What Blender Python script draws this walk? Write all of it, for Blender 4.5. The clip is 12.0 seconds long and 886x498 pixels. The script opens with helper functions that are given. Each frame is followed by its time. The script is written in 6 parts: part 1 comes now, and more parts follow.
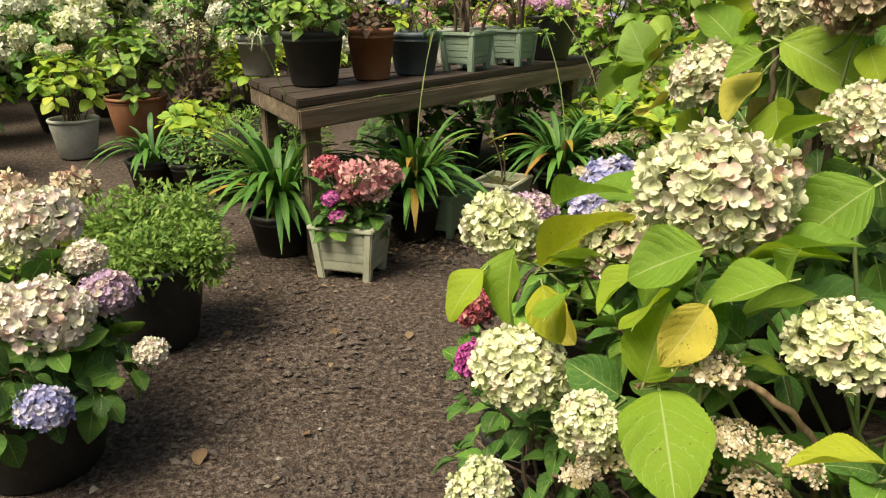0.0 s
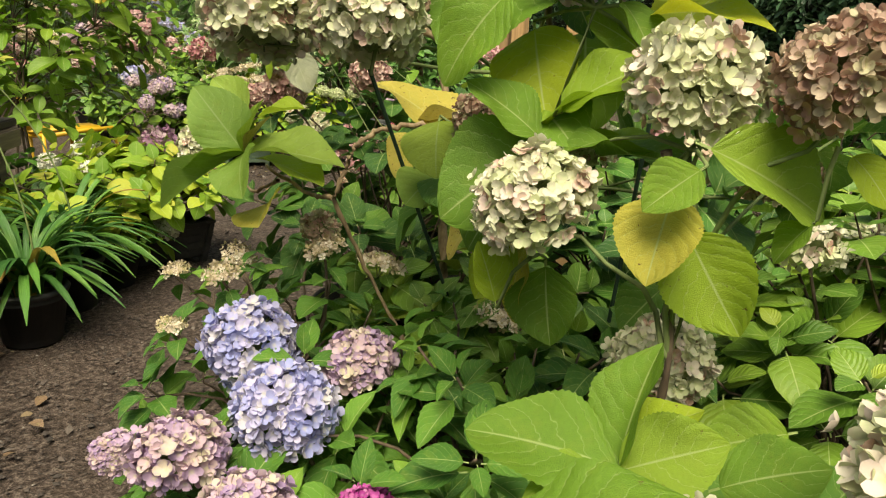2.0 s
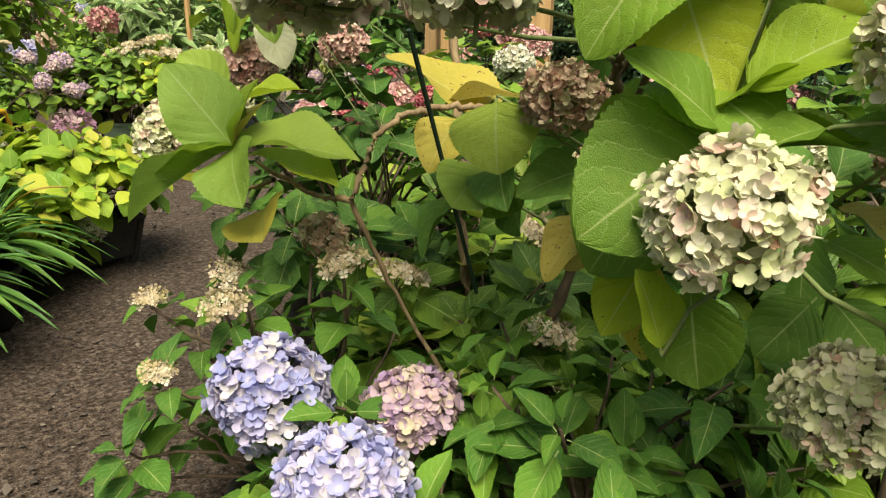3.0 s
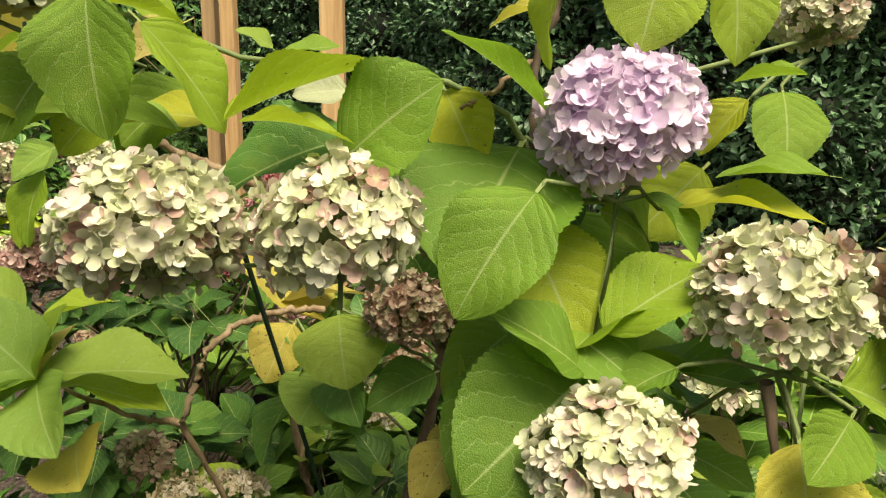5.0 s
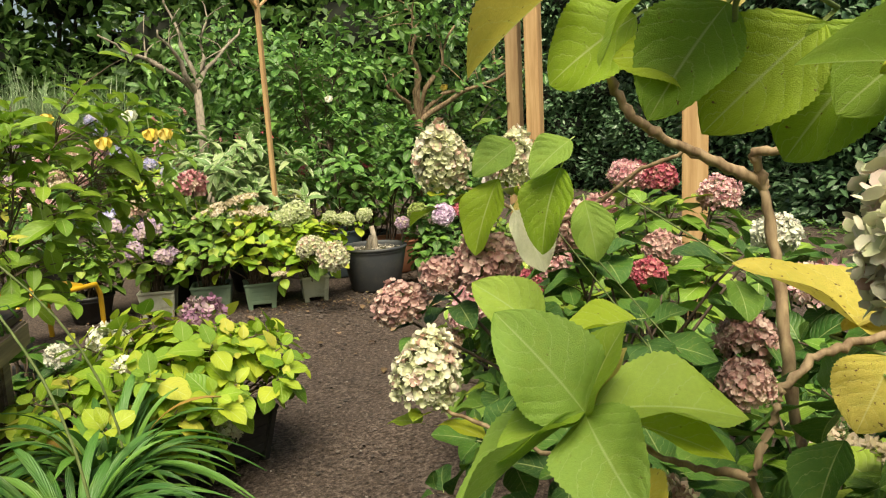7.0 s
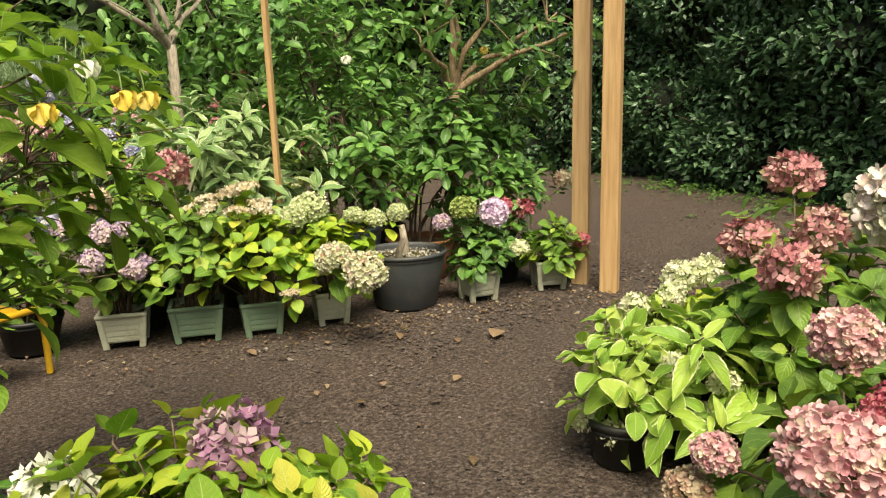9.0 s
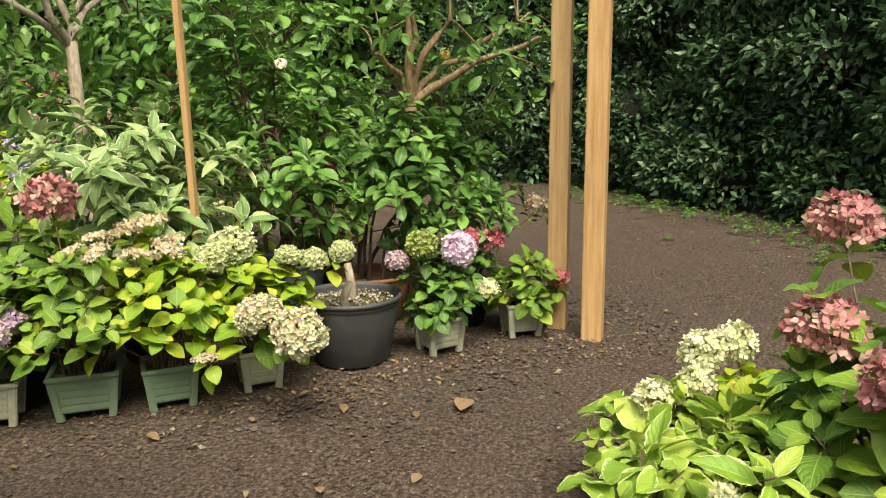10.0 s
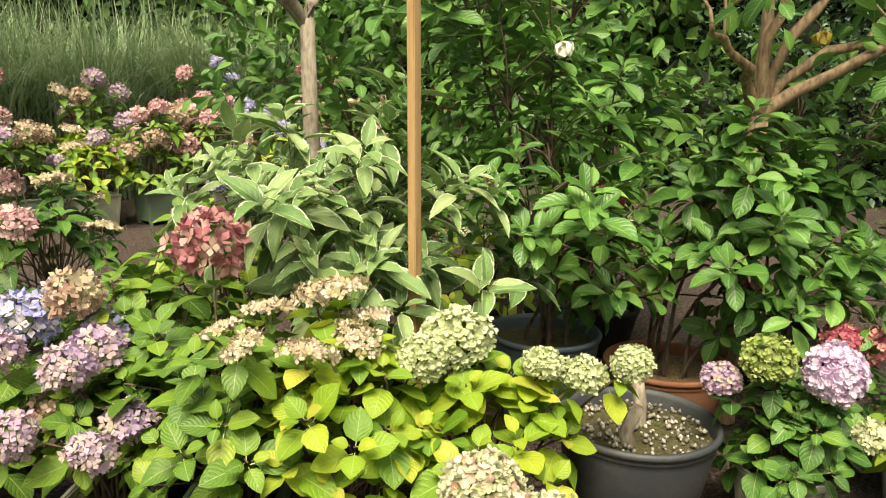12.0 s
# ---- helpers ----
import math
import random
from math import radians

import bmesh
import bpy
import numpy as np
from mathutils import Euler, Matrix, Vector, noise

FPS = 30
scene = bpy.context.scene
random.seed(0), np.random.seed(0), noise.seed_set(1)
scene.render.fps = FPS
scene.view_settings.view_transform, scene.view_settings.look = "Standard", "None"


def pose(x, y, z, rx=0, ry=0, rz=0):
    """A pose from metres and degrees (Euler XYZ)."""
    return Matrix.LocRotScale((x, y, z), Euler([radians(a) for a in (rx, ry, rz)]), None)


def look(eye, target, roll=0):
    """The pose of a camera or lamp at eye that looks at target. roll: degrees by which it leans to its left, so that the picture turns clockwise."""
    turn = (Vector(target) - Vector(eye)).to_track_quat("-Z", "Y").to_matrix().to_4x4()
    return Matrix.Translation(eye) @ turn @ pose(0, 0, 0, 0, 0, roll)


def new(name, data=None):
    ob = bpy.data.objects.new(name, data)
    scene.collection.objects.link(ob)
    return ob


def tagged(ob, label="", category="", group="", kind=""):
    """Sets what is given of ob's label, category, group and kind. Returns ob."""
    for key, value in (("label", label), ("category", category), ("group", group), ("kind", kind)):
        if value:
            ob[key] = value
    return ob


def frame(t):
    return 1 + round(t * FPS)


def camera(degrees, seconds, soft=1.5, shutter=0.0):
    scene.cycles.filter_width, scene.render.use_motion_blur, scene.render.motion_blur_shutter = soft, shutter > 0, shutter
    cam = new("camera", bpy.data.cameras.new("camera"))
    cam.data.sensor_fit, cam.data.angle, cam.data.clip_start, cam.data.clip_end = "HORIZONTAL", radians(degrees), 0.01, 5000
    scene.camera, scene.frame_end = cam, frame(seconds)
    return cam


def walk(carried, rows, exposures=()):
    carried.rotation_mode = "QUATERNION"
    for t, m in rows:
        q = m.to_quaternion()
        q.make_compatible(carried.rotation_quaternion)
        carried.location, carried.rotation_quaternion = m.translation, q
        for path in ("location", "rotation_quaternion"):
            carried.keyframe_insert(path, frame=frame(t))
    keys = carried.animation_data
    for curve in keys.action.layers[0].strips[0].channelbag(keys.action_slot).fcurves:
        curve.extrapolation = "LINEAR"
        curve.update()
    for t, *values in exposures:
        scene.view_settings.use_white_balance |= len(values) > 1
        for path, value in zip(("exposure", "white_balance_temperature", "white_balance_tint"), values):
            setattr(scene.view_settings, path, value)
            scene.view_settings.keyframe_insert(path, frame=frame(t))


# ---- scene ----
cam = camera(60.8, 12.0, soft=1.15)
PATH = [
    (0, (0.205, 0.493, 1.163), (0.213, 2.381, 0.503), -0.1),
    (0.5, (0.082, 0.777, 1.17), (0.629, 2.582, 0.503), -1.4),
    (1, (-0.006, 1.071, 1.169), (0.904, 2.716, 0.487), -1.7),
    (1.5, (-0.018, 1.341, 1.187), (1.15, 2.836, 0.554), 0.2),
    (2, (-0.012, 1.582, 1.185), (1.387, 2.898, 0.629), 2.0),
    (2.5, (0.006, 1.794, 1.174), (1.502, 3.003, 0.624), 1.6),
    (3, (0.046, 1.985, 1.163), (1.585, 3.098, 0.539), 1.4),
    (3.5, (0.061, 2.089, 1.199), (1.706, 3.012, 0.533), 2.5),
    (3.7, (0.069, 2.103, 1.219), (1.773, 2.95, 0.604), 2.5),
    (5.3, (0.047, 2.094, 1.327), (1.902, 2.77, 1.009), -0.4),
    (5.5, (0.036, 2.11, 1.328), (1.877, 2.829, 1.022), -0.6),
    (6, (-0.02, 2.22, 1.309), (1.724, 3.157, 1.029), -1.4),
    (6.5, (-0.022, 2.389, 1.287), (1.609, 3.511, 1.006), -2.2),
    (7, (0.058, 2.635, 1.289), (1.605, 3.862, 0.97), -2.9),
    (7.2, (0.086, 2.75, 1.288), (1.61, 4.0, 0.949), -3.0),
    (8.8, (0.668, 3.829, 1.316), (2.248, 4.99, 0.922), -2.0),
    (9, (0.781, 3.949, 1.305), (2.382, 5.082, 0.914), -1.5),
    (9.5, (1.11, 4.209, 1.351), (2.756, 5.276, 0.961), -1.2),
    (10, (1.454, 4.433, 1.366), (3.125, 5.461, 0.978), -0.7),
    (10.5, (1.753, 4.673, 1.38), (3.409, 5.723, 0.987), -0.3),
    (11, (2.05, 4.921, 1.418), (3.614, 6.103, 1.022), -0.8),
    (11.5, (2.333, 5.167, 1.441), (3.74, 6.528, 1.031), -0.8),
    (12, (2.559, 5.446, 1.44), (3.756, 6.99, 1.014), 0.9),
]
EXPOSURES = [(0.0, 0.94, 8000, 2), (1.0, 0.82, 8000, 1), (2.5, 0.76, 7900, 0), (3.5, 1.02, 7900, 0), (5.5, 0.9, 8000, 3), (7.0, 0.9, 8000, 2), (9.0, 0.96, 8000, 2), (12.0, 1.0, 8000, 3)]
walk(cam, [(t, look(eye, target, roll)) for t, eye, target, roll in PATH], EXPOSURES)

# ---- world, sun, exposure ----
world = bpy.data.worlds.new("overcast_sky")
scene.world = world
world.use_nodes = True
wn = world.node_tree.nodes
sky = wn.new("ShaderNodeTexSky")
sky.sky_type = "NISHITA"
sky.sun_disc = False
sky.sun_elevation = radians(59)
sky.sun_rotation = radians(231)
sky.air_density, sky.dust_density, sky.ozone_density = 1.0, 4.0, 1.0
wn["Background"].inputs["Strength"].default_value = 0.08
world.node_tree.links.new(sky.outputs[0], wn["Background"].inputs["Color"])
sun = new("sun", bpy.data.lights.new("sun", "SUN"))
sun.data.energy, sun.data.angle, sun.data.color = 3.3, radians(34), (1.0, 0.97, 0.92)
sun.matrix_world = look((-2.6, -2.4, 6.0), (0, 0, 0))

# ---- materials ----


class Nodes:
    """A node material with a Principled shader; short helpers to wire it."""

    def __init__(self, name):
        self.m = bpy.data.materials.new(name)
        self.m.use_nodes = True
        self.t = self.m.node_tree
        self.p = self.t.nodes["Principled BSDF"]
        self.out = self.t.nodes["Material Output"]

    def n(self, kind, **kw):
        node = self.t.nodes.new("ShaderNode" + kind)
        for k, v in kw.items():
            node.inputs[k].default_value = v
        return node

    def link(self, a, b):
        self.t.links.new(a, b)

    def math(self, op, a, b=None, clamp=False):
        node = self.t.nodes.new("ShaderNodeMath")
        node.operation, node.use_clamp = op, clamp
        for i, x in enumerate((a, b)):
            if x is None:
                continue
            if isinstance(x, (int, float)):
                node.inputs[i].default_value = x
            else:
                self.link(x, node.inputs[i])
        return node.outputs[0]

    def ramp(self, fac, stops, constant=False):
        node = self.t.nodes.new("ShaderNodeValToRGB")
        if constant:
            node.color_ramp.interpolation = "CONSTANT"
        e = node.color_ramp.elements
        while len(e) < len(stops):
            e.new(0.5)
        for el, (pos, col) in zip(e, stops):
            el.position, el.color = pos, (*col, 1)
        self.link(fac, node.inputs[0])
        return node.outputs[0]

    def mix(self, fac, a, b, blend="MIX"):
        node = self.t.nodes.new("ShaderNodeMix")
        node.data_type, node.blend_type = "RGBA", blend
        for sock, x in ((node.inputs[0], fac), (node.inputs[6], a), (node.inputs[7], b)):
            if isinstance(x, (int, float)):
                sock.default_value = x
            elif isinstance(x, tuple):
                sock.default_value = (*x, 1)
            else:
                self.link(x, sock)
        return node.outputs[2]

    def noise(self, scale, detail=4, rough=0.55, coord="Object", stretch=None):
        tc = self.t.nodes.new("ShaderNodeTexCoord")
        src = tc.outputs[coord]
        if stretch:
            mp = self.n("Mapping", Scale=stretch)
            self.link(src, mp.inputs["Vector"])
            src = mp.outputs[0]
        node = self.n("TexNoise", Scale=scale, Detail=detail, Roughness=rough)
        self.link(src, node.inputs["Vector"])
        return node.outputs["Fac"]

    def bump(self, height, strength=0.3, distance=0.01):
        node = self.n("Bump", Strength=strength, Distance=distance)
        self.link(height, node.inputs["Height"])
        self.link(node.outputs[0], self.p.inputs["Normal"])
        return node

    def chance(self):
        """A random number for each object and loose piece."""
        geo, info = self.n("NewGeometry"), self.n("ObjectInfo")
        return self.math("FRACT", self.math("ADD", geo.outputs["Random Per Island"], info.outputs["Random"]))

    def rest(self, color, rough=0.6, metal=0.0):
        if isinstance(color, tuple):
            self.p.inputs["Base Color"].default_value = (*color, 1)
        else:
            self.link(color, self.p.inputs["Base Color"])
        if isinstance(rough, (int, float)):
            self.p.inputs["Roughness"].default_value = rough
        else:
            self.link(rough, self.p.inputs["Roughness"])
        self.p.inputs["Metallic"].default_value = metal
        return self.m

    def thin(self, color, share):
        """Lets light through a thin sheet (leaf or petal)."""
        tr, mx = self.n("BsdfTranslucent"), self.n("MixShader", Fac=share)
        self.link(color, tr.inputs["Color"])
        self.link(self.p.outputs[0], mx.inputs[1])
        self.link(tr.outputs[0], mx.inputs[2])
        self.link(mx.outputs[0], self.out.inputs["Surface"])


def leaf_material(name, stops, vein=(0.50, 0.58, 0.24), gloss=0.40, share=0.2, margin=None, spots=0.15):
    k = Nodes(name)
    uv = k.n("UVMap")
    sep = k.n("SeparateXYZ")
    k.link(uv.outputs[0], sep.inputs[0])
    u, v = sep.outputs[0], k.math("ABSOLUTE", k.math("SUBTRACT", sep.outputs[1], 0.5))
    v = k.math("MULTIPLY", v, 2.0)
    rnd = k.chance()
    base = k.ramp(rnd, stops)
    grain = k.noise(38, 5)
    base = k.mix(k.math("MULTIPLY", grain, 0.55), base, k.mix(0.5, base, (0.02, 0.05, 0.01)))
    blotch = k.math("MULTIPLY", k.math("SUBTRACT", k.noise(9, 3), 0.52, True), 3.0, True)
    base = k.mix(k.math("MULTIPLY", blotch, 0.35 if margin is None and gloss > 0.3 else 0.1), base, (0.30, 0.36, 0.05))
    # side veins run forward from the midrib
    bow = k.math("MULTIPLY", k.math("ADD", k.math("MULTIPLY", v, 0.22), k.math("MULTIPLY", k.math("MULTIPLY", v, v), 0.16)), 1.0)
    ph = k.math("MULTIPLY", k.math("ADD", k.math("SUBTRACT", u, bow), k.math("MULTIPLY", k.noise(16, 2), 0.10)), 6.5)
    saw = k.math("ABSOLUTE", k.math("SUBTRACT", k.math("FRACT", ph), 0.5))
    side = k.math("MULTIPLY", k.math("SUBTRACT", 0.042, saw, True), 22.0, True)
    mid = k.math("MULTIPLY", k.math("SUBTRACT", 0.04, v, True), 30.0, True)
    veins = k.math("MAXIMUM", k.math("MULTIPLY", side, 0.62), mid)
    col = k.mix(k.math("MULTIPLY", veins, 0.72), base, vein)
    if margin:
        edge = k.math("GREATER_THAN", k.math("ADD", v, k.math("MULTIPLY", k.noise(45, 3), 0.8)), 1.30)
        col = k.mix(edge, col, margin)
    brown = k.math("MULTIPLY", k.math("SUBTRACT", k.noise(22, 3), 0.72 - 0.1 * spots, True), 9.0, True)
    col = k.mix(k.math("MULTIPLY", brown, spots * 4, True), col, (0.12, 0.06, 0.015))
    quilt = k.math("MULTIPLY", k.math("POWER", k.math("MULTIPLY", saw, 2.0), 0.6), k.math("POWER", v, 0.35))
    h = k.math("ADD", k.math("MULTIPLY", quilt, 0.62), k.math("MULTIPLY", k.noise(120, 3), 0.75))
    k.bump(h, 0.6, 0.0042)
    k.rest(col, k.math("ADD", gloss, k.math("MULTIPLY", grain, 0.2)))
    k.thin(col, share)
    return k.m


def petal_material(name, stops, heart, tint=None):
    k = Nodes(name)
    uv = k.n("UVMap")
    sep = k.n("SeparateXYZ")
    k.link(uv.outputs[0], sep.inputs[0])
    base = k.ramp(k.chance(), stops)
    base = k.mix(k.math("MULTIPLY", k.math("SUBTRACT", 0.4, sep.outputs[0], True), 2.2, True), base, heart)
    patch = k.math("MULTIPLY", k.math("SUBTRACT", k.noise(14, 3), 0.5, True), 4.0, True)
    if tint:
        base = k.mix(k.math("MULTIPLY", patch, 0.55), base, tint)
    base = k.mix(k.math("MULTIPLY", k.noise(90, 3), 0.25), base, k.mix(0.6, base, (0.1, 0.08, 0.04)))
    k.bump(k.noise(160, 3), 0.25, 0.002)
    k.rest(base, 0.62)
    k.thin(base, 0.22)
    return k.m


LEAF = {
    "giant": leaf_material("broad_hydrangea_leaf", [(0, (0.045, 0.14, 0.022)), (0.25, (0.09, 0.23, 0.03)), (0.55, (0.18, 0.36, 0.04)), (0.82, (0.31, 0.48, 0.045)), (0.94, (0.48, 0.52, 0.04)), (1, (0.60, 0.48, 0.10))], spots=0.3, share=0.25),
    "deep": leaf_material("deep_green_leaf", [(0, (0.03, 0.10, 0.018)), (0.5, (0.06, 0.17, 0.025)), (0.9, (0.10, 0.25, 0.03)), (1, (0.18, 0.33, 0.04))]),
    "mid": leaf_material("green_leaf", [(0, (0.075, 0.17, 0.022)), (0.5, (0.135, 0.27, 0.03)), (0.85, (0.21, 0.36, 0.035)), (1, (0.34, 0.44, 0.045))]),
    "lime": leaf_material("yellow_green_leaf", [(0, (0.14, 0.30, 0.025)), (0.45, (0.30, 0.47, 0.035)), (0.85, (0.48, 0.58, 0.05)), (1, (0.60, 0.57, 0.09))], spots=0.2, share=0.3),
    "variegated": leaf_material("white_edged_leaf", [(0, (0.14, 0.27, 0.08)), (0.6, (0.24, 0.38, 0.13)), (1, (0.40, 0.50, 0.22))], margin=(0.66, 0.72, 0.48)),
    "glossy": leaf_material("glossy_leaf", [(0, (0.05, 0.15, 0.03)), (0.6, (0.11, 0.27, 0.05)), (1, (0.22, 0.43, 0.09))], gloss=0.24),
    "variegated_lime": leaf_material("yellow_green_white_edged_leaf", [(0, (0.20, 0.38, 0.04)), (0.6, (0.36, 0.54, 0.07)), (1, (0.50, 0.62, 0.12))], margin=(0.66, 0.72, 0.36), share=0.3),
    "giant_lime": leaf_material("yellowing_hydrangea_leaf", [(0, (0.22, 0.39, 0.03)), (0.35, (0.31, 0.47, 0.03)), (0.7, (0.42, 0.54, 0.035)), (0.92, (0.55, 0.57, 0.035)), (1, (0.62, 0.52, 0.10))], spots=0.4, share=0.42),
    "broad_green": leaf_material("broad_green_leaf", [(0, (0.16, 0.31, 0.03)), (0.5, (0.22, 0.39, 0.035)), (1, (0.31, 0.46, 0.045))], spots=0.3, share=0.42),
    # darker copy of the broad green leaf: shade put into its colour
    "broad_shaded": leaf_material("shaded_broad_leaf", [(0, (0.06, 0.17, 0.025)), (0.6, (0.10, 0.24, 0.03)), (1, (0.15, 0.31, 0.04))], share=0.22),
    "broad_pale": leaf_material("pale_green_leaf", [(0, (0.25, 0.42, 0.07)), (0.6, (0.33, 0.50, 0.08)), (1, (0.41, 0.54, 0.07))], vein=(0.42, 0.54, 0.20), spots=0.25, share=0.42),
    "yellowed": leaf_material("yellowed_leaf", [(0, (0.60, 0.52, 0.05)), (0.5, (0.62, 0.50, 0.10)), (1, (0.58, 0.46, 0.16))], vein=(0.62, 0.58, 0.22), spots=0.7, share=0.3),
    "bleached": leaf_material("bleached_leaf_back", [(0, (0.56, 0.60, 0.36)), (1, (0.66, 0.66, 0.46))], vein=(0.66, 0.68, 0.48), share=0.3),
    "hedge": leaf_material("dark_hedge_leaf", [(0, (0.032, 0.075, 0.034)), (0.6, (0.075, 0.165, 0.072)), (1, (0.20, 0.34, 0.17))], vein=(0.12, 0.20, 0.09), gloss=0.2, share=0.12),
    "wood": leaf_material("woodland_leaf", [(0, (0.05, 0.12, 0.03)), (0.6, (0.10, 0.21, 0.05)), (1, (0.22, 0.36, 0.10))], vein=(0.16, 0.24, 0.09)),
    "strap": leaf_material("strap_leaf", [(0, (0.045, 0.14, 0.03)), (0.6, (0.085, 0.23, 0.04)), (0.94, (0.15, 0.33, 0.05)), (0.97, (0.42, 0.26, 0.05)), (1, (0.40, 0.20, 0.06))], vein=(0.09, 0.20, 0.06), gloss=0.35),
    "grass": leaf_material("tall_grass_blade", [(0, (0.18, 0.30, 0.12)), (0.6, (0.32, 0.45, 0.24)), (1, (0.50, 0.56, 0.40))], vein=(0.5, 0.54, 0.42)),
    "fresh": leaf_material("fresh_green_leaf", [(0, (0.05, 0.16, 0.022)), (0.5, (0.095, 0.25, 0.03)), (0.85, (0.15, 0.34, 0.038)), (1, (0.24, 0.43, 0.05))], gloss=0.36, share=0.25),
    "herb": leaf_material("fine_herb_leaf", [(0, (0.14, 0.28, 0.05)), (0.6, (0.25, 0.42, 0.08)), (1, (0.40, 0.52, 0.14))], share=0.32),
    "maroon": leaf_material("maroon_leaf", [(0, (0.05, 0.02, 0.02)), (0.6, (0.10, 0.04, 0.03)), (1, (0.12, 0.12, 0.04))], vein=(0.15, 0.08, 0.05)),
    "dead": leaf_material("fallen_leaf", [(0, (0.10, 0.05, 0.025)), (0.4, (0.22, 0.12, 0.07)), (0.8, (0.36, 0.23, 0.15)), (1, (0.38, 0.33, 0.17))], vein=(0.30, 0.20, 0.10)),
}
PETAL = {
    "antique": petal_material("antique_green_petal", [(0, (0.54, 0.58, 0.32)), (0.4, (0.69, 0.71, 0.46)), (0.78, (0.81, 0.78, 0.62)), (0.87, (0.80, 0.66, 0.58)), (0.95, (0.64, 0.43, 0.36)), (1, (0.42, 0.22, 0.15))], (0.52, 0.58, 0.26), (0.76, 0.62, 0.55)),
    "blush": petal_material("cream_pink_petal", [(0, (0.70, 0.72, 0.46)), (0.4, (0.82, 0.78, 0.66)), (0.78, (0.86, 0.74, 0.74)), (0.95, (0.76, 0.56, 0.52)), (1, (0.50, 0.32, 0.24))], (0.70, 0.68, 0.46), (0.88, 0.72, 0.76)),
    "faded": petal_material("faded_brown_pink_petal", [(0, (0.58, 0.55, 0.34)), (0.4, (0.62, 0.48, 0.36)), (0.8, (0.50, 0.30, 0.24)), (1, (0.34, 0.18, 0.12))], (0.42, 0.38, 0.18), (0.48, 0.34, 0.26)),
    "cream": petal_material("cream_green_petal", [(0, (0.62, 0.68, 0.34)), (0.5, (0.76, 0.78, 0.50)), (0.9, (0.84, 0.82, 0.64)), (1, (0.70, 0.52, 0.44))], (0.56, 0.62, 0.24), (0.78, 0.72, 0.58)),
    "green": petal_material("pale_green_petal", [(0, (0.50, 0.58, 0.28)), (0.5, (0.64, 0.70, 0.40)), (1, (0.74, 0.74, 0.50))], (0.44, 0.52, 0.20)),
    "lime": petal_material("lime_petal", [(0, (0.26, 0.36, 0.08)), (0.6, (0.38, 0.46, 0.14)), (1, (0.50, 0.54, 0.22))], (0.26, 0.34, 0.08)),
    "lilac": petal_material("lilac_petal", [(0, (0.74, 0.56, 0.76)), (0.5, (0.82, 0.66, 0.82)), (1, (0.88, 0.78, 0.86))], (0.66, 0.44, 0.66)),
    "blue": petal_material("violet_blue_petal", [(0, (0.33, 0.36, 0.68)), (0.4, (0.46, 0.46, 0.74)), (0.75, (0.60, 0.55, 0.74)), (1, (0.70, 0.67, 0.64))], (0.60, 0.58, 0.46), (0.46, 0.40, 0.72)),
    "mauve": petal_material("mauve_petal", [(0, (0.42, 0.28, 0.50)), (0.4, (0.58, 0.42, 0.54)), (0.75, (0.64, 0.46, 0.48)), (1, (0.68, 0.62, 0.44))], (0.58, 0.56, 0.34), (0.52, 0.40, 0.64)),
    "pink": petal_material("old_pink_petal", [(0, (0.66, 0.30, 0.35)), (0.5, (0.78, 0.48, 0.50)), (0.9, (0.84, 0.66, 0.60)), (1, (0.66, 0.58, 0.42))], (0.50, 0.36, 0.24), (0.68, 0.32, 0.38)),
    "tan_pink": petal_material("faded_tan_pink_petal", [(0, (0.48, 0.24, 0.23)), (0.5, (0.62, 0.40, 0.36)), (0.9, (0.70, 0.54, 0.46)), (1, (0.55, 0.46, 0.32))], (0.44, 0.32, 0.22), (0.60, 0.38, 0.36)),
    "rust": petal_material("rust_red_petal", [(0, (0.40, 0.12, 0.15)), (0.5, (0.57, 0.25, 0.27)), (0.85, (0.68, 0.43, 0.40)), (1, (0.46, 0.38, 0.22))], (0.36, 0.20, 0.12)),
    "rose": petal_material("rose_red_petal", [(0, (0.40, 0.05, 0.10)), (0.6, (0.58, 0.14, 0.20)), (1, (0.66, 0.36, 0.30))], (0.44, 0.22, 0.16)),
    "red": petal_material("bright_red_petal", [(0, (0.55, 0.04, 0.08)), (1, (0.70, 0.14, 0.16))], (0.5, 0.12, 0.1)),
    "magenta": petal_material("magenta_petal", [(0, (0.42, 0.04, 0.30)), (0.6, (0.56, 0.09, 0.38)), (1, (0.62, 0.22, 0.46))], (0.44, 0.16, 0.34)),
    "plum": petal_material("plum_petal", [(0, (0.26, 0.10, 0.20)), (0.6, (0.38, 0.20, 0.32)), (1, (0.48, 0.36, 0.36))], (0.34, 0.26, 0.22)),
    "white": petal_material("white_petal", [(0, (0.72, 0.74, 0.58)), (0.7, (0.82, 0.82, 0.72)), (1, (0.74, 0.64, 0.56))], (0.62, 0.64, 0.36)),
    "lace": petal_material("dry_lacecap_petal", [(0, (0.46, 0.38, 0.20)), (0.5, (0.62, 0.50, 0.36)), (0.8, (0.74, 0.62, 0.50)), (1, (0.84, 0.78, 0.64))], (0.34, 0.32, 0.10)),
    "petunia": petal_material("petunia_petal", [(0, (0.66, 0.30, 0.58)), (1, (0.80, 0.52, 0.72))], (0.5, 0.12, 0.4)),
    "yellow": petal_material("yellow_petal", [(0, (0.78, 0.56, 0.07)), (1, (0.86, 0.70, 0.20))], (0.6, 0.40, 0.05)),
}


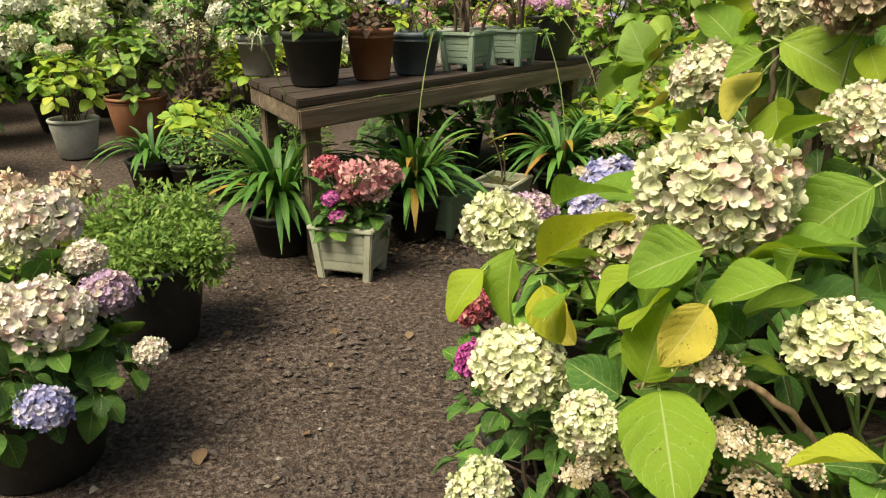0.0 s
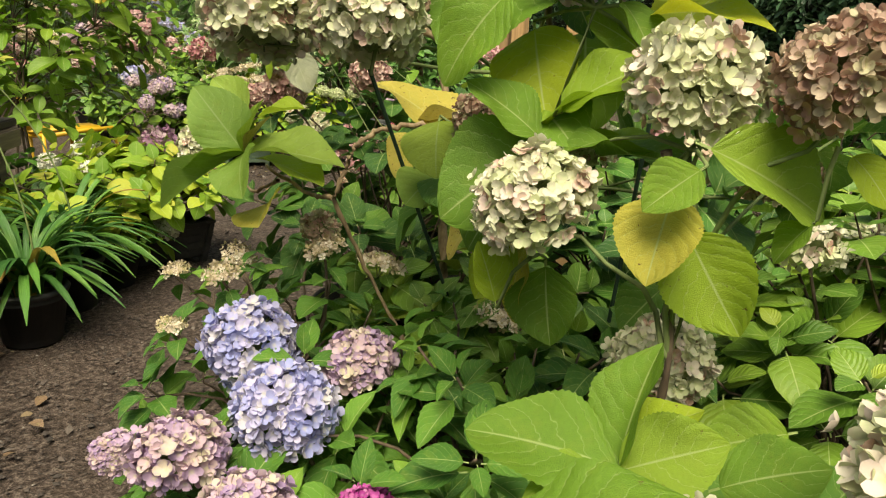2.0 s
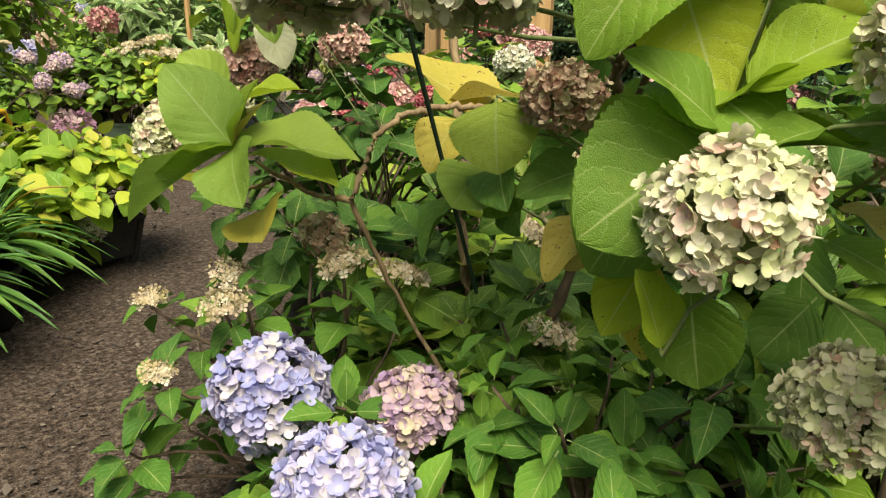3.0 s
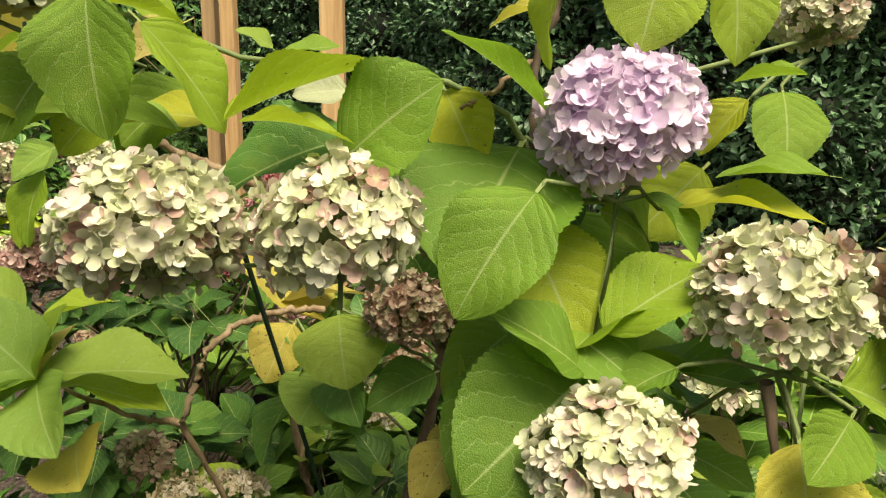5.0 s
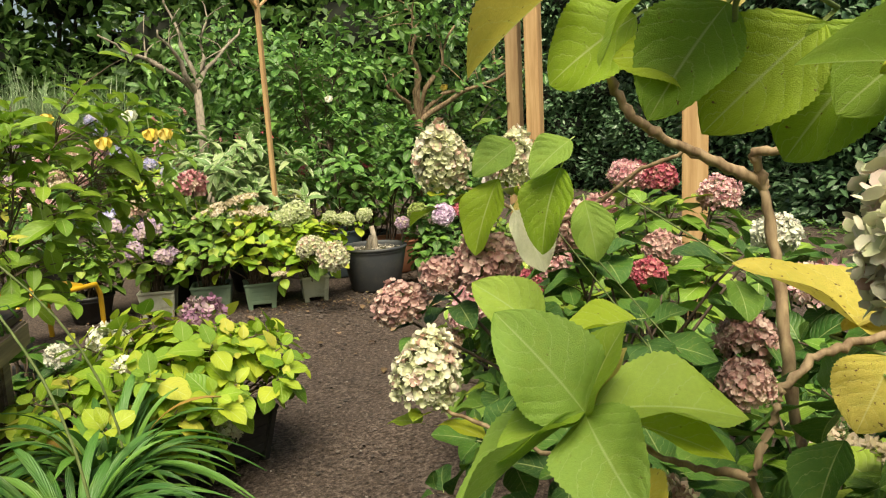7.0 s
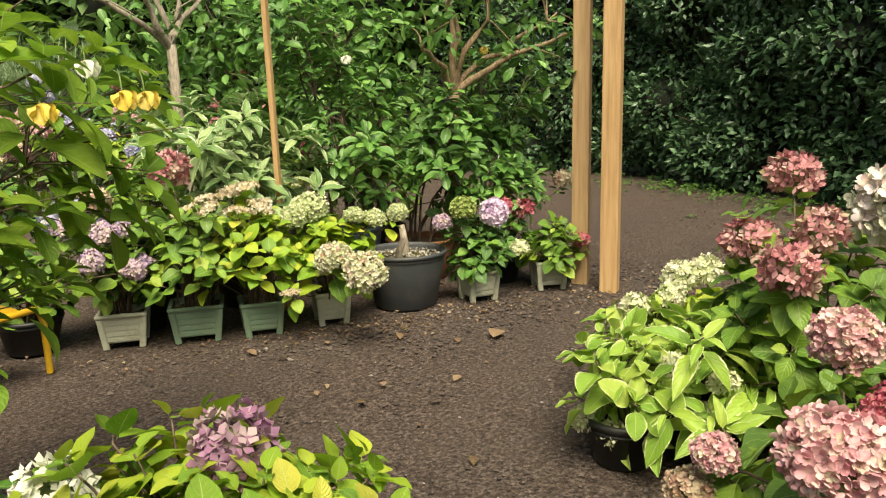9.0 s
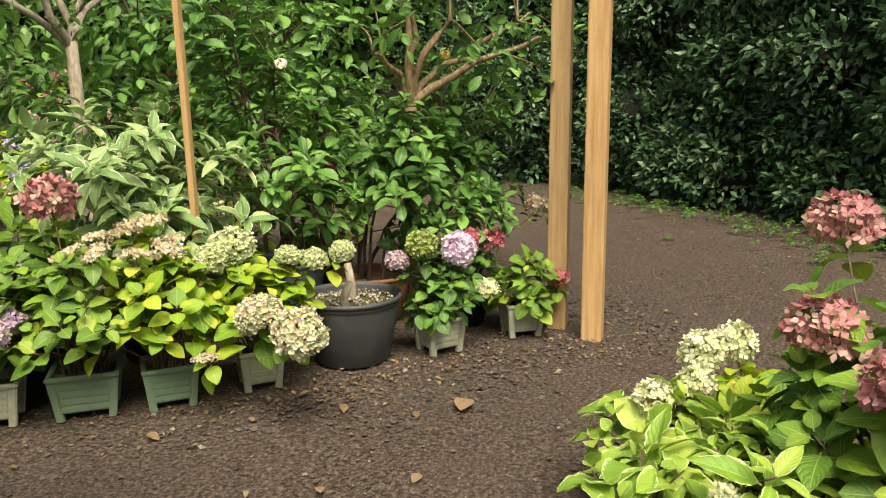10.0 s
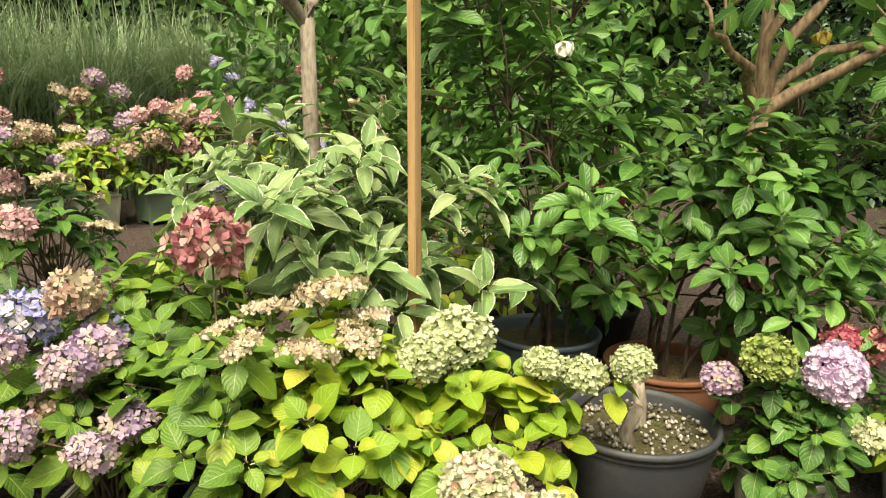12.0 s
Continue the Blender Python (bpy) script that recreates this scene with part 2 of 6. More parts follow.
def stem_material(name, a, b):
    k = Nodes(name)
    g = k.noise(60, 4, stretch=(1, 1, 0.3))
    k.bump(g, 0.5, 0.004)
    return k.rest(k.ramp(g, [(0.3, a), (0.7, b)]), 0.75)


STEM = stem_material("green_stem", (0.10, 0.15, 0.04), (0.20, 0.24, 0.09))
WOODY = stem_material("woody_stem", (0.045, 0.03, 0.02), (0.16, 0.11, 0.075))
BARK = stem_material("pale_bark", (0.16, 0.13, 0.095), (0.40, 0.34, 0.26))
TANBARK = stem_material("tan_bark", (0.13, 0.075, 0.04), (0.40, 0.29, 0.17))
CANE = stem_material("dark_green_cane", (0.01, 0.03, 0.018), (0.02, 0.05, 0.03))


def plastic(name, color, rough=0.5, dirt=(0.10, 0.085, 0.05)):
    k = Nodes(name)
    big, fine = k.noise(7, 5), k.noise(70, 4)
    f = k.math("MULTIPLY", k.math("SUBTRACT", k.math("ADD", k.math("MULTIPLY", big, 0.7), k.math("MULTIPLY", fine, 0.3)), 0.48, True), 4.0, True)
    col = k.mix(k.math("MULTIPLY", f, 0.6), color, dirt)
    k.bump(fine, 0.15, 0.003)
    return k.rest(col, k.math("ADD", rough, k.math("MULTIPLY", big, 0.25)))


POT = {
    "beige": plastic("weathered_beige_plastic", (0.42, 0.43, 0.33)),
    "green": plastic("weathered_green_plastic", (0.16, 0.24, 0.16), dirt=(0.15, 0.14, 0.08)),
    "light_green": plastic("faded_green_plastic", (0.24, 0.32, 0.24), dirt=(0.17, 0.17, 0.11)),
    "black": plastic("black_plastic", (0.016, 0.017, 0.018), 0.42, (0.07, 0.065, 0.055)),
    "grey": plastic("dark_grey_plastic", (0.045, 0.05, 0.055), 0.45, (0.12, 0.11, 0.09)),
    "blue": plastic("blue_grey_plastic", (0.07, 0.10, 0.12), 0.45, (0.12, 0.12, 0.10)),
    "terracotta": plastic("terracotta", (0.30, 0.12, 0.06), 0.75, (0.36, 0.24, 0.16)),
    "pale_grey": plastic("pale_grey_plastic", (0.40, 0.40, 0.36), 0.6),
    "yellow": plastic("yellow_plastic", (0.62, 0.36, 0.02), 0.4, (0.45, 0.28, 0.05)),
}


def soil_material():
    k = Nodes("potting_soil")
    a, b = k.noise(45, 6), k.noise(9, 4)
    k.bump(a, 0.9, 0.02)
    return k.rest(k.mix(b, k.ramp(a, [(0.35, (0.02, 0.013, 0.008)), (0.6, (0.07, 0.05, 0.03)), (0.8, (0.20, 0.16, 0.10))]), (0.10, 0.10, 0.03)), 0.95)


def ground_material():
    k = Nodes("dark_cinder_soil")
    big, med, fine, pores = k.noise(0.9, 4), k.noise(6, 5), k.noise(55, 6), k.noise(160, 4)
    col = k.ramp(k.math("ADD", k.math("MULTIPLY", fine, 0.6), k.math("MULTIPLY", pores, 0.4)), [(0.37, (0.018, 0.012, 0.009)), (0.50, (0.088, 0.062, 0.050)), (0.62, (0.22, 0.17, 0.14))])
    col = k.mix(k.math("MULTIPLY", k.math("SUBTRACT", big, 0.45, True), 2.0, True), col, k.mix(0.5, col, (0.055, 0.048, 0.046)))
    col = k.mix(k.math("MULTIPLY", k.math("SUBTRACT", med, 0.55, True), 2.5, True), col, (0.10, 0.070, 0.050))
    h = k.math("ADD", k.math("MULTIPLY", fine, 0.7), k.math("ADD", k.math("MULTIPLY", pores, 0.4), k.math("MULTIPLY", med, 0.6)))
    k.bump(h, 1.0, 0.035)
    k.p.inputs["Specular IOR Level"].default_value = 0.25
    return k.rest(col, k.math("ADD", 0.60, k.math("MULTIPLY", med, 0.35)))


def timber(name, a, b, c, axis):
    k = Nodes(name)
    st = [1, 1, 1]
    st[axis] = 0.06
    g, f = k.noise(42, 5, 0.6, stretch=tuple(st)), k.noise(4, 3, stretch=tuple(st))
    mot = k.noise(3, 4)
    col = k.ramp(k.math("ADD", k.math("MULTIPLY", g, 0.65), k.math("MULTIPLY", f, 0.35)), [(0.32, a), (0.52, b), (0.7, c)])
    knot = k.n("TexVoronoi", Scale=3.3)
    tc, mp = k.n("TexCoord"), k.n("Mapping", Scale=tuple(1.0 if s == 1 else 0.45 for s in st))
    k.link(tc.outputs["Object"], mp.inputs["Vector"])
    k.link(mp.outputs[0], knot.inputs["Vector"])
    kn = k.math("MULTIPLY", k.math("SUBTRACT", 0.085, knot.outputs["Distance"], True), 14.0, True)
    col = k.mix(k.math("MULTIPLY", kn, 0.8), col, k.mix(0.75, a, (0.05, 0.025, 0.01)))
    col = k.mix(k.math("MULTIPLY", mot, 0.3), col, a)
    k.bump(g, 0.35, 0.006)
    return k.rest(col, 0.68)


SOIL, GROUND = soil_material(), ground_material()
POST = timber("new_pine", (0.34, 0.19, 0.08), (0.52, 0.33, 0.155), (0.64, 0.45, 0.25), 2)
POST_B = timber("weathered_pine", (0.28, 0.165, 0.08), (0.42, 0.275, 0.135), (0.52, 0.37, 0.21), 2)
PLANK = timber("grey_weathered_plank", (0.05, 0.034, 0.024), (0.18, 0.13, 0.09), (0.36, 0.29, 0.21), 0)
DARK_PLANK = timber("dark_wet_plank", (0.022, 0.014, 0.011), (0.05, 0.033, 0.025), (0.09, 0.065, 0.05), 0)
# near-black fill for crowns: their inner shade put into the colour
CORE = Nodes("crown_shade_fill").rest((0.012, 0.015, 0.008), 0.95)
STONE = (lambda k: k.rest(k.mix(k.noise(60, 4), k.ramp(k.chance(), [(0, (0.02, 0.015, 0.012)), (0.4, (0.07, 0.052, 0.043)), (0.8, (0.115, 0.085, 0.072)), (0.96, (0.20, 0.16, 0.135)), (1, (0.46, 0.41, 0.36))]), (0.05, 0.04, 0.035)), 0.85))(Nodes("loose_stone"))
PEBBLE = (lambda k: k.rest(k.ramp(k.chance(), [(0, (0.10, 0.09, 0.08)), (0.5, (0.30, 0.27, 0.22)), (1, (0.55, 0.5, 0.42))]), 0.85))(Nodes("pale_pumice"))
STRAW = (lambda k: k.rest(k.ramp(k.noise(80, 4), [(0.3, (0.12, 0.07, 0.03)), (0.7, (0.34, 0.22, 0.11))]), 0.9))(Nodes("dry_mulch"))

# ---- geometry helpers ----
rng = np.random.default_rng(7)


class Geo:
    """Gathers vertices, faces and UVs for one mesh."""

    def __init__(self):
        self.v, self.uv, self.f, self.n = [], [], [], 0

    def add(self, v, f, uv=None, mat=0):
        v = np.asarray(v, float)
        self.v.append(v)
        self.uv.append(np.zeros((len(v), 2)) if uv is None else np.asarray(uv, float))
        f = np.asarray(f, int)
        self.f.append((f + self.n, mat))
        self.n += len(v)

    def stamp(self, tpl, ms, mat=0):
        """Many copies of a template (vertices, faces, uv) at matrices ms."""
        v, f, uv = tpl
        ms = np.asarray(ms)
        if not len(ms):
            return
        w = np.einsum("kij,nj->kni", ms[:, :3, :3], v) + ms[:, None, :3, 3]
        ff = f[None] + (np.arange(len(ms)) * len(v))[:, None, None]
        self.add(w.reshape(-1, 3), ff.reshape(-1, f.shape[1]), np.tile(uv, (len(ms), 1)), mat)

    def tube(self, pts, radii, sides=6, mat=0):
        pts = np.asarray(pts, float)
        d = np.gradient(pts, axis=0)
        d /= np.linalg.norm(d, axis=1)[:, None] + 1e-9
        ref = np.where(np.abs(d[:, 2:3]) > 0.9, np.array([[1.0, 0, 0]]), np.array([[0, 0, 1.0]]))
        a = np.cross(d, ref)
        a /= np.linalg.norm(a, axis=1)[:, None] + 1e-9
        b = np.cross(d, a)
        th = np.linspace(0, 2 * np.pi, sides, endpoint=False)
        r = np.broadcast_to(np.asarray(radii, float), (len(pts),))
        ring = pts[:, None] + r[:, None, None] * (np.cos(th)[None, :, None] * a[:, None] + np.sin(th)[None, :, None] * b[:, None])
        i = np.arange(len(pts) - 1)[:, None] * sides
        j = np.arange(sides)[None]
        q = np.stack([i + j, i + (j + 1) % sides, i + sides + (j + 1) % sides, i + sides + j], -1).reshape(-1, 4)
        self.add(ring.reshape(-1, 3), q, None, mat)
        k = (len(pts) - 1) * sides
        self.f.append((np.array([[k + self.n - len(pts) * sides + x for x in (0, m, m + 1)] for m in range(1, sides - 1)]), mat))

    def lathe(self, prof, sides=28, mat=0, center=(0, 0)):
        th = np.linspace(0, 2 * np.pi, sides, endpoint=False)
        p = np.asarray(prof, float)
        v = np.stack([p[:, 0, None] * np.cos(th) + center[0], p[:, 0, None] * np.sin(th) + center[1], np.repeat(p[:, 1, None], sides, 1)], -1)
        i = np.arange(len(p) - 1)[:, None] * sides
        j = np.arange(sides)[None]
        self.add(v.reshape(-1, 3), np.stack([i + j, i + (j + 1) % sides, i + sides + (j + 1) % sides, i + sides + j], -1).reshape(-1, 4), None, mat)

    def mesh(self, name, mats, smooth=True):
        me = bpy.data.meshes.new(name)
        v, uv = np.concatenate(self.v), np.concatenate(self.uv)
        loops = np.concatenate([f.ravel() for f, _ in self.f])
        sizes = np.concatenate([np.full(len(f), f.shape[1]) for f, _ in self.f])
        idx = np.concatenate([np.full(len(f), m) for f, m in self.f])
        me.vertices.add(len(v))
        me.vertices.foreach_set("co", v.ravel())
        me.loops.add(len(loops))
        me.loops.foreach_set("vertex_index", loops.astype(np.int32))
        me.polygons.add(len(sizes))
        me.polygons.foreach_set("loop_start", np.concatenate([[0], np.cumsum(sizes)[:-1]]).astype(np.int32))
        me.polygons.foreach_set("material_index", idx.astype(np.int32))
        me.polygons.foreach_set("use_smooth", np.full(len(sizes), smooth))
        layer = me.uv_layers.new(name="UVMap")
        layer.data.foreach_set("uv", uv[loops].ravel())
        for m in mats if isinstance(mats, (list, tuple)) else [mats]:
            me.materials.append(m)
        me.update(calc_edges=True)
        return me


def thing(name, x, y, z=0.0, turn=0.0, label="", category="", group=""):
    ob = new(name)
    ob.matrix_basis = pose(x, y, z, 0, 0, turn)
    return tagged(ob, label, category, group)


def part(name, geo, mats, parent, label="", smooth=True, at=None):
    """One mesh object under a thing or a part. geo: a Geo in the parent's space, or a ready mesh."""
    me = geo.mesh(name, mats, smooth) if isinstance(geo, Geo) else geo
    ob = new(name, me)
    ob.parent = parent
    if at is not None:
        ob.matrix_basis = at
    return tagged(ob, label)


def box_geo(geo, x0, y0, z0, x1, y1, z1, bevel=0.004, mat=0):
    bm = bmesh.new()
    bmesh.ops.create_cube(bm, size=1)
    for v in bm.verts:
        v.co = ((x0 + x1) / 2 + v.co.x * (x1 - x0), (y0 + y1) / 2 + v.co.y * (y1 - y0), (z0 + z1) / 2 + v.co.z * (z1 - z0))
    if bevel:
        bmesh.ops.bevel(bm, geom=bm.edges[:], offset=bevel, segments=2, affect="EDGES")
    bmesh.ops.triangulate(bm, faces=bm.faces[:])
    bm.verts.index_update()
    geo.add([v.co[:] for v in bm.verts], [[v.index for v in f.verts] for f in bm.faces], None, mat)
    bm.free()


def unit(a):
    a = np.asarray(a, float)
    return a / (np.linalg.norm(a, axis=-1, keepdims=True) + 1e-9)


def frames(pos, along, normal, size):
    """Matrices with x along, z near normal. Arrays of K rows."""
    x = unit(along)
    y = unit(np.cross(normal, x))
    z = np.cross(x, y)
    m = np.zeros((len(x), 4, 4))
    s = np.asarray(size, float).reshape(-1, 1) if np.ndim(size) else np.full((len(x), 1), size)
    m[:, :3, 0], m[:, :3, 1], m[:, :3, 2], m[:, :3, 3], m[:, 3, 3] = x * s, y * s, z * s, pos, 1
    return m


def leaf_template(nu=8, nv=4, width=0.6, fold=0.18, droop=0.25, teeth=0.0, point=0.85, wave=0.0, petiole=0.1, rise=0.62):
    """A leaf of length 1 along x; v across; folded on the midrib, drooping to its tip."""
    us = np.linspace(0, 1, nu + 1)
    vs = np.linspace(-1, 1, nv + 1)
    peak = rise / (rise + point)
    prof = us ** rise * (1 - us) ** point / (peak ** rise * (1 - peak) ** point)
    prof = np.maximum(prof, 0.012)
    if teeth:
        prof = prof * (1 + teeth * (np.arange(nu + 1) % 2 * 2 - 1) * (us > 0.12) * (us < 0.97))
    U, W = np.meshgrid(us, vs, indexing="ij")
    half = width / 2 * prof[:, None]
    x = petiole + U * (1 - petiole)
    y = half * W
    z = fold * half * np.abs(W) * 2 - droop * U ** 2 + 0.12 * droop * U + wave * np.sin(U * 9 + W * 2) * half * np.abs(W)
    v = np.stack([x, y, z], -1).reshape(-1, 3)
    i = np.arange(nu)[:, None] * (nv + 1)
    j = np.arange(nv)[None]
    f = np.stack([i + j, i + nv + 1 + j, i + nv + 2 + j, i + j + 1], -1).reshape(-1, 4)
    uv = np.stack([U, W * 0.5 + 0.5], -1).reshape(-1, 2)
    if petiole > 0.02:
        k = len(v)
        v = np.vstack([v, [[0, -0.012, 0], [0, 0.012, 0], [petiole, 0.012, 0.004], [petiole, -0.012, 0.004]]])
        uv = np.vstack([uv, [[0, 0.5]] * 4])
        f = np.vstack([f, [[k, k + 3, k + 2, k + 1]]])
    return v, f, uv


BIG_LEAVES = [leaf_template(44, 6, w, fo, dr, 0.02, pt, wv, rise=ri) for w, fo, dr, pt, wv, ri in ((0.68, 0.14, 0.16, 0.78, 0.12, 0.70), (0.64, 0.22, 0.24, 0.84, 0.16, 0.74), (0.70, 0.12, 0.30, 0.76, 0.14, 0.66), (0.62, 0.26, 0.14, 0.86, 0.12, 0.78))]
ACUTE_LEAVES = [leaf_template(18, 4, w, fo, dr, 0.03, pt, wv, rise=0.80) for w, fo, dr, pt, wv in ((0.50, 0.22, 0.22, 1.0, 0.10), (0.46, 0.28, 0.34, 1.05, 0.14), (0.54, 0.18, 0.14, 0.96, 0.12))]
MID_LEAVES = [leaf_template(8, 2, w, fo, dr, 0.02, pt, wv) for w, fo, dr, pt, wv in ((0.70, 0.10, 0.16, 0.86, 0.06), (0.64, 0.14, 0.24, 0.90, 0.08), (0.74, 0.08, 0.10, 0.88, 0.06))]
LONG_LEAVES = [leaf_template(8, 4, w, fo, dr, 0, pt, 0.05, 0.04, 0.95) for w, fo, dr, pt in ((0.50, 0.16, 0.18, 0.72), (0.54, 0.22, 0.30, 0.70))]
LANCE_LEAVES = [leaf_template(6, 4, w, fo, dr, 0, 0.92, 0.06, 0.05) for w, fo, dr in ((0.40, 0.2, 0.2), (0.36, 0.28, 0.32))]
FAR_LEAVES = [leaf_template(4, 2, w, fo, dr, 0, 0.88, 0, 0.0) for w, fo, dr in ((0.60, 0.2, 0.25), (0.56, 0.25, 0.36))]
FAR_LEAF = (np.array([(0, 0, 0), (0.5, 0.27, 0.08), (1, 0, -0.1), (0.5, -0.27, 0.08)], float), np.array([(0, 2, 1), (0, 3, 2)]), np.array([(0, 0.5), (0.5, 1), (1, 0.5), (0.5, 0)], float))
TINY_LEAF = leaf_template(2, 2, 0.5, 0.25, 0.2, 0, 0.9, 0, 0.0)


def ball_points(n, low=-1.0):
    """Evenly spread directions, lowest z at low."""
    i = np.arange(n) + 0.5
    z = 1 - (1 - low) * i / n
    th = np.pi * (1 + 5 ** 0.5) * i
    r = np.sqrt(1 - z * z)
    return np.stack([r * np.cos(th), r * np.sin(th), z], -1)


def floret_template(fine, seed):
    """Four rounded petals round a point, facing z."""
    g = np.random.default_rng(seed)
    v, f, uv = [(0, 0, 0)], [], [(0, 0.5)]
    for k in range(4):
        a = k * np.pi / 2 + g.uniform(-0.15, 0.15)
        s, up = g.uniform(0.85, 1.15), g.uniform(0.05, 0.75)
        o = len(v)
        pts = [(0.22, -0.26, 0.06), (0.56, -0.52, 0.14), (0.90, -0.42, 0.20), (1.05, 0.0, 0.12), (0.90, 0.42, 0.20), (0.56, 0.52, 0.14), (0.22, 0.26, 0.06), (0.6, 0.0, -0.06)] if fine else [(0.66, -0.46, 0.1), (1.08, 0.0, 0.04), (0.66, 0.46, 0.1)]
        for x, y, z in pts:
            x, y, z = x * s, y * s, z + up * x * x
            v.append((x * np.cos(a) - y * np.sin(a), x * np.sin(a) + y * np.cos(a), z))
            uv.append((x, 0.5 + y / 2))
        if fine:
            f += [(0, o, o + 7), *((o + q, o + q + 1, o + 7) for q in range(6)), (o + 6, 0, o + 7)]
        else:
            f += [(0, o, o + 1), (0, o + 1, o + 2)]
    return np.array(v, float), np.array(f), np.array(uv, float)


def mophead_mesh(color, fine, seed, lacy=False, cone=False):
    """A round flower head of radius 1."""
    g = np.random.default_rng(seed)
    geo = Geo()
    full = color in ("lilac", "mauve", "blue")
    n = ((440 if full else 560) if fine == 2 else 360 if full and fine else 400 if fine else 100) if not lacy else (60 if fine else 40)
    d = ball_points(n, -0.72 if not lacy else 0.1)
    d = unit(d + g.normal(0, 0.07, d.shape))
    lump = 1 + 0.10 * np.sin(d[:, 0] * 5 + seed) * np.cos(d[:, 1] * 4 + seed * 2) + g.normal(0, 0.075, n)
    pos = d * lump[:, None] * np.array([1, 1, 0.86])
    if cone:
        pos = d * lump[:, None] * np.array([0.86, 0.86, 1.15])
        pos[:, :2] *= (1.0 - 0.28 * np.clip(pos[:, 2:3], 0, 2))
    pos = pos * (0.86 if fine and not lacy else 0.92)
    if lacy:
        pos[:, 2] = pos[:, 2] * 0.35
    nor = unit(d + g.normal(0, 0.20 if full else 0.42, d.shape) + np.array([0, 0, 0.12]))
    spin = unit(np.cross(nor, g.normal(0, 1, d.shape)))
    size = ((0.165 if full else 0.120) if fine == 2 else 0.155 if full and fine else 0.13 if fine else 0.26) * g.uniform(0.8, 1.2, n) * (0.75 if lacy else 1)
    tpl = [floret_template(fine, seed * 7 + k) for k in range(3)]
    ms = frames(pos, spin, nor, size)
    for k in range(3):
        geo.stamp(tpl[k], ms[k::3])
    if lacy:
        bd = ball_points(90, 0.2)
        bp = bd * np.array([0.7, 0.7, 0.30]) + g.normal(0, 0.05, bd.shape)
        geo.stamp(floret_template(False, seed), frames(bp, unit(np.cross(bd, g.normal(0, 1, bd.shape))), bd, 0.11), 0)
    # short flower stalks inside the head
    for q in d[:: (5 if fine else 12)]:
        geo.tube([(0, 0, -0.55), q * 0.45 * np.array([1, 1, 0.6 if lacy else 1]), q * 0.76 * np.array([1, 1, 0.3 if lacy else 0.85])], [0.03, 0.022, 0.014], 3, 1)
    if not lacy:
        rings = [(0.54 * np.sin(a), 0.48 * np.cos(a) if not cone else 0.7 * np.cos(a)) for a in np.linspace(0.05, np.pi - 0.05, 7)]
        geo.lathe(rings, 12, 1)
    return geo.mesh("flower_head", [PETAL[color], STEM])


HEADS = {}


def head_mesh(color, fine, k):
    key = (color, fine, k % 3)
    if key not in HEADS:
        HEADS[key] = mophead_mesh(color, fine, 11 + k % 3 + 5 * len(color), color == "lace", color == "cone")
    return HEADS[key]


LEAF_MESHES = {}


def leaf_mesh(kind, set_name, k):
    key = (kind, set_name, k)
    if key not in LEAF_MESHES:
        geo = Geo()
        v, f, uv = {"big": BIG_LEAVES, "acute": ACUTE_LEAVES, "mid": MID_LEAVES, "long": LONG_LEAVES, "lance": LANCE_LEAVES, "far": FAR_LEAVES}[set_name][k]
        geo.add(v, f, uv)
        LEAF_MESHES[key] = geo.mesh("leaf", LEAF[kind])
    return LEAF_MESHES[key]


def shoot(tip, axis, pairs, size, g, flat=0.0):
    """Leaf matrices of one shoot: opposite pairs, each turned a quarter against the last, larger downwards."""
    axis = unit(axis)
    side = unit(np.cross(axis, g.normal(0, 1, 3)))
    other = np.cross(axis, side)
    pos, al, no, sz = [], [], [], []
    turn = g.uniform(0, 6.28)
    for k in range(pairs):
        grow = min(1.0, 0.45 + 0.27 * k)
        lift = max(-0.12, 0.70 - 0.27 * k) - flat
        for s in (0, np.pi):
            a = turn + k * np.pi / 2 + s + g.normal(0, 0.22)
            out = np.cos(a) * side + np.sin(a) * other
            d = unit(out + axis * (lift + g.normal(0, 0.18)) + np.array([0, 0, g.normal(-0.05, 0.12)]))
            pos.append(tip - axis * size * 0.16 * k + d * 0.01)
            al.append(d)
            no.append(unit(axis * 1.0 + np.array([0, 0, 0.7]) - d * 0.2 + g.normal(0, 0.16, 3)))
            sz.append(size * grow * g.uniform(0.82, 1.15))
    return frames(np.array(pos), np.array(al), np.array(no), np.array(sz))


def curve(a, b, sag=0.0, out=0.0, n=7, bend=None):
    """Points from a to b that start upright."""
    a, b = np.asarray(a, float), np.asarray(b, float)
    t = np.linspace(0, 1, n)[:, None]
    c1 = a + np.array([0, 0, 0.55 * max(0.05, b[2] - a[2])])
    c2 = b - (b - c1) * 0.35 + np.array([0, 0, sag])
    if bend is not None:
        c2 = c2 + bend
    return (1 - t) ** 3 * a + 3 * (1 - t) ** 2 * t * c1 + 3 * (1 - t) * t * t * c2 + t ** 3 * b

# ---- pots ----


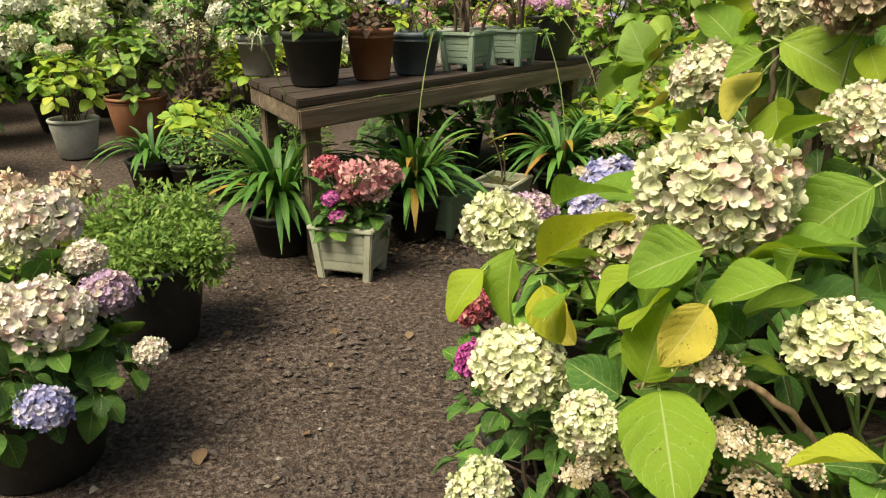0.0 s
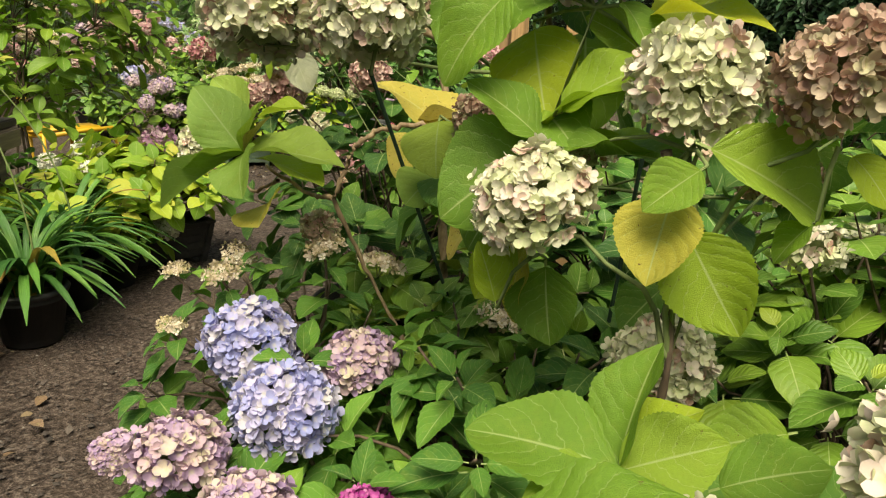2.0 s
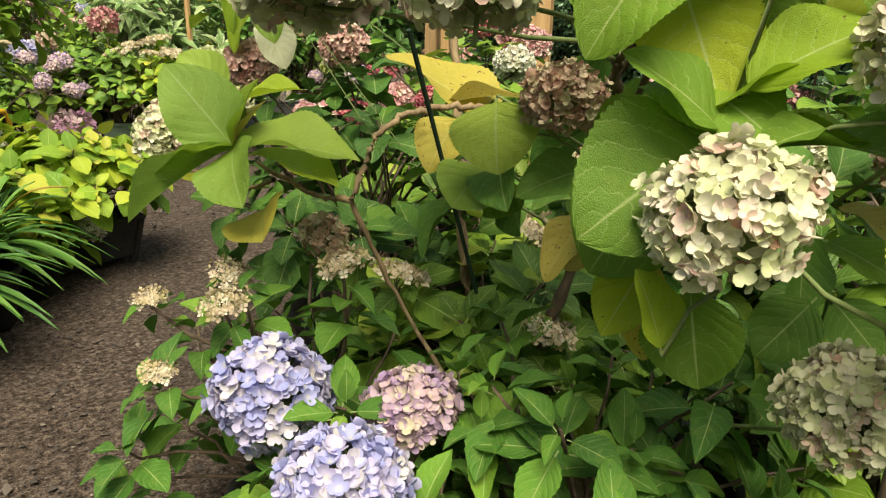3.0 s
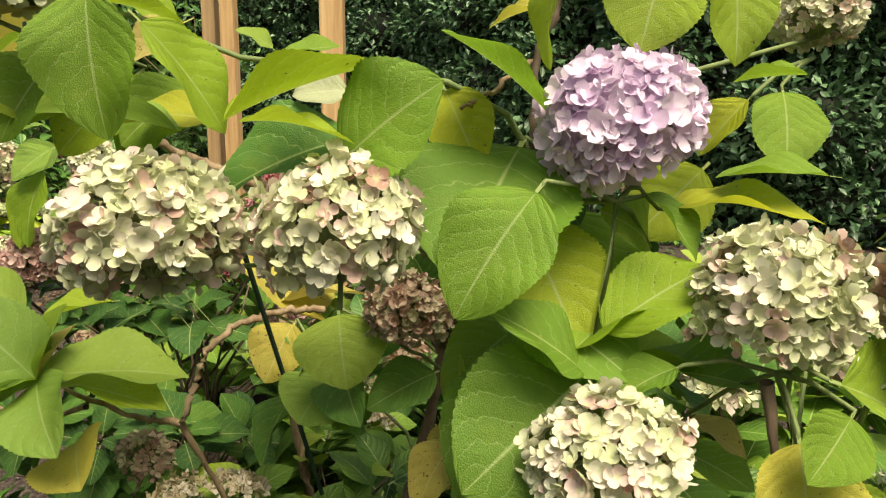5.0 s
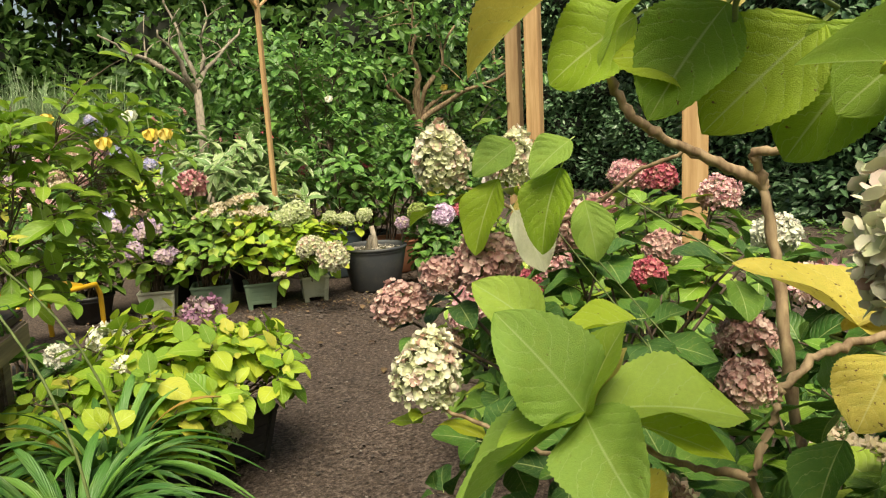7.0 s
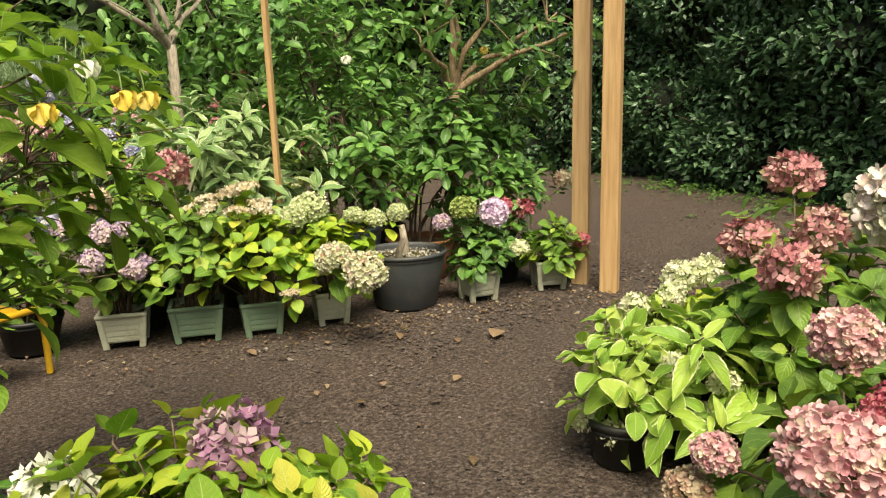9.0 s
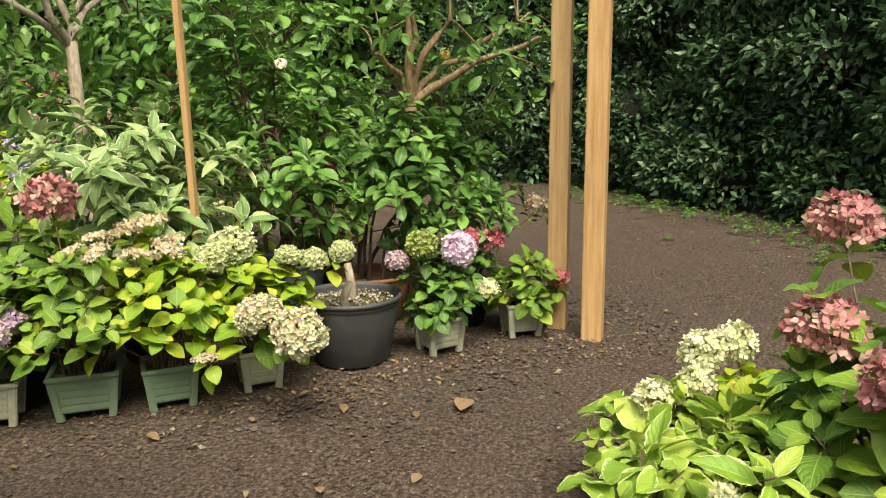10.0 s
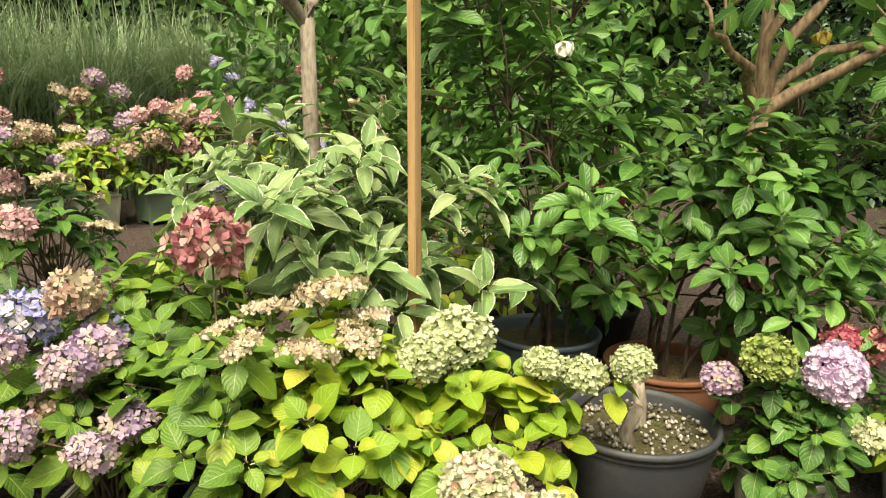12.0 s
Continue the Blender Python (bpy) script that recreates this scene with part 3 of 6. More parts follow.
def planter(parent, w, d, h, color, z=0.0):
    """Square plastic planter: shell, rim, four corner feet, slatted sides, soil. Returns the soil's height."""
    m = POT[color]
    t, foot = 0.82, 0.035
    geo = Geo()
    for hw, hd, sign in ((w / 2 - 0.012, d / 2 - 0.012, 1), (w / 2 - 0.02, d / 2 - 0.02, -1)):
        v = [(sx * hw * k, sy * hd * k, zz) for zz, k in ((z + foot, t), (z + h - 0.01, 1.0)) for sx, sy in ((-1, -1), (1, -1), (1, 1), (-1, 1))]
        geo.add(v, [(i, (i + 1) % 4, (i + 1) % 4 + 4, i + 4)[::sign] for i in range(4)] + [(0, 3, 2, 1)[::sign]])
    shell = part("planter", geo, m, parent, smooth=False)
    rim = Geo()
    for x0, y0, x1, y1 in ((-w / 2, -d / 2, w / 2, -d / 2 + 0.022), (-w / 2, d / 2 - 0.022, w / 2, d / 2), (-w / 2, -d / 2 + 0.022, -w / 2 + 0.022, d / 2 - 0.022), (w / 2 - 0.022, -d / 2 + 0.022, w / 2, d / 2 - 0.022)):
        box_geo(rim, x0, y0, z + h - 0.02, x1, y1, z + h, 0.005)
    part("rim", rim, m, shell, smooth=False)
    for sx, sy in ((-1, -1), (1, -1), (1, 1), (-1, 1)):
        leg = Geo()
        box_geo(leg, -0.017, -0.017, 0, 0.017, 0.017, 1, 0.005)
        v = leg.v[0]
        k = t + (1 - t) * v[:, 2]
        v[:, 0] += sx * (w / 2 - 0.022) * k
        v[:, 1] += sy * (d / 2 - 0.022) * k
        v[:, 2] = z + v[:, 2] * (h - 0.022)
        part("corner_foot", leg, m, shell, smooth=False)
    n = 4
    for r in range(n):
        z0 = z + foot + 0.006 + (h - foot - 0.035) * r / n
        z1 = z0 + (h - foot - 0.035) / n - 0.0025
        k = t + (1 - t) * ((z0 + z1) / 2 - z) / h
        for sx, sy in ((0, -1), (0, 1), (-1, 0), (1, 0)):
            s = Geo()
            if sx == 0:
                box_geo(s, -(w / 2 - 0.04) * k, -0.0022, z0, (w / 2 - 0.04) * k, 0.0022, z1, 0.002)
                s.v[0][:, 1] += sy * (d / 2 - 0.012) * (t + (1 - t) * (s.v[0][:, 2] - z) / h)
            else:
                box_geo(s, -0.0022, -(d / 2 - 0.04) * k, z0, 0.0022, (d / 2 - 0.04) * k, z1, 0.002)
                s.v[0][:, 0] += sx * (w / 2 - 0.012) * (t + (1 - t) * (s.v[0][:, 2] - z) / h)
            part("slat", s, m, shell, smooth=False)
    soil(parent, z + h - 0.035, min(w, d) / 2 - 0.022, w / 2 - 0.022, d / 2 - 0.022)
    return z + h - 0.035


def soil(parent, z, r, hx=None, hy=None, mat=None):
    geo = Geo()
    n = 14
    if hx:
        xs, ys = np.meshgrid(np.linspace(-hx, hx, n), np.linspace(-hy, hy, n), indexing="ij")
    else:
        rr, th = np.meshgrid(np.linspace(0, r, n), np.linspace(0, 2 * np.pi, n), indexing="ij")
        xs, ys = rr * np.cos(th), rr * np.sin(th)
    zs = z + 0.012 * np.sin(xs * 40) * np.cos(ys * 37)
    i, j = np.arange(n - 1)[:, None] * n, np.arange(n - 1)[None]
    geo.add(np.stack([xs, ys, zs], -1).reshape(-1, 3), np.stack([i + j, i + n + j, i + n + 1 + j, i + j + 1], -1).reshape(-1, 4))
    part("soil", geo, mat or SOIL, parent)


def round_pot(parent, r, h, color, z=0.0, taper=0.74, lip=0.02, mat=None):
    """Round pot with a rolled lip and a recessed rim."""
    b = r * taper
    geo = Geo()
    geo.lathe([(0.001, z + 0.004), (b - 0.01, z + 0.002), (b, z + 0.012), (b + (r - b) * 0.82, z + h * 0.82), (b + (r - b) * 0.84, z + h - lip * 2.2), (r - 0.006, z + h - lip * 2.0), (r - 0.008, z + h - lip * 1.3)], 36)
    pot = part("pot", geo, POT[color], parent)
    rim = Geo()
    rim.lathe([(r - 0.008, z + h - lip * 1.3), (r, z + h - lip * 1.2), (r + 0.006, z + h - lip * 0.5), (r, z + h), (r - 0.012, z + h), (r - 0.016, z + h - lip), (r * 0.90, z + h * 0.72)], 36)
    part("rim", rim, POT[color], pot)
    soil(parent, z + h - 0.05, r * 0.93, mat=mat)
    return z + h - 0.05


# ---- plants ----
def put_leaves(root, ms, kind, sets, singly, g, name="foliage"):
    """Leaves at matrices ms (in the root's space), singly or joined."""
    pool = {"big": BIG_LEAVES, "acute": ACUTE_LEAVES, "mid": MID_LEAVES, "long": LONG_LEAVES, "lance": LANCE_LEAVES, "far": FAR_LEAVES}[sets]
    pick = g.integers(0, len(pool), len(ms))
    if singly:
        for m, k in zip(ms[:300], pick):
            part("leaf", leaf_mesh(kind, sets, int(k)), None, root, at=Matrix(m.tolist()))
        ms, pick = ms[300:], pick[300:]
    if len(ms):
        geo = Geo()
        for k in range(len(pool)):
            geo.stamp(pool[k], ms[pick == k])
        tagged(part(name, geo, LEAF[kind], root), kind="stuff")


def hydrangea(x, y, pot, heads, label, leaf="mid", size=0.11, sets="mid", dome=(0.22, 0.25, 0.55), shoots=14, pairs=3, seed=1, fine=False, singly=False, extra=(), turn=0.0, name="potted_hydrangea", group="", wood=0.006, flat=0.0, z=0.0, placed=(), facing=(-0.88, -0.2, 0.42), head_pairs=None, forks=()):
    """A potted hydrangea. heads: (x, y, z, radius, colour) in the world. dome: radius, lowest and highest shoot tips.
    extra: more shoot tips (x, y, z) in the world."""
    g = np.random.default_rng(seed)
    root = thing(name, x, y, z, turn, label, "plant", group)
    top = 0.02
    if pot:
        top = planter(root, *pot[1:]) if pot[0] == "square" else round_pot(root, *pot[1:])
    c, s = np.cos(radians(turn)), np.sin(radians(turn))

    def local(p):
        dx, dy = p[0] - x, p[1] - y
        return np.array([c * dx + s * dy, -s * dx + c * dy, p[2] - z])

    leaves, far_stems = [], []
    bark = STEM if wood < 0.006 else WOODY
    pot_r = 0.6 * (min(pot[1:3]) / 2 if pot and pot[0] == "square" else (pot[1] if pot else 0.12))

    def stalk(tip, r, bend):
        a = g.uniform(0, 6.28)
        foot = np.array([pot_r * g.uniform(0.2, 0.8) * np.cos(a), pot_r * g.uniform(0.2, 0.8) * np.sin(a), top - 0.01])
        foot[:2] += 0.12 * tip[:2]
        below = [q for q in map(local, forks) if q[2] < tip[2] - 0.02]
        if below:
            foot = min(below, key=lambda q: np.linalg.norm(q - tip))
        pts = curve(foot, tip, n=7, bend=g.normal(0, 0.03, 3))
        pts[1:-1] += g.normal(0, 0.008, (5, 3))
        stem = Geo()
        stem.tube(pts, np.linspace(r, r * 0.55, len(pts)), 5)
        if sets == "far":
            far_stems.append(stem)
        else:
            part("stem", stem, bark, root)
        return unit(pts[-1] - pts[-2])

    for k, (hx, hy, hz, r, color) in enumerate(heads):
        p = local((hx, hy, hz))
        ax = stalk(p - np.array([0, 0, r * 0.5]), wood, 0)
        ax = unit(ax + np.array([0, 0, 0.6]))
        n_pairs = head_pairs if head_pairs is not None else 2 if sets in ("big", "acute") else 3
        if n_pairs:
            leaves.append(shoot(p - ax * r * (1.05 if color != "lace" else 0.4), ax, n_pairs, size * 1.0, g, 0.35 + flat))
        m = Matrix.LocRotScale(p, Euler((g.normal(0, 0.25), g.normal(0, 0.25), g.uniform(0, 6.28))), (r * g.uniform(0.97, 1.06), r * g.uniform(0.94, 1.06), r * g.uniform(0.94, 1.05)))
        part("flower_head", head_mesh(color, 2 if fine and (r > 0.11 or color == "lilac") else fine, k + seed), None, root, at=m)
    R, z0, z1 = dome
    tips = [local(p) for p in extra]
    for q in ball_points(shoots, 0.02) if shoots else ():
        q = q + g.normal(0, 0.12, 3)
        tips.append(np.array([q[0] * R, q[1] * R, z0 + (z1 - z0) * max(0.0, q[2])]))
    for p in tips:
        ax = stalk(p, wood * 0.8, 0)
        ax = unit(ax + 0.5 * unit(np.array([p[0], p[1], 0.25])) + np.array([0, 0, 0.5]))
        leaves.append(shoot(p, ax, pairs, size, g, flat))
    if far_stems:
        joined = Geo()
        for twig in far_stems:
            joined.add(twig.v[0], twig.f[0][0])
        tagged(part("stem", joined, bark, root), kind="stuff")
    nodes = [local(h[:3]) - (0, 0, h[3] * 0.95) for h in heads] + tips
    for kind, rows in placed:
        base, way = np.array([local(p[:3]) for p in rows]), np.array([p[3:6] for p in rows])
        ratio, length = np.array([p[6] for p in rows]), np.linalg.norm(way, axis=1)
        ax, face = unit(way), unit(np.tile(facing, (len(rows), 1)) + g.normal(0, 0.10, (len(rows), 3)))
        front = unit(face - ax * np.sum(face * ax, 1)[:, None])
        side = np.cross(ax, front)
        side *= np.where(side[:, 2:3] < 0, -1, 1)
        lean = np.arccos(np.minimum(1, ratio / 0.66))[:, None]
        nor = np.cos(lean) * front + np.sin(lean) * side
        ms = frames(base - 0.1 * way, ax + 0.19 * nor, nor, length * 1.12)
        ms[:, :3, 1] *= np.maximum(1, ratio / 0.66)[:, None]
        put_leaves(root, ms, kind, sets, True, g)
        for p, w in zip(base, way):
            near = min(nodes, key=lambda q: np.linalg.norm(q - p))
            if 0.03 < np.linalg.norm(near - p) < 0.17:
                petiole = Geo()
                petiole.tube([near, (near + p) / 2 + (0, 0, 0.012), p - 0.1 * w, p], [0.0032, 0.003, 0.0026, 0.0022], 5)
                part("petiole", petiole, STEM, root)
    if leaves:
        put_leaves(root, np.concatenate(leaves), leaf, sets, singly, g)
    return root


def strap_plant(x, y, pot, label, n=60, length=0.55, seed=1, turn=0.0):
    """Clump of arching strap leaves in a pot."""
    g = np.random.default_rng(seed)
    root = thing("potted_agapanthus", x, y, 0, turn, label, "plant", "agapanthus pots by the bench")
    top = round_pot(root, *pot[1:])
    for k in range(n):
        a, L, w = g.uniform(0, 6.28), length * g.uniform(0.75, 1.3), g.uniform(0.011, 0.018)
        lean = g.uniform(0.1, 1.0)
        t = np.linspace(0, 1, 12)
        out = L * (0.10 * t + (0.30 + 0.45 * lean) * t ** 1.8)
        up = L * ((1.15 - 0.25 * lean) * t - (0.30 + 0.68 * lean) * t ** 2.4)
        r0 = 0.05 * g.uniform(0, 1)
        px, py = (r0 + out) * np.cos(a), (r0 + out) * np.sin(a)
        wd = w * np.minimum(1, (1.02 - t) * 5) * (0.8 + 0.2 * t)
        s = np.array([-np.sin(a), np.cos(a), 0])
        c = np.stack([px, py, top + np.maximum(up, 0.05 - top)], -1)
        v = np.concatenate([c - s * wd[:, None] + [0, 0, 0.004], c, c + s * wd[:, None] + [0, 0, 0.004]])
        i = np.arange(11)
        f = np.concatenate([np.stack([i, i + 1, i + 13, i + 12], -1), np.stack([i + 12, i + 13, i + 25, i + 24], -1)])
        geo = Geo()
        geo.add(v, f, np.stack([np.tile(t, 3), np.repeat([0.0, 0.5, 1.0], 12)], -1))
        part("leaf", geo, LEAF["strap"], root)
    return root


def leafy_crown(geo, tpl, centers, radii, n, size, g, up=0.25, hollow=0.86, face=None):
    """Leaves in uneven clumps round the centres, facing outwards and up."""
    n, size = int(n * 0.82), size * 1.09
    k = g.integers(0, len(centers), n)
    d = unit(g.normal(0, 1, (n, 3)))
    if face is not None:
        d = unit(d + np.asarray(face) * 0.6)
    r = g.uniform(hollow, 1.12, n)
    r = r + 0.12 * np.sin(d[:, 0] * 9 + k) * np.sin(d[:, 2] * 8 + 2 * k)
    p = np.asarray(centers)[k] + d * np.asarray(radii)[k] * r[:, None]
    al = unit(d + g.normal(0, 0.7, (n, 3)))
    no = unit(d * 0.5 + np.array([0, 0, 1.0]) * (0.6 + up) + g.normal(0, 0.45, (n, 3)))
    geo.stamp(tpl, frames(p, al, no, size * g.uniform(0.6, 1.3, n)))


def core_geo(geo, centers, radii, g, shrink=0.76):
    """Lumpy near-black solids that stand in for the shade inside the crown."""
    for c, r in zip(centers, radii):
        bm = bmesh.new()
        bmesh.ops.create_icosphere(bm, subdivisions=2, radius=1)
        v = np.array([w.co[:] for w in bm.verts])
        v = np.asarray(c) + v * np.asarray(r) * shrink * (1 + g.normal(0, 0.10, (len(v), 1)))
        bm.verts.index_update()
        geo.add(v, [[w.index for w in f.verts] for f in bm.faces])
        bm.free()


def bush(name, x, y, centers, radii, n, size, leaf, label, seed=1, tpl=None, trunk=None, kind="shrub", group="", core=True, bark=None, up=0.25, z=0.0, pot=None, hollow=0.86, face=None):
    """A shrub or tree: stems, crown of many leaves, near-black solids within as painted shade. centers in the plant's
    space.
    """
    g = np.random.default_rng(seed)
    root = thing(name, x, y, z, 0, label, kind, group)
    if pot:
        round_pot(root, *pot)
    for c in centers:
        wood = Geo()
        c = np.asarray(c, float)
        pts = curve((g.normal(0, 0.04), g.normal(0, 0.04), 0.0 if not pot else pot[1] - 0.06), c, bend=g.normal(0, 0.05, 3))
        r = trunk or 0.012
        wood.tube(pts, np.linspace(r, r * 0.35, len(pts)), 6)
        for _ in range(5):
            e = c + g.normal(0, 0.5, 3) * np.asarray(radii[0])
            wood.tube(curve(pts[4], e, n=5), np.linspace(r * 0.45, r * 0.15, 5), 5)
        part("branch", wood, bark or WOODY, root)
    crown = Geo()
    leafy_crown(crown, tpl or MID_LEAVES[0], centers, radii, n, size, g, up, hollow, face)
    tagged(part("crown", crown, LEAF[leaf], root), kind="stuff")
    # added solids that block sky light and darken the gaps between leaves
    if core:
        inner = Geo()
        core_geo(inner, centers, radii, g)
        part("crown_shade_core", inner, CORE, root)
    return root


# ---- the ground ----
def build_ground():
    geo = Geo()
    n = 180
    s = np.linspace(-1, 1, n)
    s = np.sign(s) * (np.abs(s) * 9 + np.abs(s) ** 9 * 300)
    X, Y = np.meshgrid(s + 3, s + 5, indexing="ij")
    Z = np.array([0.014 * noise.noise((a * 1.7, b * 1.7, 0)) + 0.006 * noise.noise((a * 9, b * 9, 3)) for a, b in zip(X.ravel(), Y.ravel())]).reshape(X.shape)
    i, j = np.arange(n - 1)[:, None] * n, np.arange(n - 1)[None]
    geo.add(np.stack([X, Y, Z - 0.004], -1).reshape(-1, 3), np.stack([i + j, i + n + j, i + n + 1 + j, i + j + 1], -1).reshape(-1, 4))
    ob = new("ground", geo.mesh("ground", GROUND))
    tagged(ob, "dark compacted cinder soil path strewn with grit", "ground", kind="structure")
    return ob


ground = build_ground()


# ---- posts ----
def post(x, y, h, w, turn, mat, label, lean=0.0, name="wooden_post"):
    root = thing(name, x, y, 0, turn, label, "post", "timber posts")
    geo = Geo()
    box_geo(geo, -w / 2, -w / 2, -0.02, w / 2, w / 2, h, 0.006)
    if lean:
        geo.v[0][:, 0] += lean * geo.v[0][:, 2]
    part("shaft", geo, mat, root, smooth=False)
    return root


post(5.475, 5.90, 2.9, 0.115, 12, POST, "square new pine post standing in the path")
post(5.60, 6.17, 2.9, 0.112, 14, POST_B, "square weathered pine post beside a newer one")
post(3.25, 3.78, 2.9, 0.105, 20, POST, "square pine post among pink hydrangeas")


# ---- the bench with pots ----
def bench():
    ang = math.degrees(math.atan2(1.89, 1.53))
    root = thing("plant_bench", -0.36, 3.51, 0, ang, "weathered grey plank bench carrying a row of pots", "bench")
    L, D, top = 2.43, 0.75, 0.735
    for k in range(4):
        geo = Geo()
        box_geo(geo, 0.0, D / 4 * k + 0.004, top - 0.035, L, D / 4 * (k + 1) - 0.004, top - 0.002 * (k % 2), 0.006)
        part("plank", geo, DARK_PLANK, root, smooth=False)
    geo = Geo()
    box_geo(geo, 0.004, -0.012, top - 0.125, L - 0.01, 0.024, top - 0.038, 0.008)
    part("apron", geo, PLANK, root, smooth=False)
    for x in (0.01, L - 0.03):
        geo = Geo()
        box_geo(geo, x, 0.03, top - 0.12, x + 0.025, D, top - 0.04, 0.006)
        part("end_rail", geo, PLANK, root, smooth=False)
    for x, y in ((0.06, 0.05), (L - 0.15, 0.05), (0.06, D - 0.1), (L - 0.15, D - 0.1), (L / 2, D - 0.1)):
        geo = Geo()
        box_geo(geo, x, y, 0, x + 0.085, y + 0.085, top - 0.04, 0.008)
        part("leg", geo, PLANK, root, smooth=False)
    geo = Geo()
    box_geo(geo, 0.35, 0.35, 0.10, L - 0.05, D - 0.02, 0.14, 0.006)
    part("lower_shelf", geo, DARK_PLANK, root, smooth=False)
    for ob in root.children:
        for v in ob.data.vertices:
            v.co.x += 0.45 * v.co.y * (1 - 0.6 * v.co.x / L)
    return root


bench()
BA = math.atan2(1.89, 1.53)


def on_bench(a, b):
    """World place of a point a metres along the bench's front edge and b metres behind it."""
    return -0.36 + a * math.cos(BA) - b * math.sin(BA), 3.51 + a * math.sin(BA) + b * math.cos(BA)


# ---- hydrangeas beside the path ----
GIANT = [(0.69, 2.65, 1.20, 0.092, "antique"), (0.75, 2.46, 1.20, 0.088, "antique"), (0.94, 2.20, 1.31, 0.092, "lilac"), (0.91, 2.02, 1.13, 0.087, "antique"),
         (0.80, 2.18, 0.97, 0.087, "antique"), (1.44, 2.50, 0.95, 0.061, "antique"), (1.11, 2.53, 1.02, 0.067, "faded"), (0.72, 2.83, 1.48, 0.074, "antique"),
         (1.19, 1.98, 1.45, 0.056, "antique"), (0.99, 2.06, 0.71, 0.079, "antique"), (0.93, 1.85, 1.15, 0.082, "faded"), (1.33, 2.05, 0.96, 0.073, "faded")]
TALL_LEAVES = []
TALL_LEAVES.append(("broad_green", [(0.65, 2.67, 1.44, 0.01, 0, -0.14, 0.72), (0.81, 2.48, 1.27, -0.01, -0.12, 0.08, 0.85), (0.96, 2.32, 1.28, -0.15, 0.03, -0.14, 0.86), (1.06, 2.29, 1.19, -0.07, -0.06, -0.14, 0.85), (0.96, 2.32, 1.08, -0.1, -0.15, -0.03, 0.5), (0.88, 2.22, 1.03, -0.11, 0.1, -0.1, 0.85), (0.96, 2.18, 1.01, -0.03, -0.15, 0.01, 0.45), (1.13, 2.02, 1.35, -0.05, -0.01, -0.09, 0.8), (1.02, 1.97, 1.25, 0.01, 0.12, -0.01, 0.4), (0.96, 2.17, 1.23, -0.01, -0.06, -0.07, 0.45), (0.82, 1.96, 1.04, -0.05, 0.04, -0.05, 0.8), (1.16, 2.63, 0.86, -0.06, 0.03, -0.05, 0.85), (1.11, 2.74, 1.41, 0.04, -0.08, 0.01, 0.5)]))
TALL_LEAVES.append(("broad_green", [(0.87, 2.44, 1.28, 0.05, -0.02, -0.09, 0.6), (0.84, 2.7, 1.35, -0.05, 0.07, -0.06, 0.8)]))
TALL_LEAVES.append(("giant_lime", [(0.8, 2.87, 1.39, -0.04, 0.06, -0.1, 0.75), (0.68, 2.64, 1.41, 0.08, -0.03, -0.11, 0.32), (0.73, 2.58, 1.31, 0.1, -0.13, 0.05, 0.3), (0.71, 2.55, 1.31, 0.05, -0.1, -0.01, 0.28), (0.94, 2.41, 1.35, -0.02, -0.05, -0.09, 0.75), (0.88, 2.2, 1.08, 0.06, -0.1, 0.07, 0.62), (0.92, 2.28, 1.32, -0.08, 0.1, 0.08, 0.34), (0.94, 2.16, 1.49, -0.01, 0.02, -0.1, 0.92), (1, 2.09, 1.49, -0.01, -0.01, -0.11, 0.62), (0.96, 2.27, 1.49, -0.01, 0.02, -0.11, 0.34), (1.01, 2.3, 1.45, -0.01, 0.07, -0.02, 0.36), (0.93, 2.01, 1.36, 0.01, 0.07, -0.01, 0.3), (1.08, 2.06, 1.34, -0, 0.05, -0.07, 0.6)]))
TALL_LEAVES.append(("giant_lime", [(1.13, 2.11, 1.25, -0.03, 0.08, -0.09, 0.8), (1.07, 3.2, 1.22, -0.04, 0.02, -0.12, 0.62), (0.82, 2.88, 1.33, -0.06, 0.08, 0.02, 0.7), (0.74, 2.74, 1.44, 0.06, -0.06, -0.02, 0.25), (0.82, 2.94, 1.42, -0.05, 0.05, -0.07, 0.35), (0.94, 2.73, 1.41, -0.02, 0.03, -0.03, 0.4), (0.81, 2.65, 1.31, -0.06, 0.08, 0.01, 0.5)]))
TALL_LEAVES.append(("broad_pale", [(0.72, 2.63, 1.3, -0.04, 0.15, 0.01, 0.2), (1.09, 2.64, 1.01, -0.04, -0.03, -0.1, 1.1), (1.12, 2.68, 0.89, -0.06, 0.02, -0.06, 1.25), (1.07, 2.32, 1.02, -0.09, 0.08, -0.06, 0.62), (1.08, 3.19, 1.26, -0.05, 0.04, -0.05, 0.7), (1.08, 3.17, 1.17, -0, -0.02, -0.09, 0.6), (1.1, 2.75, 1.42, -0.03, 0.04, 0.03, 0.4)]))
TALL_LEAVES.append(("broad_shaded", [(0.9, 2.51, 1.29, -0.07, 0.16, -0.07, 0.62), (1.03, 2.31, 1.26, 0, -0.05, -0.08, 0.6), (1.15, 2.5, 0.91, -0.08, 0.08, -0.04, 0.65)]))
TALL_LEAVES.append(("yellowed", [(1.03, 2.38, 0.89, -0.02, 0.07, -0.1, 0.6), (1.17, 2.77, 0.96, -0.05, 0.03, -0.09, 0.95), (0.68, 2.87, 1.41, 0.06, -0.06, 0.03, 0.5)]))
TALL_LEAVES.append(("bleached", [(0.92, 2.53, 1.35, -0.03, 0.06, -0.01, 0.8)]))
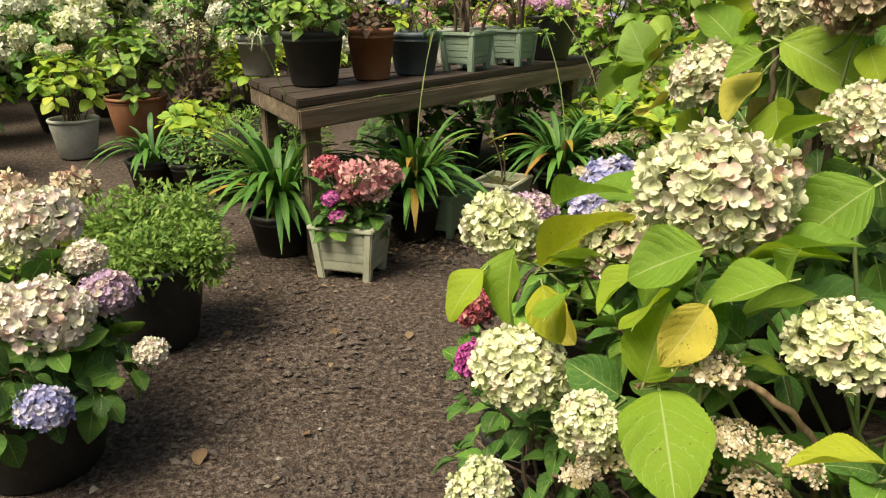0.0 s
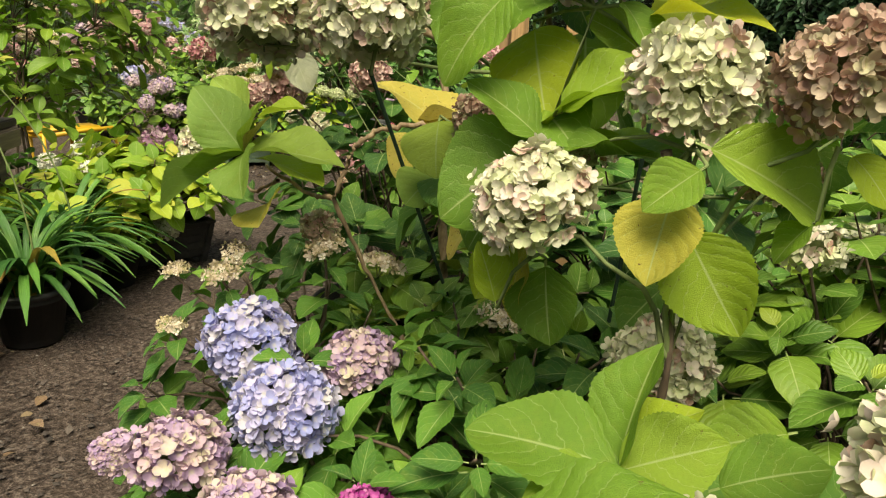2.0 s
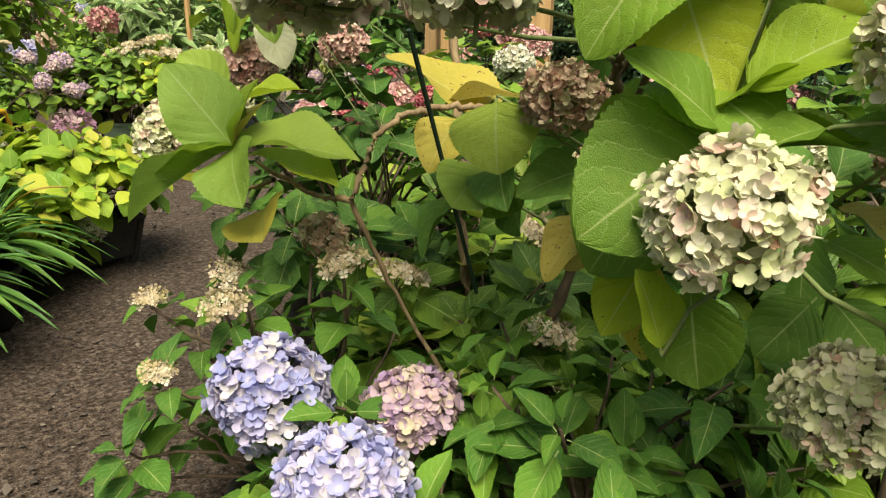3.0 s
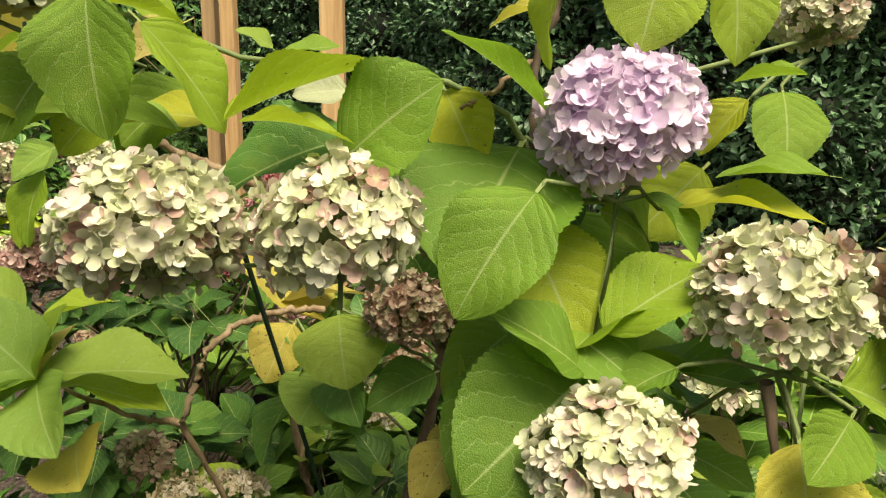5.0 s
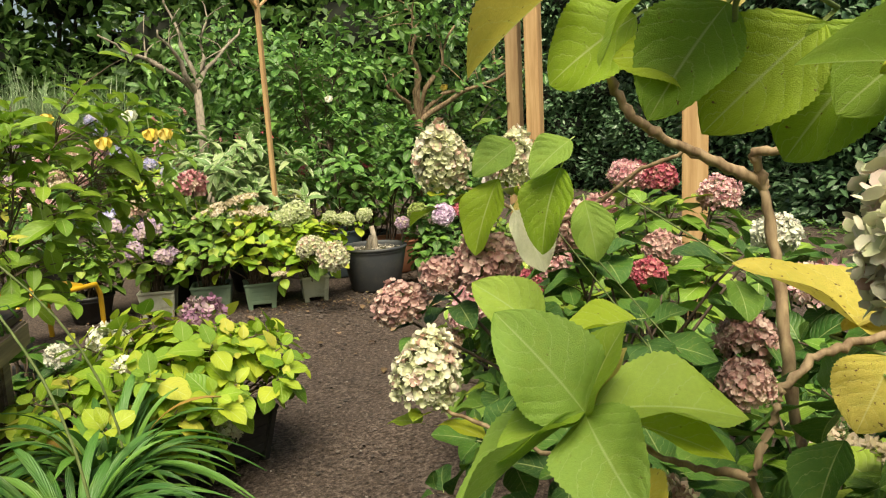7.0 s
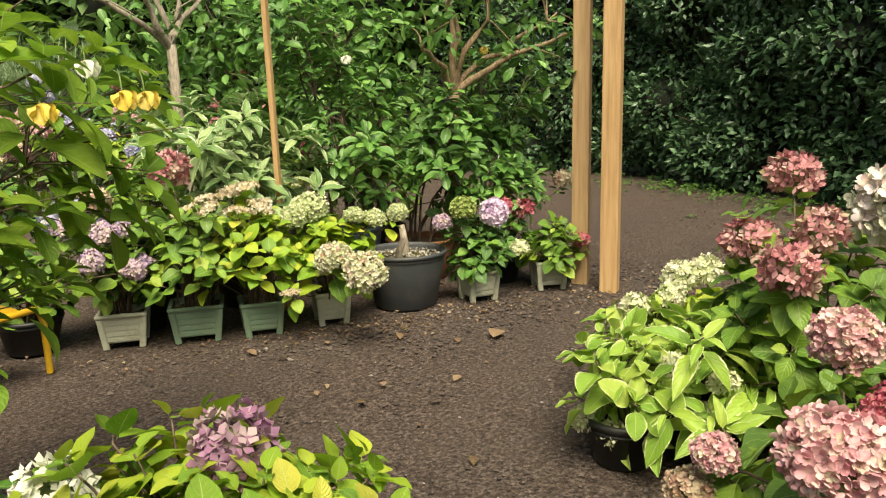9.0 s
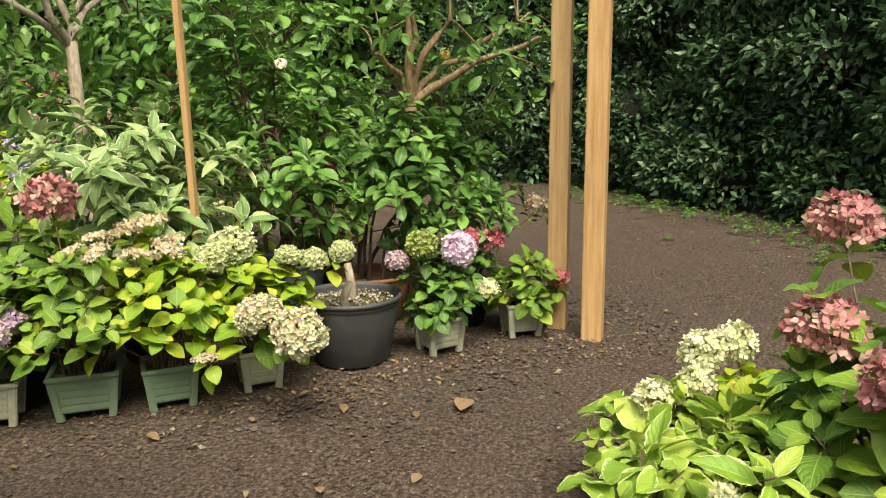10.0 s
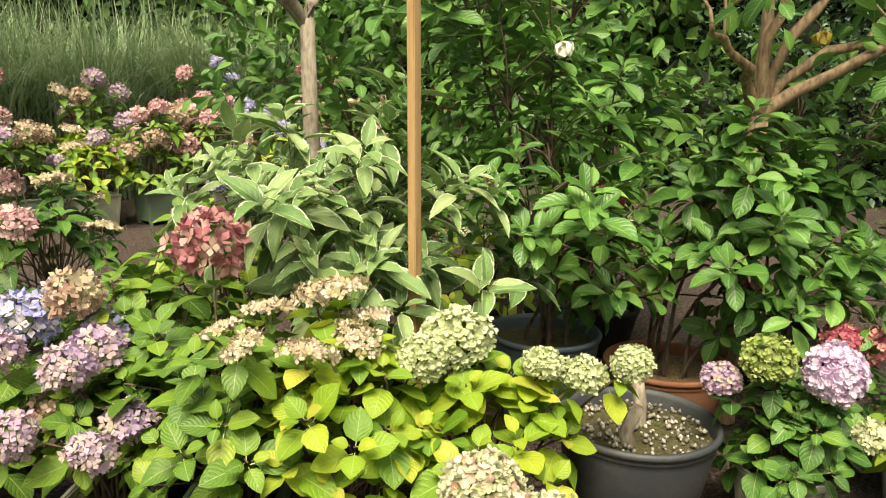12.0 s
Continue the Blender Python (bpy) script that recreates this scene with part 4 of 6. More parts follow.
TALL_LEAVES.append(("broad_pale", [(1, 3.2, 0.98, -0.03, 0.1, 0.07, 0.6), (0.92, 3.09, 0.9, -0.07, 0.08, 0.14, 0.62), (0.92, 3.09, 0.9, 0.15, -0.16, -0.02, 0.42), (0.92, 3.09, 0.9, -0.14, 0.11, -0.14, 0.4), (0.92, 3.09, 0.9, -0.08, -0.11, -0.07, 0.8), (1.36, 3.47, 1.25, -0.06, 0.06, -0.06, 0.7), (1.34, 3.56, 1.28, 0.03, -0.04, 0.02, 0.4)]))
TALL_LEAVES.append(("broad_green", [(0.92, 3.09, 0.9, 0.03, -0.05, 0.12, 0.5), (0.92, 3.09, 0.9, -0.12, 0.06, -0.03, 0.45)]))
TALL_LEAVES.append(("yellowed", [(0.92, 3.09, 0.9, 0.05, -0.04, 0.08, 0.4), (1.14, 2.94, 1.47, -0.05, 0.11, -0.09, 0.6), (1.39, 3.42, 1.14, -0.04, 0.05, -0.04, 0.6)]))
TALL_LEAVES.append(("giant_lime", [(0.97, 3.07, 0.78, -0.09, -0.1, -0.03, 0.95), (0.96, 3.1, 0.88, 0.05, -0.17, -0.05, 0.28), (1.09, 3.09, 0.99, -0.07, 0.09, -0.03, 0.4), (1.2, 3.23, 1.52, -0.06, 0.17, -0.16, 0.3), (1.26, 3.16, 1.45, -0.03, 0.14, -0.1, 0.9), (0.86, 2.8, 1.37, -0.03, 0.1, -0.1, 0.72), (0.86, 2.74, 1.36, 0.02, 0.09, -0.12, 0.8), (1.17, 3.17, 1.56, 0.09, -0.12, -0.07, 0.5), (1.33, 3.49, 1.18, -0.04, 0.03, -0.15, 0.62)]))
TALL_LEAVES.append(("bleached", [(1.3, 3.44, 1.12, 0.02, -0.05, -0.12, 0.5)]))
TALL_LEAVES.append(("broad_green", [(0.94, 2.27, 1.01, -0.08, 0.08, -0.15, 0.8), (0.94, 2.25, 0.83, -0.01, -0.03, -0.12, 0.95), (1.01, 2.12, 0.9, -0.03, -0.09, -0.03, 0.55), (0.86, 2.22, 1.04, -0.06, 0.09, 0.07, 0.45), (0.93, 2.23, 1.02, 0.06, -0.15, -0.02, 0.36), (1.02, 2.33, 1.04, -0.05, 0.09, -0.09, 0.62), (0.85, 1.97, 1.06, 0.13, -0.09, -0.09, 0.5), (0.84, 2.27, 1.24, -0.06, 0.07, -0.12, 0.7), (0.61, 1.91, 0.76, -0.06, 0.15, -0, 0.5), (0.61, 1.91, 0.76, 0.1, 0.01, 0.1, 0.46), (0.6, 1.91, 0.76, -0.08, 0.05, -0.02, 0.5), (0.61, 1.91, 0.76, 0.06, -0.08, 0.04, 0.75), (0.76, 1.8, 0.79, -0.04, 0.07, -0.03, 0.75)]))
TALL_LEAVES.append(("broad_green", [(0.67, 1.83, 0.75, 0.05, -0.08, 0.04, 0.6), (0.88, 2.12, 1.05, -0.04, 0.06, -0.03, 0.5), (1.03, 2.17, 1.16, -0.08, 0.04, 0.05, 0.6)]))
TALL_LEAVES.append(("giant_lime", [(0.92, 2.3, 0.86, -0.05, 0.03, -0.09, 0.72), (0.95, 2.31, 1.19, -0.06, -0.08, -0.13, 0.72), (0.87, 2.23, 1.06, 0.09, -0.08, 0.05, 0.5), (1.16, 2.14, 1.16, -0.01, 0.09, 0.01, 0.6), (0.84, 2, 1, -0.06, -0.01, -0.1, 0.85), (0.87, 1.99, 0.95, -0, -0.08, -0.11, 0.78), (0.79, 2.23, 0.81, 0, 0.04, 0.08, 0.5), (0.63, 1.92, 0.76, 0.09, -0.04, 0.04, 0.5), (0.92, 1.86, 0.98, -0.02, 0.03, -0.05, 0.6), (0.95, 1.84, 1.06, 0, -0.05, -0.05, 0.6), (0.99, 2.14, 1.21, 0.02, -0.16, -0, 0.3)]))
TALL_LEAVES.append(("yellowed", [(0.96, 2.4, 0.89, -0.05, 0.04, -0.08, 0.5), (0.95, 2.3, 0.85, -0.03, -0, -0.12, 0.5), (0.98, 2.11, 0.95, -0.01, -0.07, -0.03, 0.45), (1.29, 2.75, 0.92, -0.05, 0.25, 0.12, 0.22), (1.22, 2.84, 0.97, 0.08, -0.14, 0.03, 0.2)]))
TALL_LEAVES.append(("broad_shaded", [(1.13, 2.14, 0.78, -0.04, 0.05, -0.08, 0.8), (1.18, 2.12, 0.77, -0.02, -0.07, -0.06, 0.8), (1.35, 2.71, 0.76, 0.07, -0.12, 0.04, 0.5), (1.35, 2.72, 0.77, -0.06, 0.07, -0.05, 0.7)]))
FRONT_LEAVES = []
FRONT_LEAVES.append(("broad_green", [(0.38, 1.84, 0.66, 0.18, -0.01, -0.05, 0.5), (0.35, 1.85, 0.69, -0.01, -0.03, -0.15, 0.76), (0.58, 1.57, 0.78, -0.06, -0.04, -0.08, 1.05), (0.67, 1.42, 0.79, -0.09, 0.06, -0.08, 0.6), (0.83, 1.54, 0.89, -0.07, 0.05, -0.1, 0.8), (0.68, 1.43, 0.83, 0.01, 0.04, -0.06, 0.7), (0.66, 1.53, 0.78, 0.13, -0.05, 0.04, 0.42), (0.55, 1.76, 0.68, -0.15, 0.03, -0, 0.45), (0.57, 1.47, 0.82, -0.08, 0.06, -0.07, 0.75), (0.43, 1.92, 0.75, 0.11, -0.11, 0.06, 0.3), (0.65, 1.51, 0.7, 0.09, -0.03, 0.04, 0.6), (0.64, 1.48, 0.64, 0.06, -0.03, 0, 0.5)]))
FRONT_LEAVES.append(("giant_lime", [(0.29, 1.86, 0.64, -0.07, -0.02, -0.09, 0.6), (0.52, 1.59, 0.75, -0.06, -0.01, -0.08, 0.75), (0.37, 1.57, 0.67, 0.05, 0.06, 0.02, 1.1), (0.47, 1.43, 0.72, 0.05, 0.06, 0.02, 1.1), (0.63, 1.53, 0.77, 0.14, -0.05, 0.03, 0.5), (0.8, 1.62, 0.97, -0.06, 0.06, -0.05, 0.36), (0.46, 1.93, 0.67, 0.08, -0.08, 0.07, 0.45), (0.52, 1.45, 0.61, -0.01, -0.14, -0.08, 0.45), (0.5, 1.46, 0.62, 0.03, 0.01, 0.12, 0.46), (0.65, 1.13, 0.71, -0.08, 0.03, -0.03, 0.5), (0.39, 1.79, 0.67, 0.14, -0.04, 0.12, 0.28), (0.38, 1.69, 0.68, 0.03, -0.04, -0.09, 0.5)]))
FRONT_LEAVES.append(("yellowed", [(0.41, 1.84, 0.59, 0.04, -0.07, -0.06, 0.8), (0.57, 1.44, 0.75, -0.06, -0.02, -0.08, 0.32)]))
FRONT_LEAVES.append(("broad_shaded", [(0.58, 1.51, 0.73, 0.01, -0.07, -0.04, 0.4), (0.65, 1.49, 0.67, -0.05, 0.04, 0.04, 0.6), (0.49, 1.54, 0.55, -0.08, 0.04, 0.04, 0.8)]))
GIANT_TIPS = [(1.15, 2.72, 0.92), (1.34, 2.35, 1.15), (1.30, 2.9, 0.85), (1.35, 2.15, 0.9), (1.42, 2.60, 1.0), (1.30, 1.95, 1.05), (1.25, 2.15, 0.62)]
giant = hydrangea(1.25, 2.45, ("round", 0.24, 0.34, "black"), GIANT, "tall hydrangea with antique green mopheads and one lilac head", "broad_shaded", 0.165, "big", (0.36, 0.50, 1.10), 0, 4, 3, True, True, GIANT_TIPS, wood=0.0048, flat=0.10, placed=TALL_LEAVES, head_pairs=0, forks=((1.20, 2.49, 1.08), (0.98, 2.31, 1.27), (1.48, 3.02, 1.16), (0.86, 1.99, 0.78), (1.29, 2.54, 0.87), (1.27, 3.18, 1.29), (1.30, 2.59, 0.67)))

def giant_branch(pts, r, bark):
    """A knobbly woody branch of the tall hydrangea through the points given."""
    tube = Geo()
    p = np.array(pts) - (1.25, 2.45, 0)
    t = np.linspace(0, len(p) - 1, 7 * len(p))
    p = np.stack([np.interp(t, np.arange(len(p)), p[:, k]) for k in range(3)], -1) + rng.normal(0, 0.002, (len(t), 3))
    tube.tube(p, np.linspace(r, r * 0.7, len(p)) * (0.85 + 0.10 * np.sin(t * 9) + np.abs(rng.normal(0, 0.14, len(t)))), 9)
    part("branch", tube, bark, giant)


giant_branch([(1.30, 2.70, 0.28), (1.36, 2.86, 0.52), (1.43, 2.95, 0.77), (1.48, 2.99, 0.98), (1.48, 3.02, 1.16)], 0.014, TANBARK)
giant_branch([(1.48, 3.02, 1.16), (1.43, 3.08, 1.20), (1.34, 3.15, 1.25), (1.27, 3.18, 1.29), (1.23, 3.20, 1.36)], 0.011, TANBARK)
giant_branch([(1.48, 3.02, 1.15), (1.45, 3.03, 1.22), (1.43, 2.93, 1.22), (1.39, 2.89, 1.25)], 0.010, TANBARK)
giant_branch([(1.48, 3.04, 1.17), (1.46, 3.16, 1.22), (1.45, 3.24, 1.19), (1.44, 3.32, 1.13), (1.41, 3.42, 1.07), (1.36, 3.56, 1.15), (1.31, 3.62, 1.18)], 0.005, TANBARK)
giant_branch([(1.41, 3.42, 1.07), (1.54, 3.54, 1.10), (1.66, 3.67, 1.15)], 0.004, TANBARK)
giant_branch([(1.22, 2.74, 0.98), (1.18, 2.79, 0.98), (1.11, 2.85, 0.97), (1.07, 2.88, 0.93), (1.05, 2.89, 0.88), (1.03, 2.91, 0.81), (1.10, 2.86, 0.62), (1.18, 2.68, 0.30)], 0.007, TANBARK)
giant_branch([(1.03, 2.91, 0.81), (1.05, 3.02, 0.80), (0.99, 3.12, 0.86)], 0.006, TANBARK)
giant_branch([(1.00, 3.08, 0.83), (1.02, 3.2, 0.78), (1.00, 3.40, 0.82)], 0.005, TANBARK)
giant_branch([(1.27, 2.56, 0.29), (1.29, 2.64, 0.49), (1.30, 2.59, 0.67), (1.29, 2.54, 0.87), (1.24, 2.50, 1.02), (1.20, 2.49, 1.08)], 0.014, WOODY)
giant_branch([(1.27, 2.51, 0.97), (1.17, 2.41, 1.08), (1.17, 2.35, 1.03)], 0.007, WOODY)
giant_branch([(1.29, 2.55, 0.90), (1.27, 2.54, 1.03), (1.24, 2.48, 1.08), (1.20, 2.42, 1.06)], 0.007, WOODY)
giant_branch([(0.87, 2.03, 1.05), (0.87, 2.01, 0.90), (0.86, 1.99, 0.78), (0.90, 2.02, 0.55), (1.12, 2.35, 0.30)], 0.006, WOODY)
giant_branch([(1.20, 2.49, 1.08), (1.06, 2.36, 1.16), (0.98, 2.31, 1.27), (0.98, 2.31, 1.38), (0.99, 2.28, 1.46), (1.00, 2.23, 1.50)], 0.006, WOODY)
giant_branch([(0.99, 2.31, 1.39), (0.95, 2.35, 1.35), (0.92, 2.38, 1.33)], 0.004, TANBARK)
CONES = []
for k, (hx, hy, hz, r) in enumerate(((1.31, 3.62, 1.22, 0.07), (1.66, 3.67, 1.20, 0.070), (1.00, 3.43, 0.88, 0.068))):
    p = np.array((hx - 1.25, hy - 2.45, hz))
    part("flower_head", mophead_mesh("antique", True, 31 + k, cone=True), None, giant, at=Matrix.LocRotScale(p, Euler((0.15 * k, -0.2, k)), (r, r, r)))
    CONES.append(shoot(p - (0, 0, 1.1 * r), (0, 0, 1), 2, 0.13, rng, 0.3))
put_leaves(giant, np.concatenate(CONES), "giant_lime", "big", True, rng)

FRONT = [(0.62, 1.60, 0.87, 0.112, "antique"), (0.54, 1.80, 0.72, 0.078, "antique"), (0.33, 1.97, 0.69, 0.085, "cream"), (0.88, 1.67, 0.96, 0.075, "antique"),
         (0.76, 1.43, 0.69, 0.078, "cream"), (0.34, 1.66, 0.54, 0.080, "cream"), (0.42, 1.45, 0.56, 0.050, "cream"), (0.26, 1.39, 0.49, 0.045, "cream"),
         (0.58, 1.45, 0.65, 0.062, "lace"), (0.62, 1.42, 0.55, 0.05, "lace"), (0.46, 1.47, 0.49, 0.055, "lace"), (0.66, 1.40, 0.47, 0.055, "lace"), (0.70, 1.39, 0.53, 0.05, "lace")]
FRONT_TIPS = [(0.52, 1.85, 0.56), (0.78, 1.78, 0.68), (0.95, 1.50, 0.70), (0.62, 1.62, 0.50), (1.0, 1.3, 0.7)]
front = hydrangea(0.85, 1.55, ("round", 0.20, 0.28, "black"), FRONT, "hydrangea with large cream and blush mopheads over the path", "broad_shaded", 0.16, "big", (0.30, 0.35, 0.55), 4, 4, 5, True, True, FRONT_TIPS, wood=0.0052, flat=0.1, placed=FRONT_LEAVES, head_pairs=0)
tube = Geo()
p = np.array([(0.49, 1.48, 0.60), (0.55, 1.48, 0.615), (0.65, 1.46, 0.62), (0.72, 1.46, 0.57), (0.78, 1.48, 0.50), (0.84, 1.54, 0.26)]) - (0.85, 1.55, 0)
t = np.linspace(0, 5, 16)
p = np.stack([np.interp(t, np.arange(6), p[:, k]) for k in range(3)], -1) + rng.normal(0, 0.002, (16, 3))
tube.tube(p, np.linspace(0.0045, 0.007, 16), 8)
part("branch", tube, TANBARK, front)

hydrangea(0.44, 1.76, ("round", 0.12, 0.16, "black"), [(0.44, 1.55, 0.40, 0.040, "lace"), (0.60, 1.52, 0.43, 0.042, "lace"), (0.52, 1.48, 0.34, 0.036, "lace")], "low leafy lacecap hydrangea at the foot of a taller one", "deep", 0.085, "acute", (0.20, 0.16, 0.42), 26, 3, 14, False, True)

BLUE = [(0.76, 2.83, 0.56, 0.096, "blue"), (0.89, 2.65, 0.54, 0.076, "mauve"), (0.67, 2.59, 0.54, 0.090, "blue"), (0.47, 2.58, 0.54, 0.076, "mauve"), (0.49, 2.43, 0.50, 0.069, "mauve"),
        (0.41, 2.68, 0.52, 0.038, "mauve"), (0.65, 2.35, 0.46, 0.050, "magenta")]
hydrangea(0.72, 2.55, ("round", 0.17, 0.22, "black"), BLUE, "low hydrangea with violet-blue and mauve mopheads", "fresh", 0.135, "acute", (0.34, 0.28, 0.50), 22, 4, 8, True, True)
hydrangea(0.42, 2.08, ("round", 0.12, 0.16, "black"), [(0.28, 2.15, 0.44, 0.054, "rose"), (0.28, 2.01, 0.37, 0.044, "magenta"), (0.33, 2.03, 0.36, 0.040, "magenta")], "small hydrangea with rose and magenta heads", "deep", 0.10, "big", (0.15, 0.2, 0.34), 7, 3, 9, True, True)
hydrangea(0.95, 2.95, ("round", 0.17, 0.22, "black"), [(0.77, 2.95, 0.68, 0.040, "lace"), (0.79, 3.20, 0.62, 0.034, "lace"), (1.0, 2.9, 0.70, 0.05, "lace"), (0.9, 3.1, 0.66, 0.04, "lace"), (1.1, 3.05, 0.7, 0.045, "faded"), (0.70, 3.05, 0.55, 0.035, "lace")], "lacecap hydrangea with dry seed heads", "fresh", 0.115, "acute", (0.34, 0.25, 0.60), 26, 4, 12, False, True)
hydrangea(1.02, 2.42, ("round", 0.18, 0.22, "black"), [], "leafy green hydrangea without flowers", "fresh", 0.12, "acute", (0.38, 0.30, 0.60), 40, 4, 13, False, True)
PINKS = [(1.30, 3.75, 0.90, 0.061, "tan_pink"), (1.35, 3.54, 1.00, 0.073, "tan_pink"), (1.68, 3.53, 1.03, 0.075, "tan_pink"), (1.33, 3.65, 0.97, 0.047, "tan_pink"), (1.77, 3.13, 0.78, 0.066, "tan_pink"), (1.70, 3.11, 0.70, 0.064, "tan_pink"),
         (2.00, 3.46, 0.86, 0.052, "rose"), (1.92, 3.11, 1.00, 0.056, "white"), (2.2, 3.5, 0.9, 0.06, "tan_pink")]
hydrangea(1.60, 3.40, ("round", 0.22, 0.30, "black"), PINKS, "hydrangea with old pink and rust mopheads beside a post", "deep", 0.13, "big", (0.42, 0.40, 0.95), 34, 4, 21, True, True)
hydrangea(2.6, 3.62, ("round", 0.2, 0.3, "black"), [(2.58, 3.79, 1.09, 0.058, "pink"), (2.58, 3.66, 1.08, 0.056, "rose"), (2.70, 3.50, 1.01, 0.075, "pink"), (2.19, 4.02, 1.12, 0.086, "blush")], "tall hydrangea with pink and blush heads", "mid", 0.13, "mid", (0.36, 0.4, 1.0), 34, 4, 22, True)
RUSTS = [(3.55, 4.57, 0.78, 0.090, "rust"), (3.46, 4.34, 0.85, 0.078, "rust"), (3.27, 4.39, 0.75, 0.083, "rust"), (4.42, 4.60, 0.93, 0.107, "rust")]
hydrangea(3.65, 4.36, ("round", 0.2, 0.28, "black"), RUSTS, "hydrangea with rust-pink mopheads", "mid", 0.14, "mid", (0.38, 0.3, 0.8), 40, 4, 23)
NEAR_PINKS = [(2.66, 4.15, 0.74, 0.084, "pink"), (2.09, 4.09, 0.71, 0.094, "pink"), (2.25, 4.02, 0.73, 0.066, "rose"), (2.30, 4.39, 0.46, 0.057, "faded"), (2.30, 4.34, 0.56, 0.052, "pink")]
hydrangea(2.45, 4.08, ("round", 0.18, 0.26, "black"), NEAR_PINKS, "hydrangea with large pink mopheads at the path's bend", "mid", 0.13, "big", (0.30, 0.3, 0.66), 28, 4, 24, True, True)
CREAMS = [(3.15, 5.01, 0.16, 0.055, "cream"), (3.14, 4.91, 0.13, 0.05, "cream"), (4.05, 4.98, 0.50, 0.075, "cream"), (4.14, 4.89, 0.52, 0.07, "cream"), (3.26, 4.57, 0.35, 0.047, "cream")]
hydrangea(3.45, 4.72, ("round", 0.17, 0.22, "black"), CREAMS[:2] + CREAMS[4:], "white-edged hydrangea with cream heads", "variegated_lime", 0.17, "lance", (0.36, 0.2, 0.46), 36, 4, 25)
hydrangea(4.0, 4.80, ("round", 0.16, 0.2, "black"), CREAMS[2:4], "yellow-green hydrangea with cream heads", "lime", 0.14, "mid", (0.30, 0.2, 0.42), 34, 4, 26)
# ---- by the bench ----
hydrangea(1.64, 5.12, ("square", 0.55, 0.26, 0.22, "black"), [(1.72, 5.16, 0.60, 0.085, "plum"), (1.47, 5.43, 0.52, 0.085, "white"), (1.37, 5.18, 0.44, 0.054, "white"), (1.94, 5.07, 0.35, 0.045, "plum"), (1.62, 4.95, 0.23, 0.061, "white")], "yellow-green hydrangea with plum and white heads in a trough", "lime", 0.125, "mid", (0.36, 0.36, 0.58), 84, 3, 31, singly=True, extra=((1.48, 5.38, 0.61), (1.74, 5.40, 0.60), (1.30, 5.34, 0.58), (1.93, 5.34, 0.54), (1.58, 5.30, 0.61), (1.38, 5.22, 0.57), (1.84, 5.44, 0.57), (1.62, 5.44, 0.60)))
strap_plant(-0.52, 3.80, ("round", 0.15, 0.20, "black"), "arching agapanthus leaves in a black pot", 130, 0.5, 41)
strap_plant(0.08, 4.0, ("round", 0.13, 0.20, "black"), "arching agapanthus leaves in a black pot", 120, 0.48, 42)
strap_plant(0.86, 4.52, ("round", 0.14, 0.22, "black"), "arching agapanthus leaves in a black pot", 100, 0.45, 43)
strap_plant(1.10, 4.80, ("round", 0.15, 0.22, "black"), "arching agapanthus leaves in a black pot", 100, 0.46, 44)
strap_plant(-1.5, 4.9, ("round", 0.15, 0.2, "black"), "short agapanthus clump in a black pot", 40, 0.35, 45)
hydrangea(-0.17, 3.52, ("square", 0.29, 0.24, 0.235, "beige"), [(-0.25, 3.48, 0.47, 0.055, "rose"), (-0.11, 3.43, 0.42, 0.09, "rust"), (-0.02, 3.50, 0.43, 0.062, "rust"), (-0.05, 3.43, 0.38, 0.05, "pink"), (-0.23, 3.40, 0.36, 0.036, "magenta"), (-0.20, 3.38, 0.29, 0.032, "magenta")], "hydrangea with rust and magenta heads in a beige planter", "deep", 0.085, "mid", (0.13, 0.24, 0.36), 18, 4, 33, singly=True, turn=-17)
LEFT = [(-0.88, 2.45, 0.56, 0.107, "blush"), (-0.71, 2.10, 0.44, 0.098, "blush"), (-0.78, 2.08, 0.45, 0.078, "blush"), (-0.62, 2.23, 0.44, 0.067, "mauve"), (-0.66, 1.94, 0.29, 0.056, "blue"), (-0.50, 2.15, 0.32, 0.041, "blush"), (-0.74, 2.39, 0.48, 0.053, "blush"), (-0.93, 2.40, 0.49, 0.068, "cream")]
hydrangea(-0.82, 2.16, ("round", 0.2, 0.26, "black"), LEFT, "hydrangea with blush and mauve mopheads in a black pot", "deep", 0.11, "mid", (0.24, 0.24, 0.46), 22, 4, 34, True, True)
HERB_C = [(0, 0, 0.36), (-0.14, 0.04, 0.36), (0.13, 0.06, 0.36), (0.02, -0.12, 0.33), (0.2, -0.04, 0.33), (-0.05, 0.14, 0.40), (0.10, 0.16, 0.40)]
bush("potted_herb", -0.78, 2.88, HERB_C, [(0.13, 0.13, 0.11), (0.10, 0.10, 0.14), (0.11, 0.10, 0.12), (0.12, 0.10, 0.09), (0.09, 0.09, 0.10), (0.10, 0.1, 0.13), (0.10, 0.1, 0.12)], 7500, 0.026, "herb", "bushy fine-leaved green herb in a black pot", 35, TINY_LEAF, 0.004, "plant", core=False, hollow=0.2, pot=(0.19, 0.30, "black"))
hydrangea(3.07, 7.76, ("square", 0.27, 0.24, 0.2, "beige"), [(3.09, 7.60, 0.47, 0.07, "mauve"), (3.05, 7.75, 0.65, 0.08, "mauve"), (2.94, 7.78, 0.50, 0.07, "faded")], "hydrangea with mauve heads in a beige planter", "mid", 0.11, "mid", (0.18, 0.36, 0.6), 20, 3, 51, turn=-40)
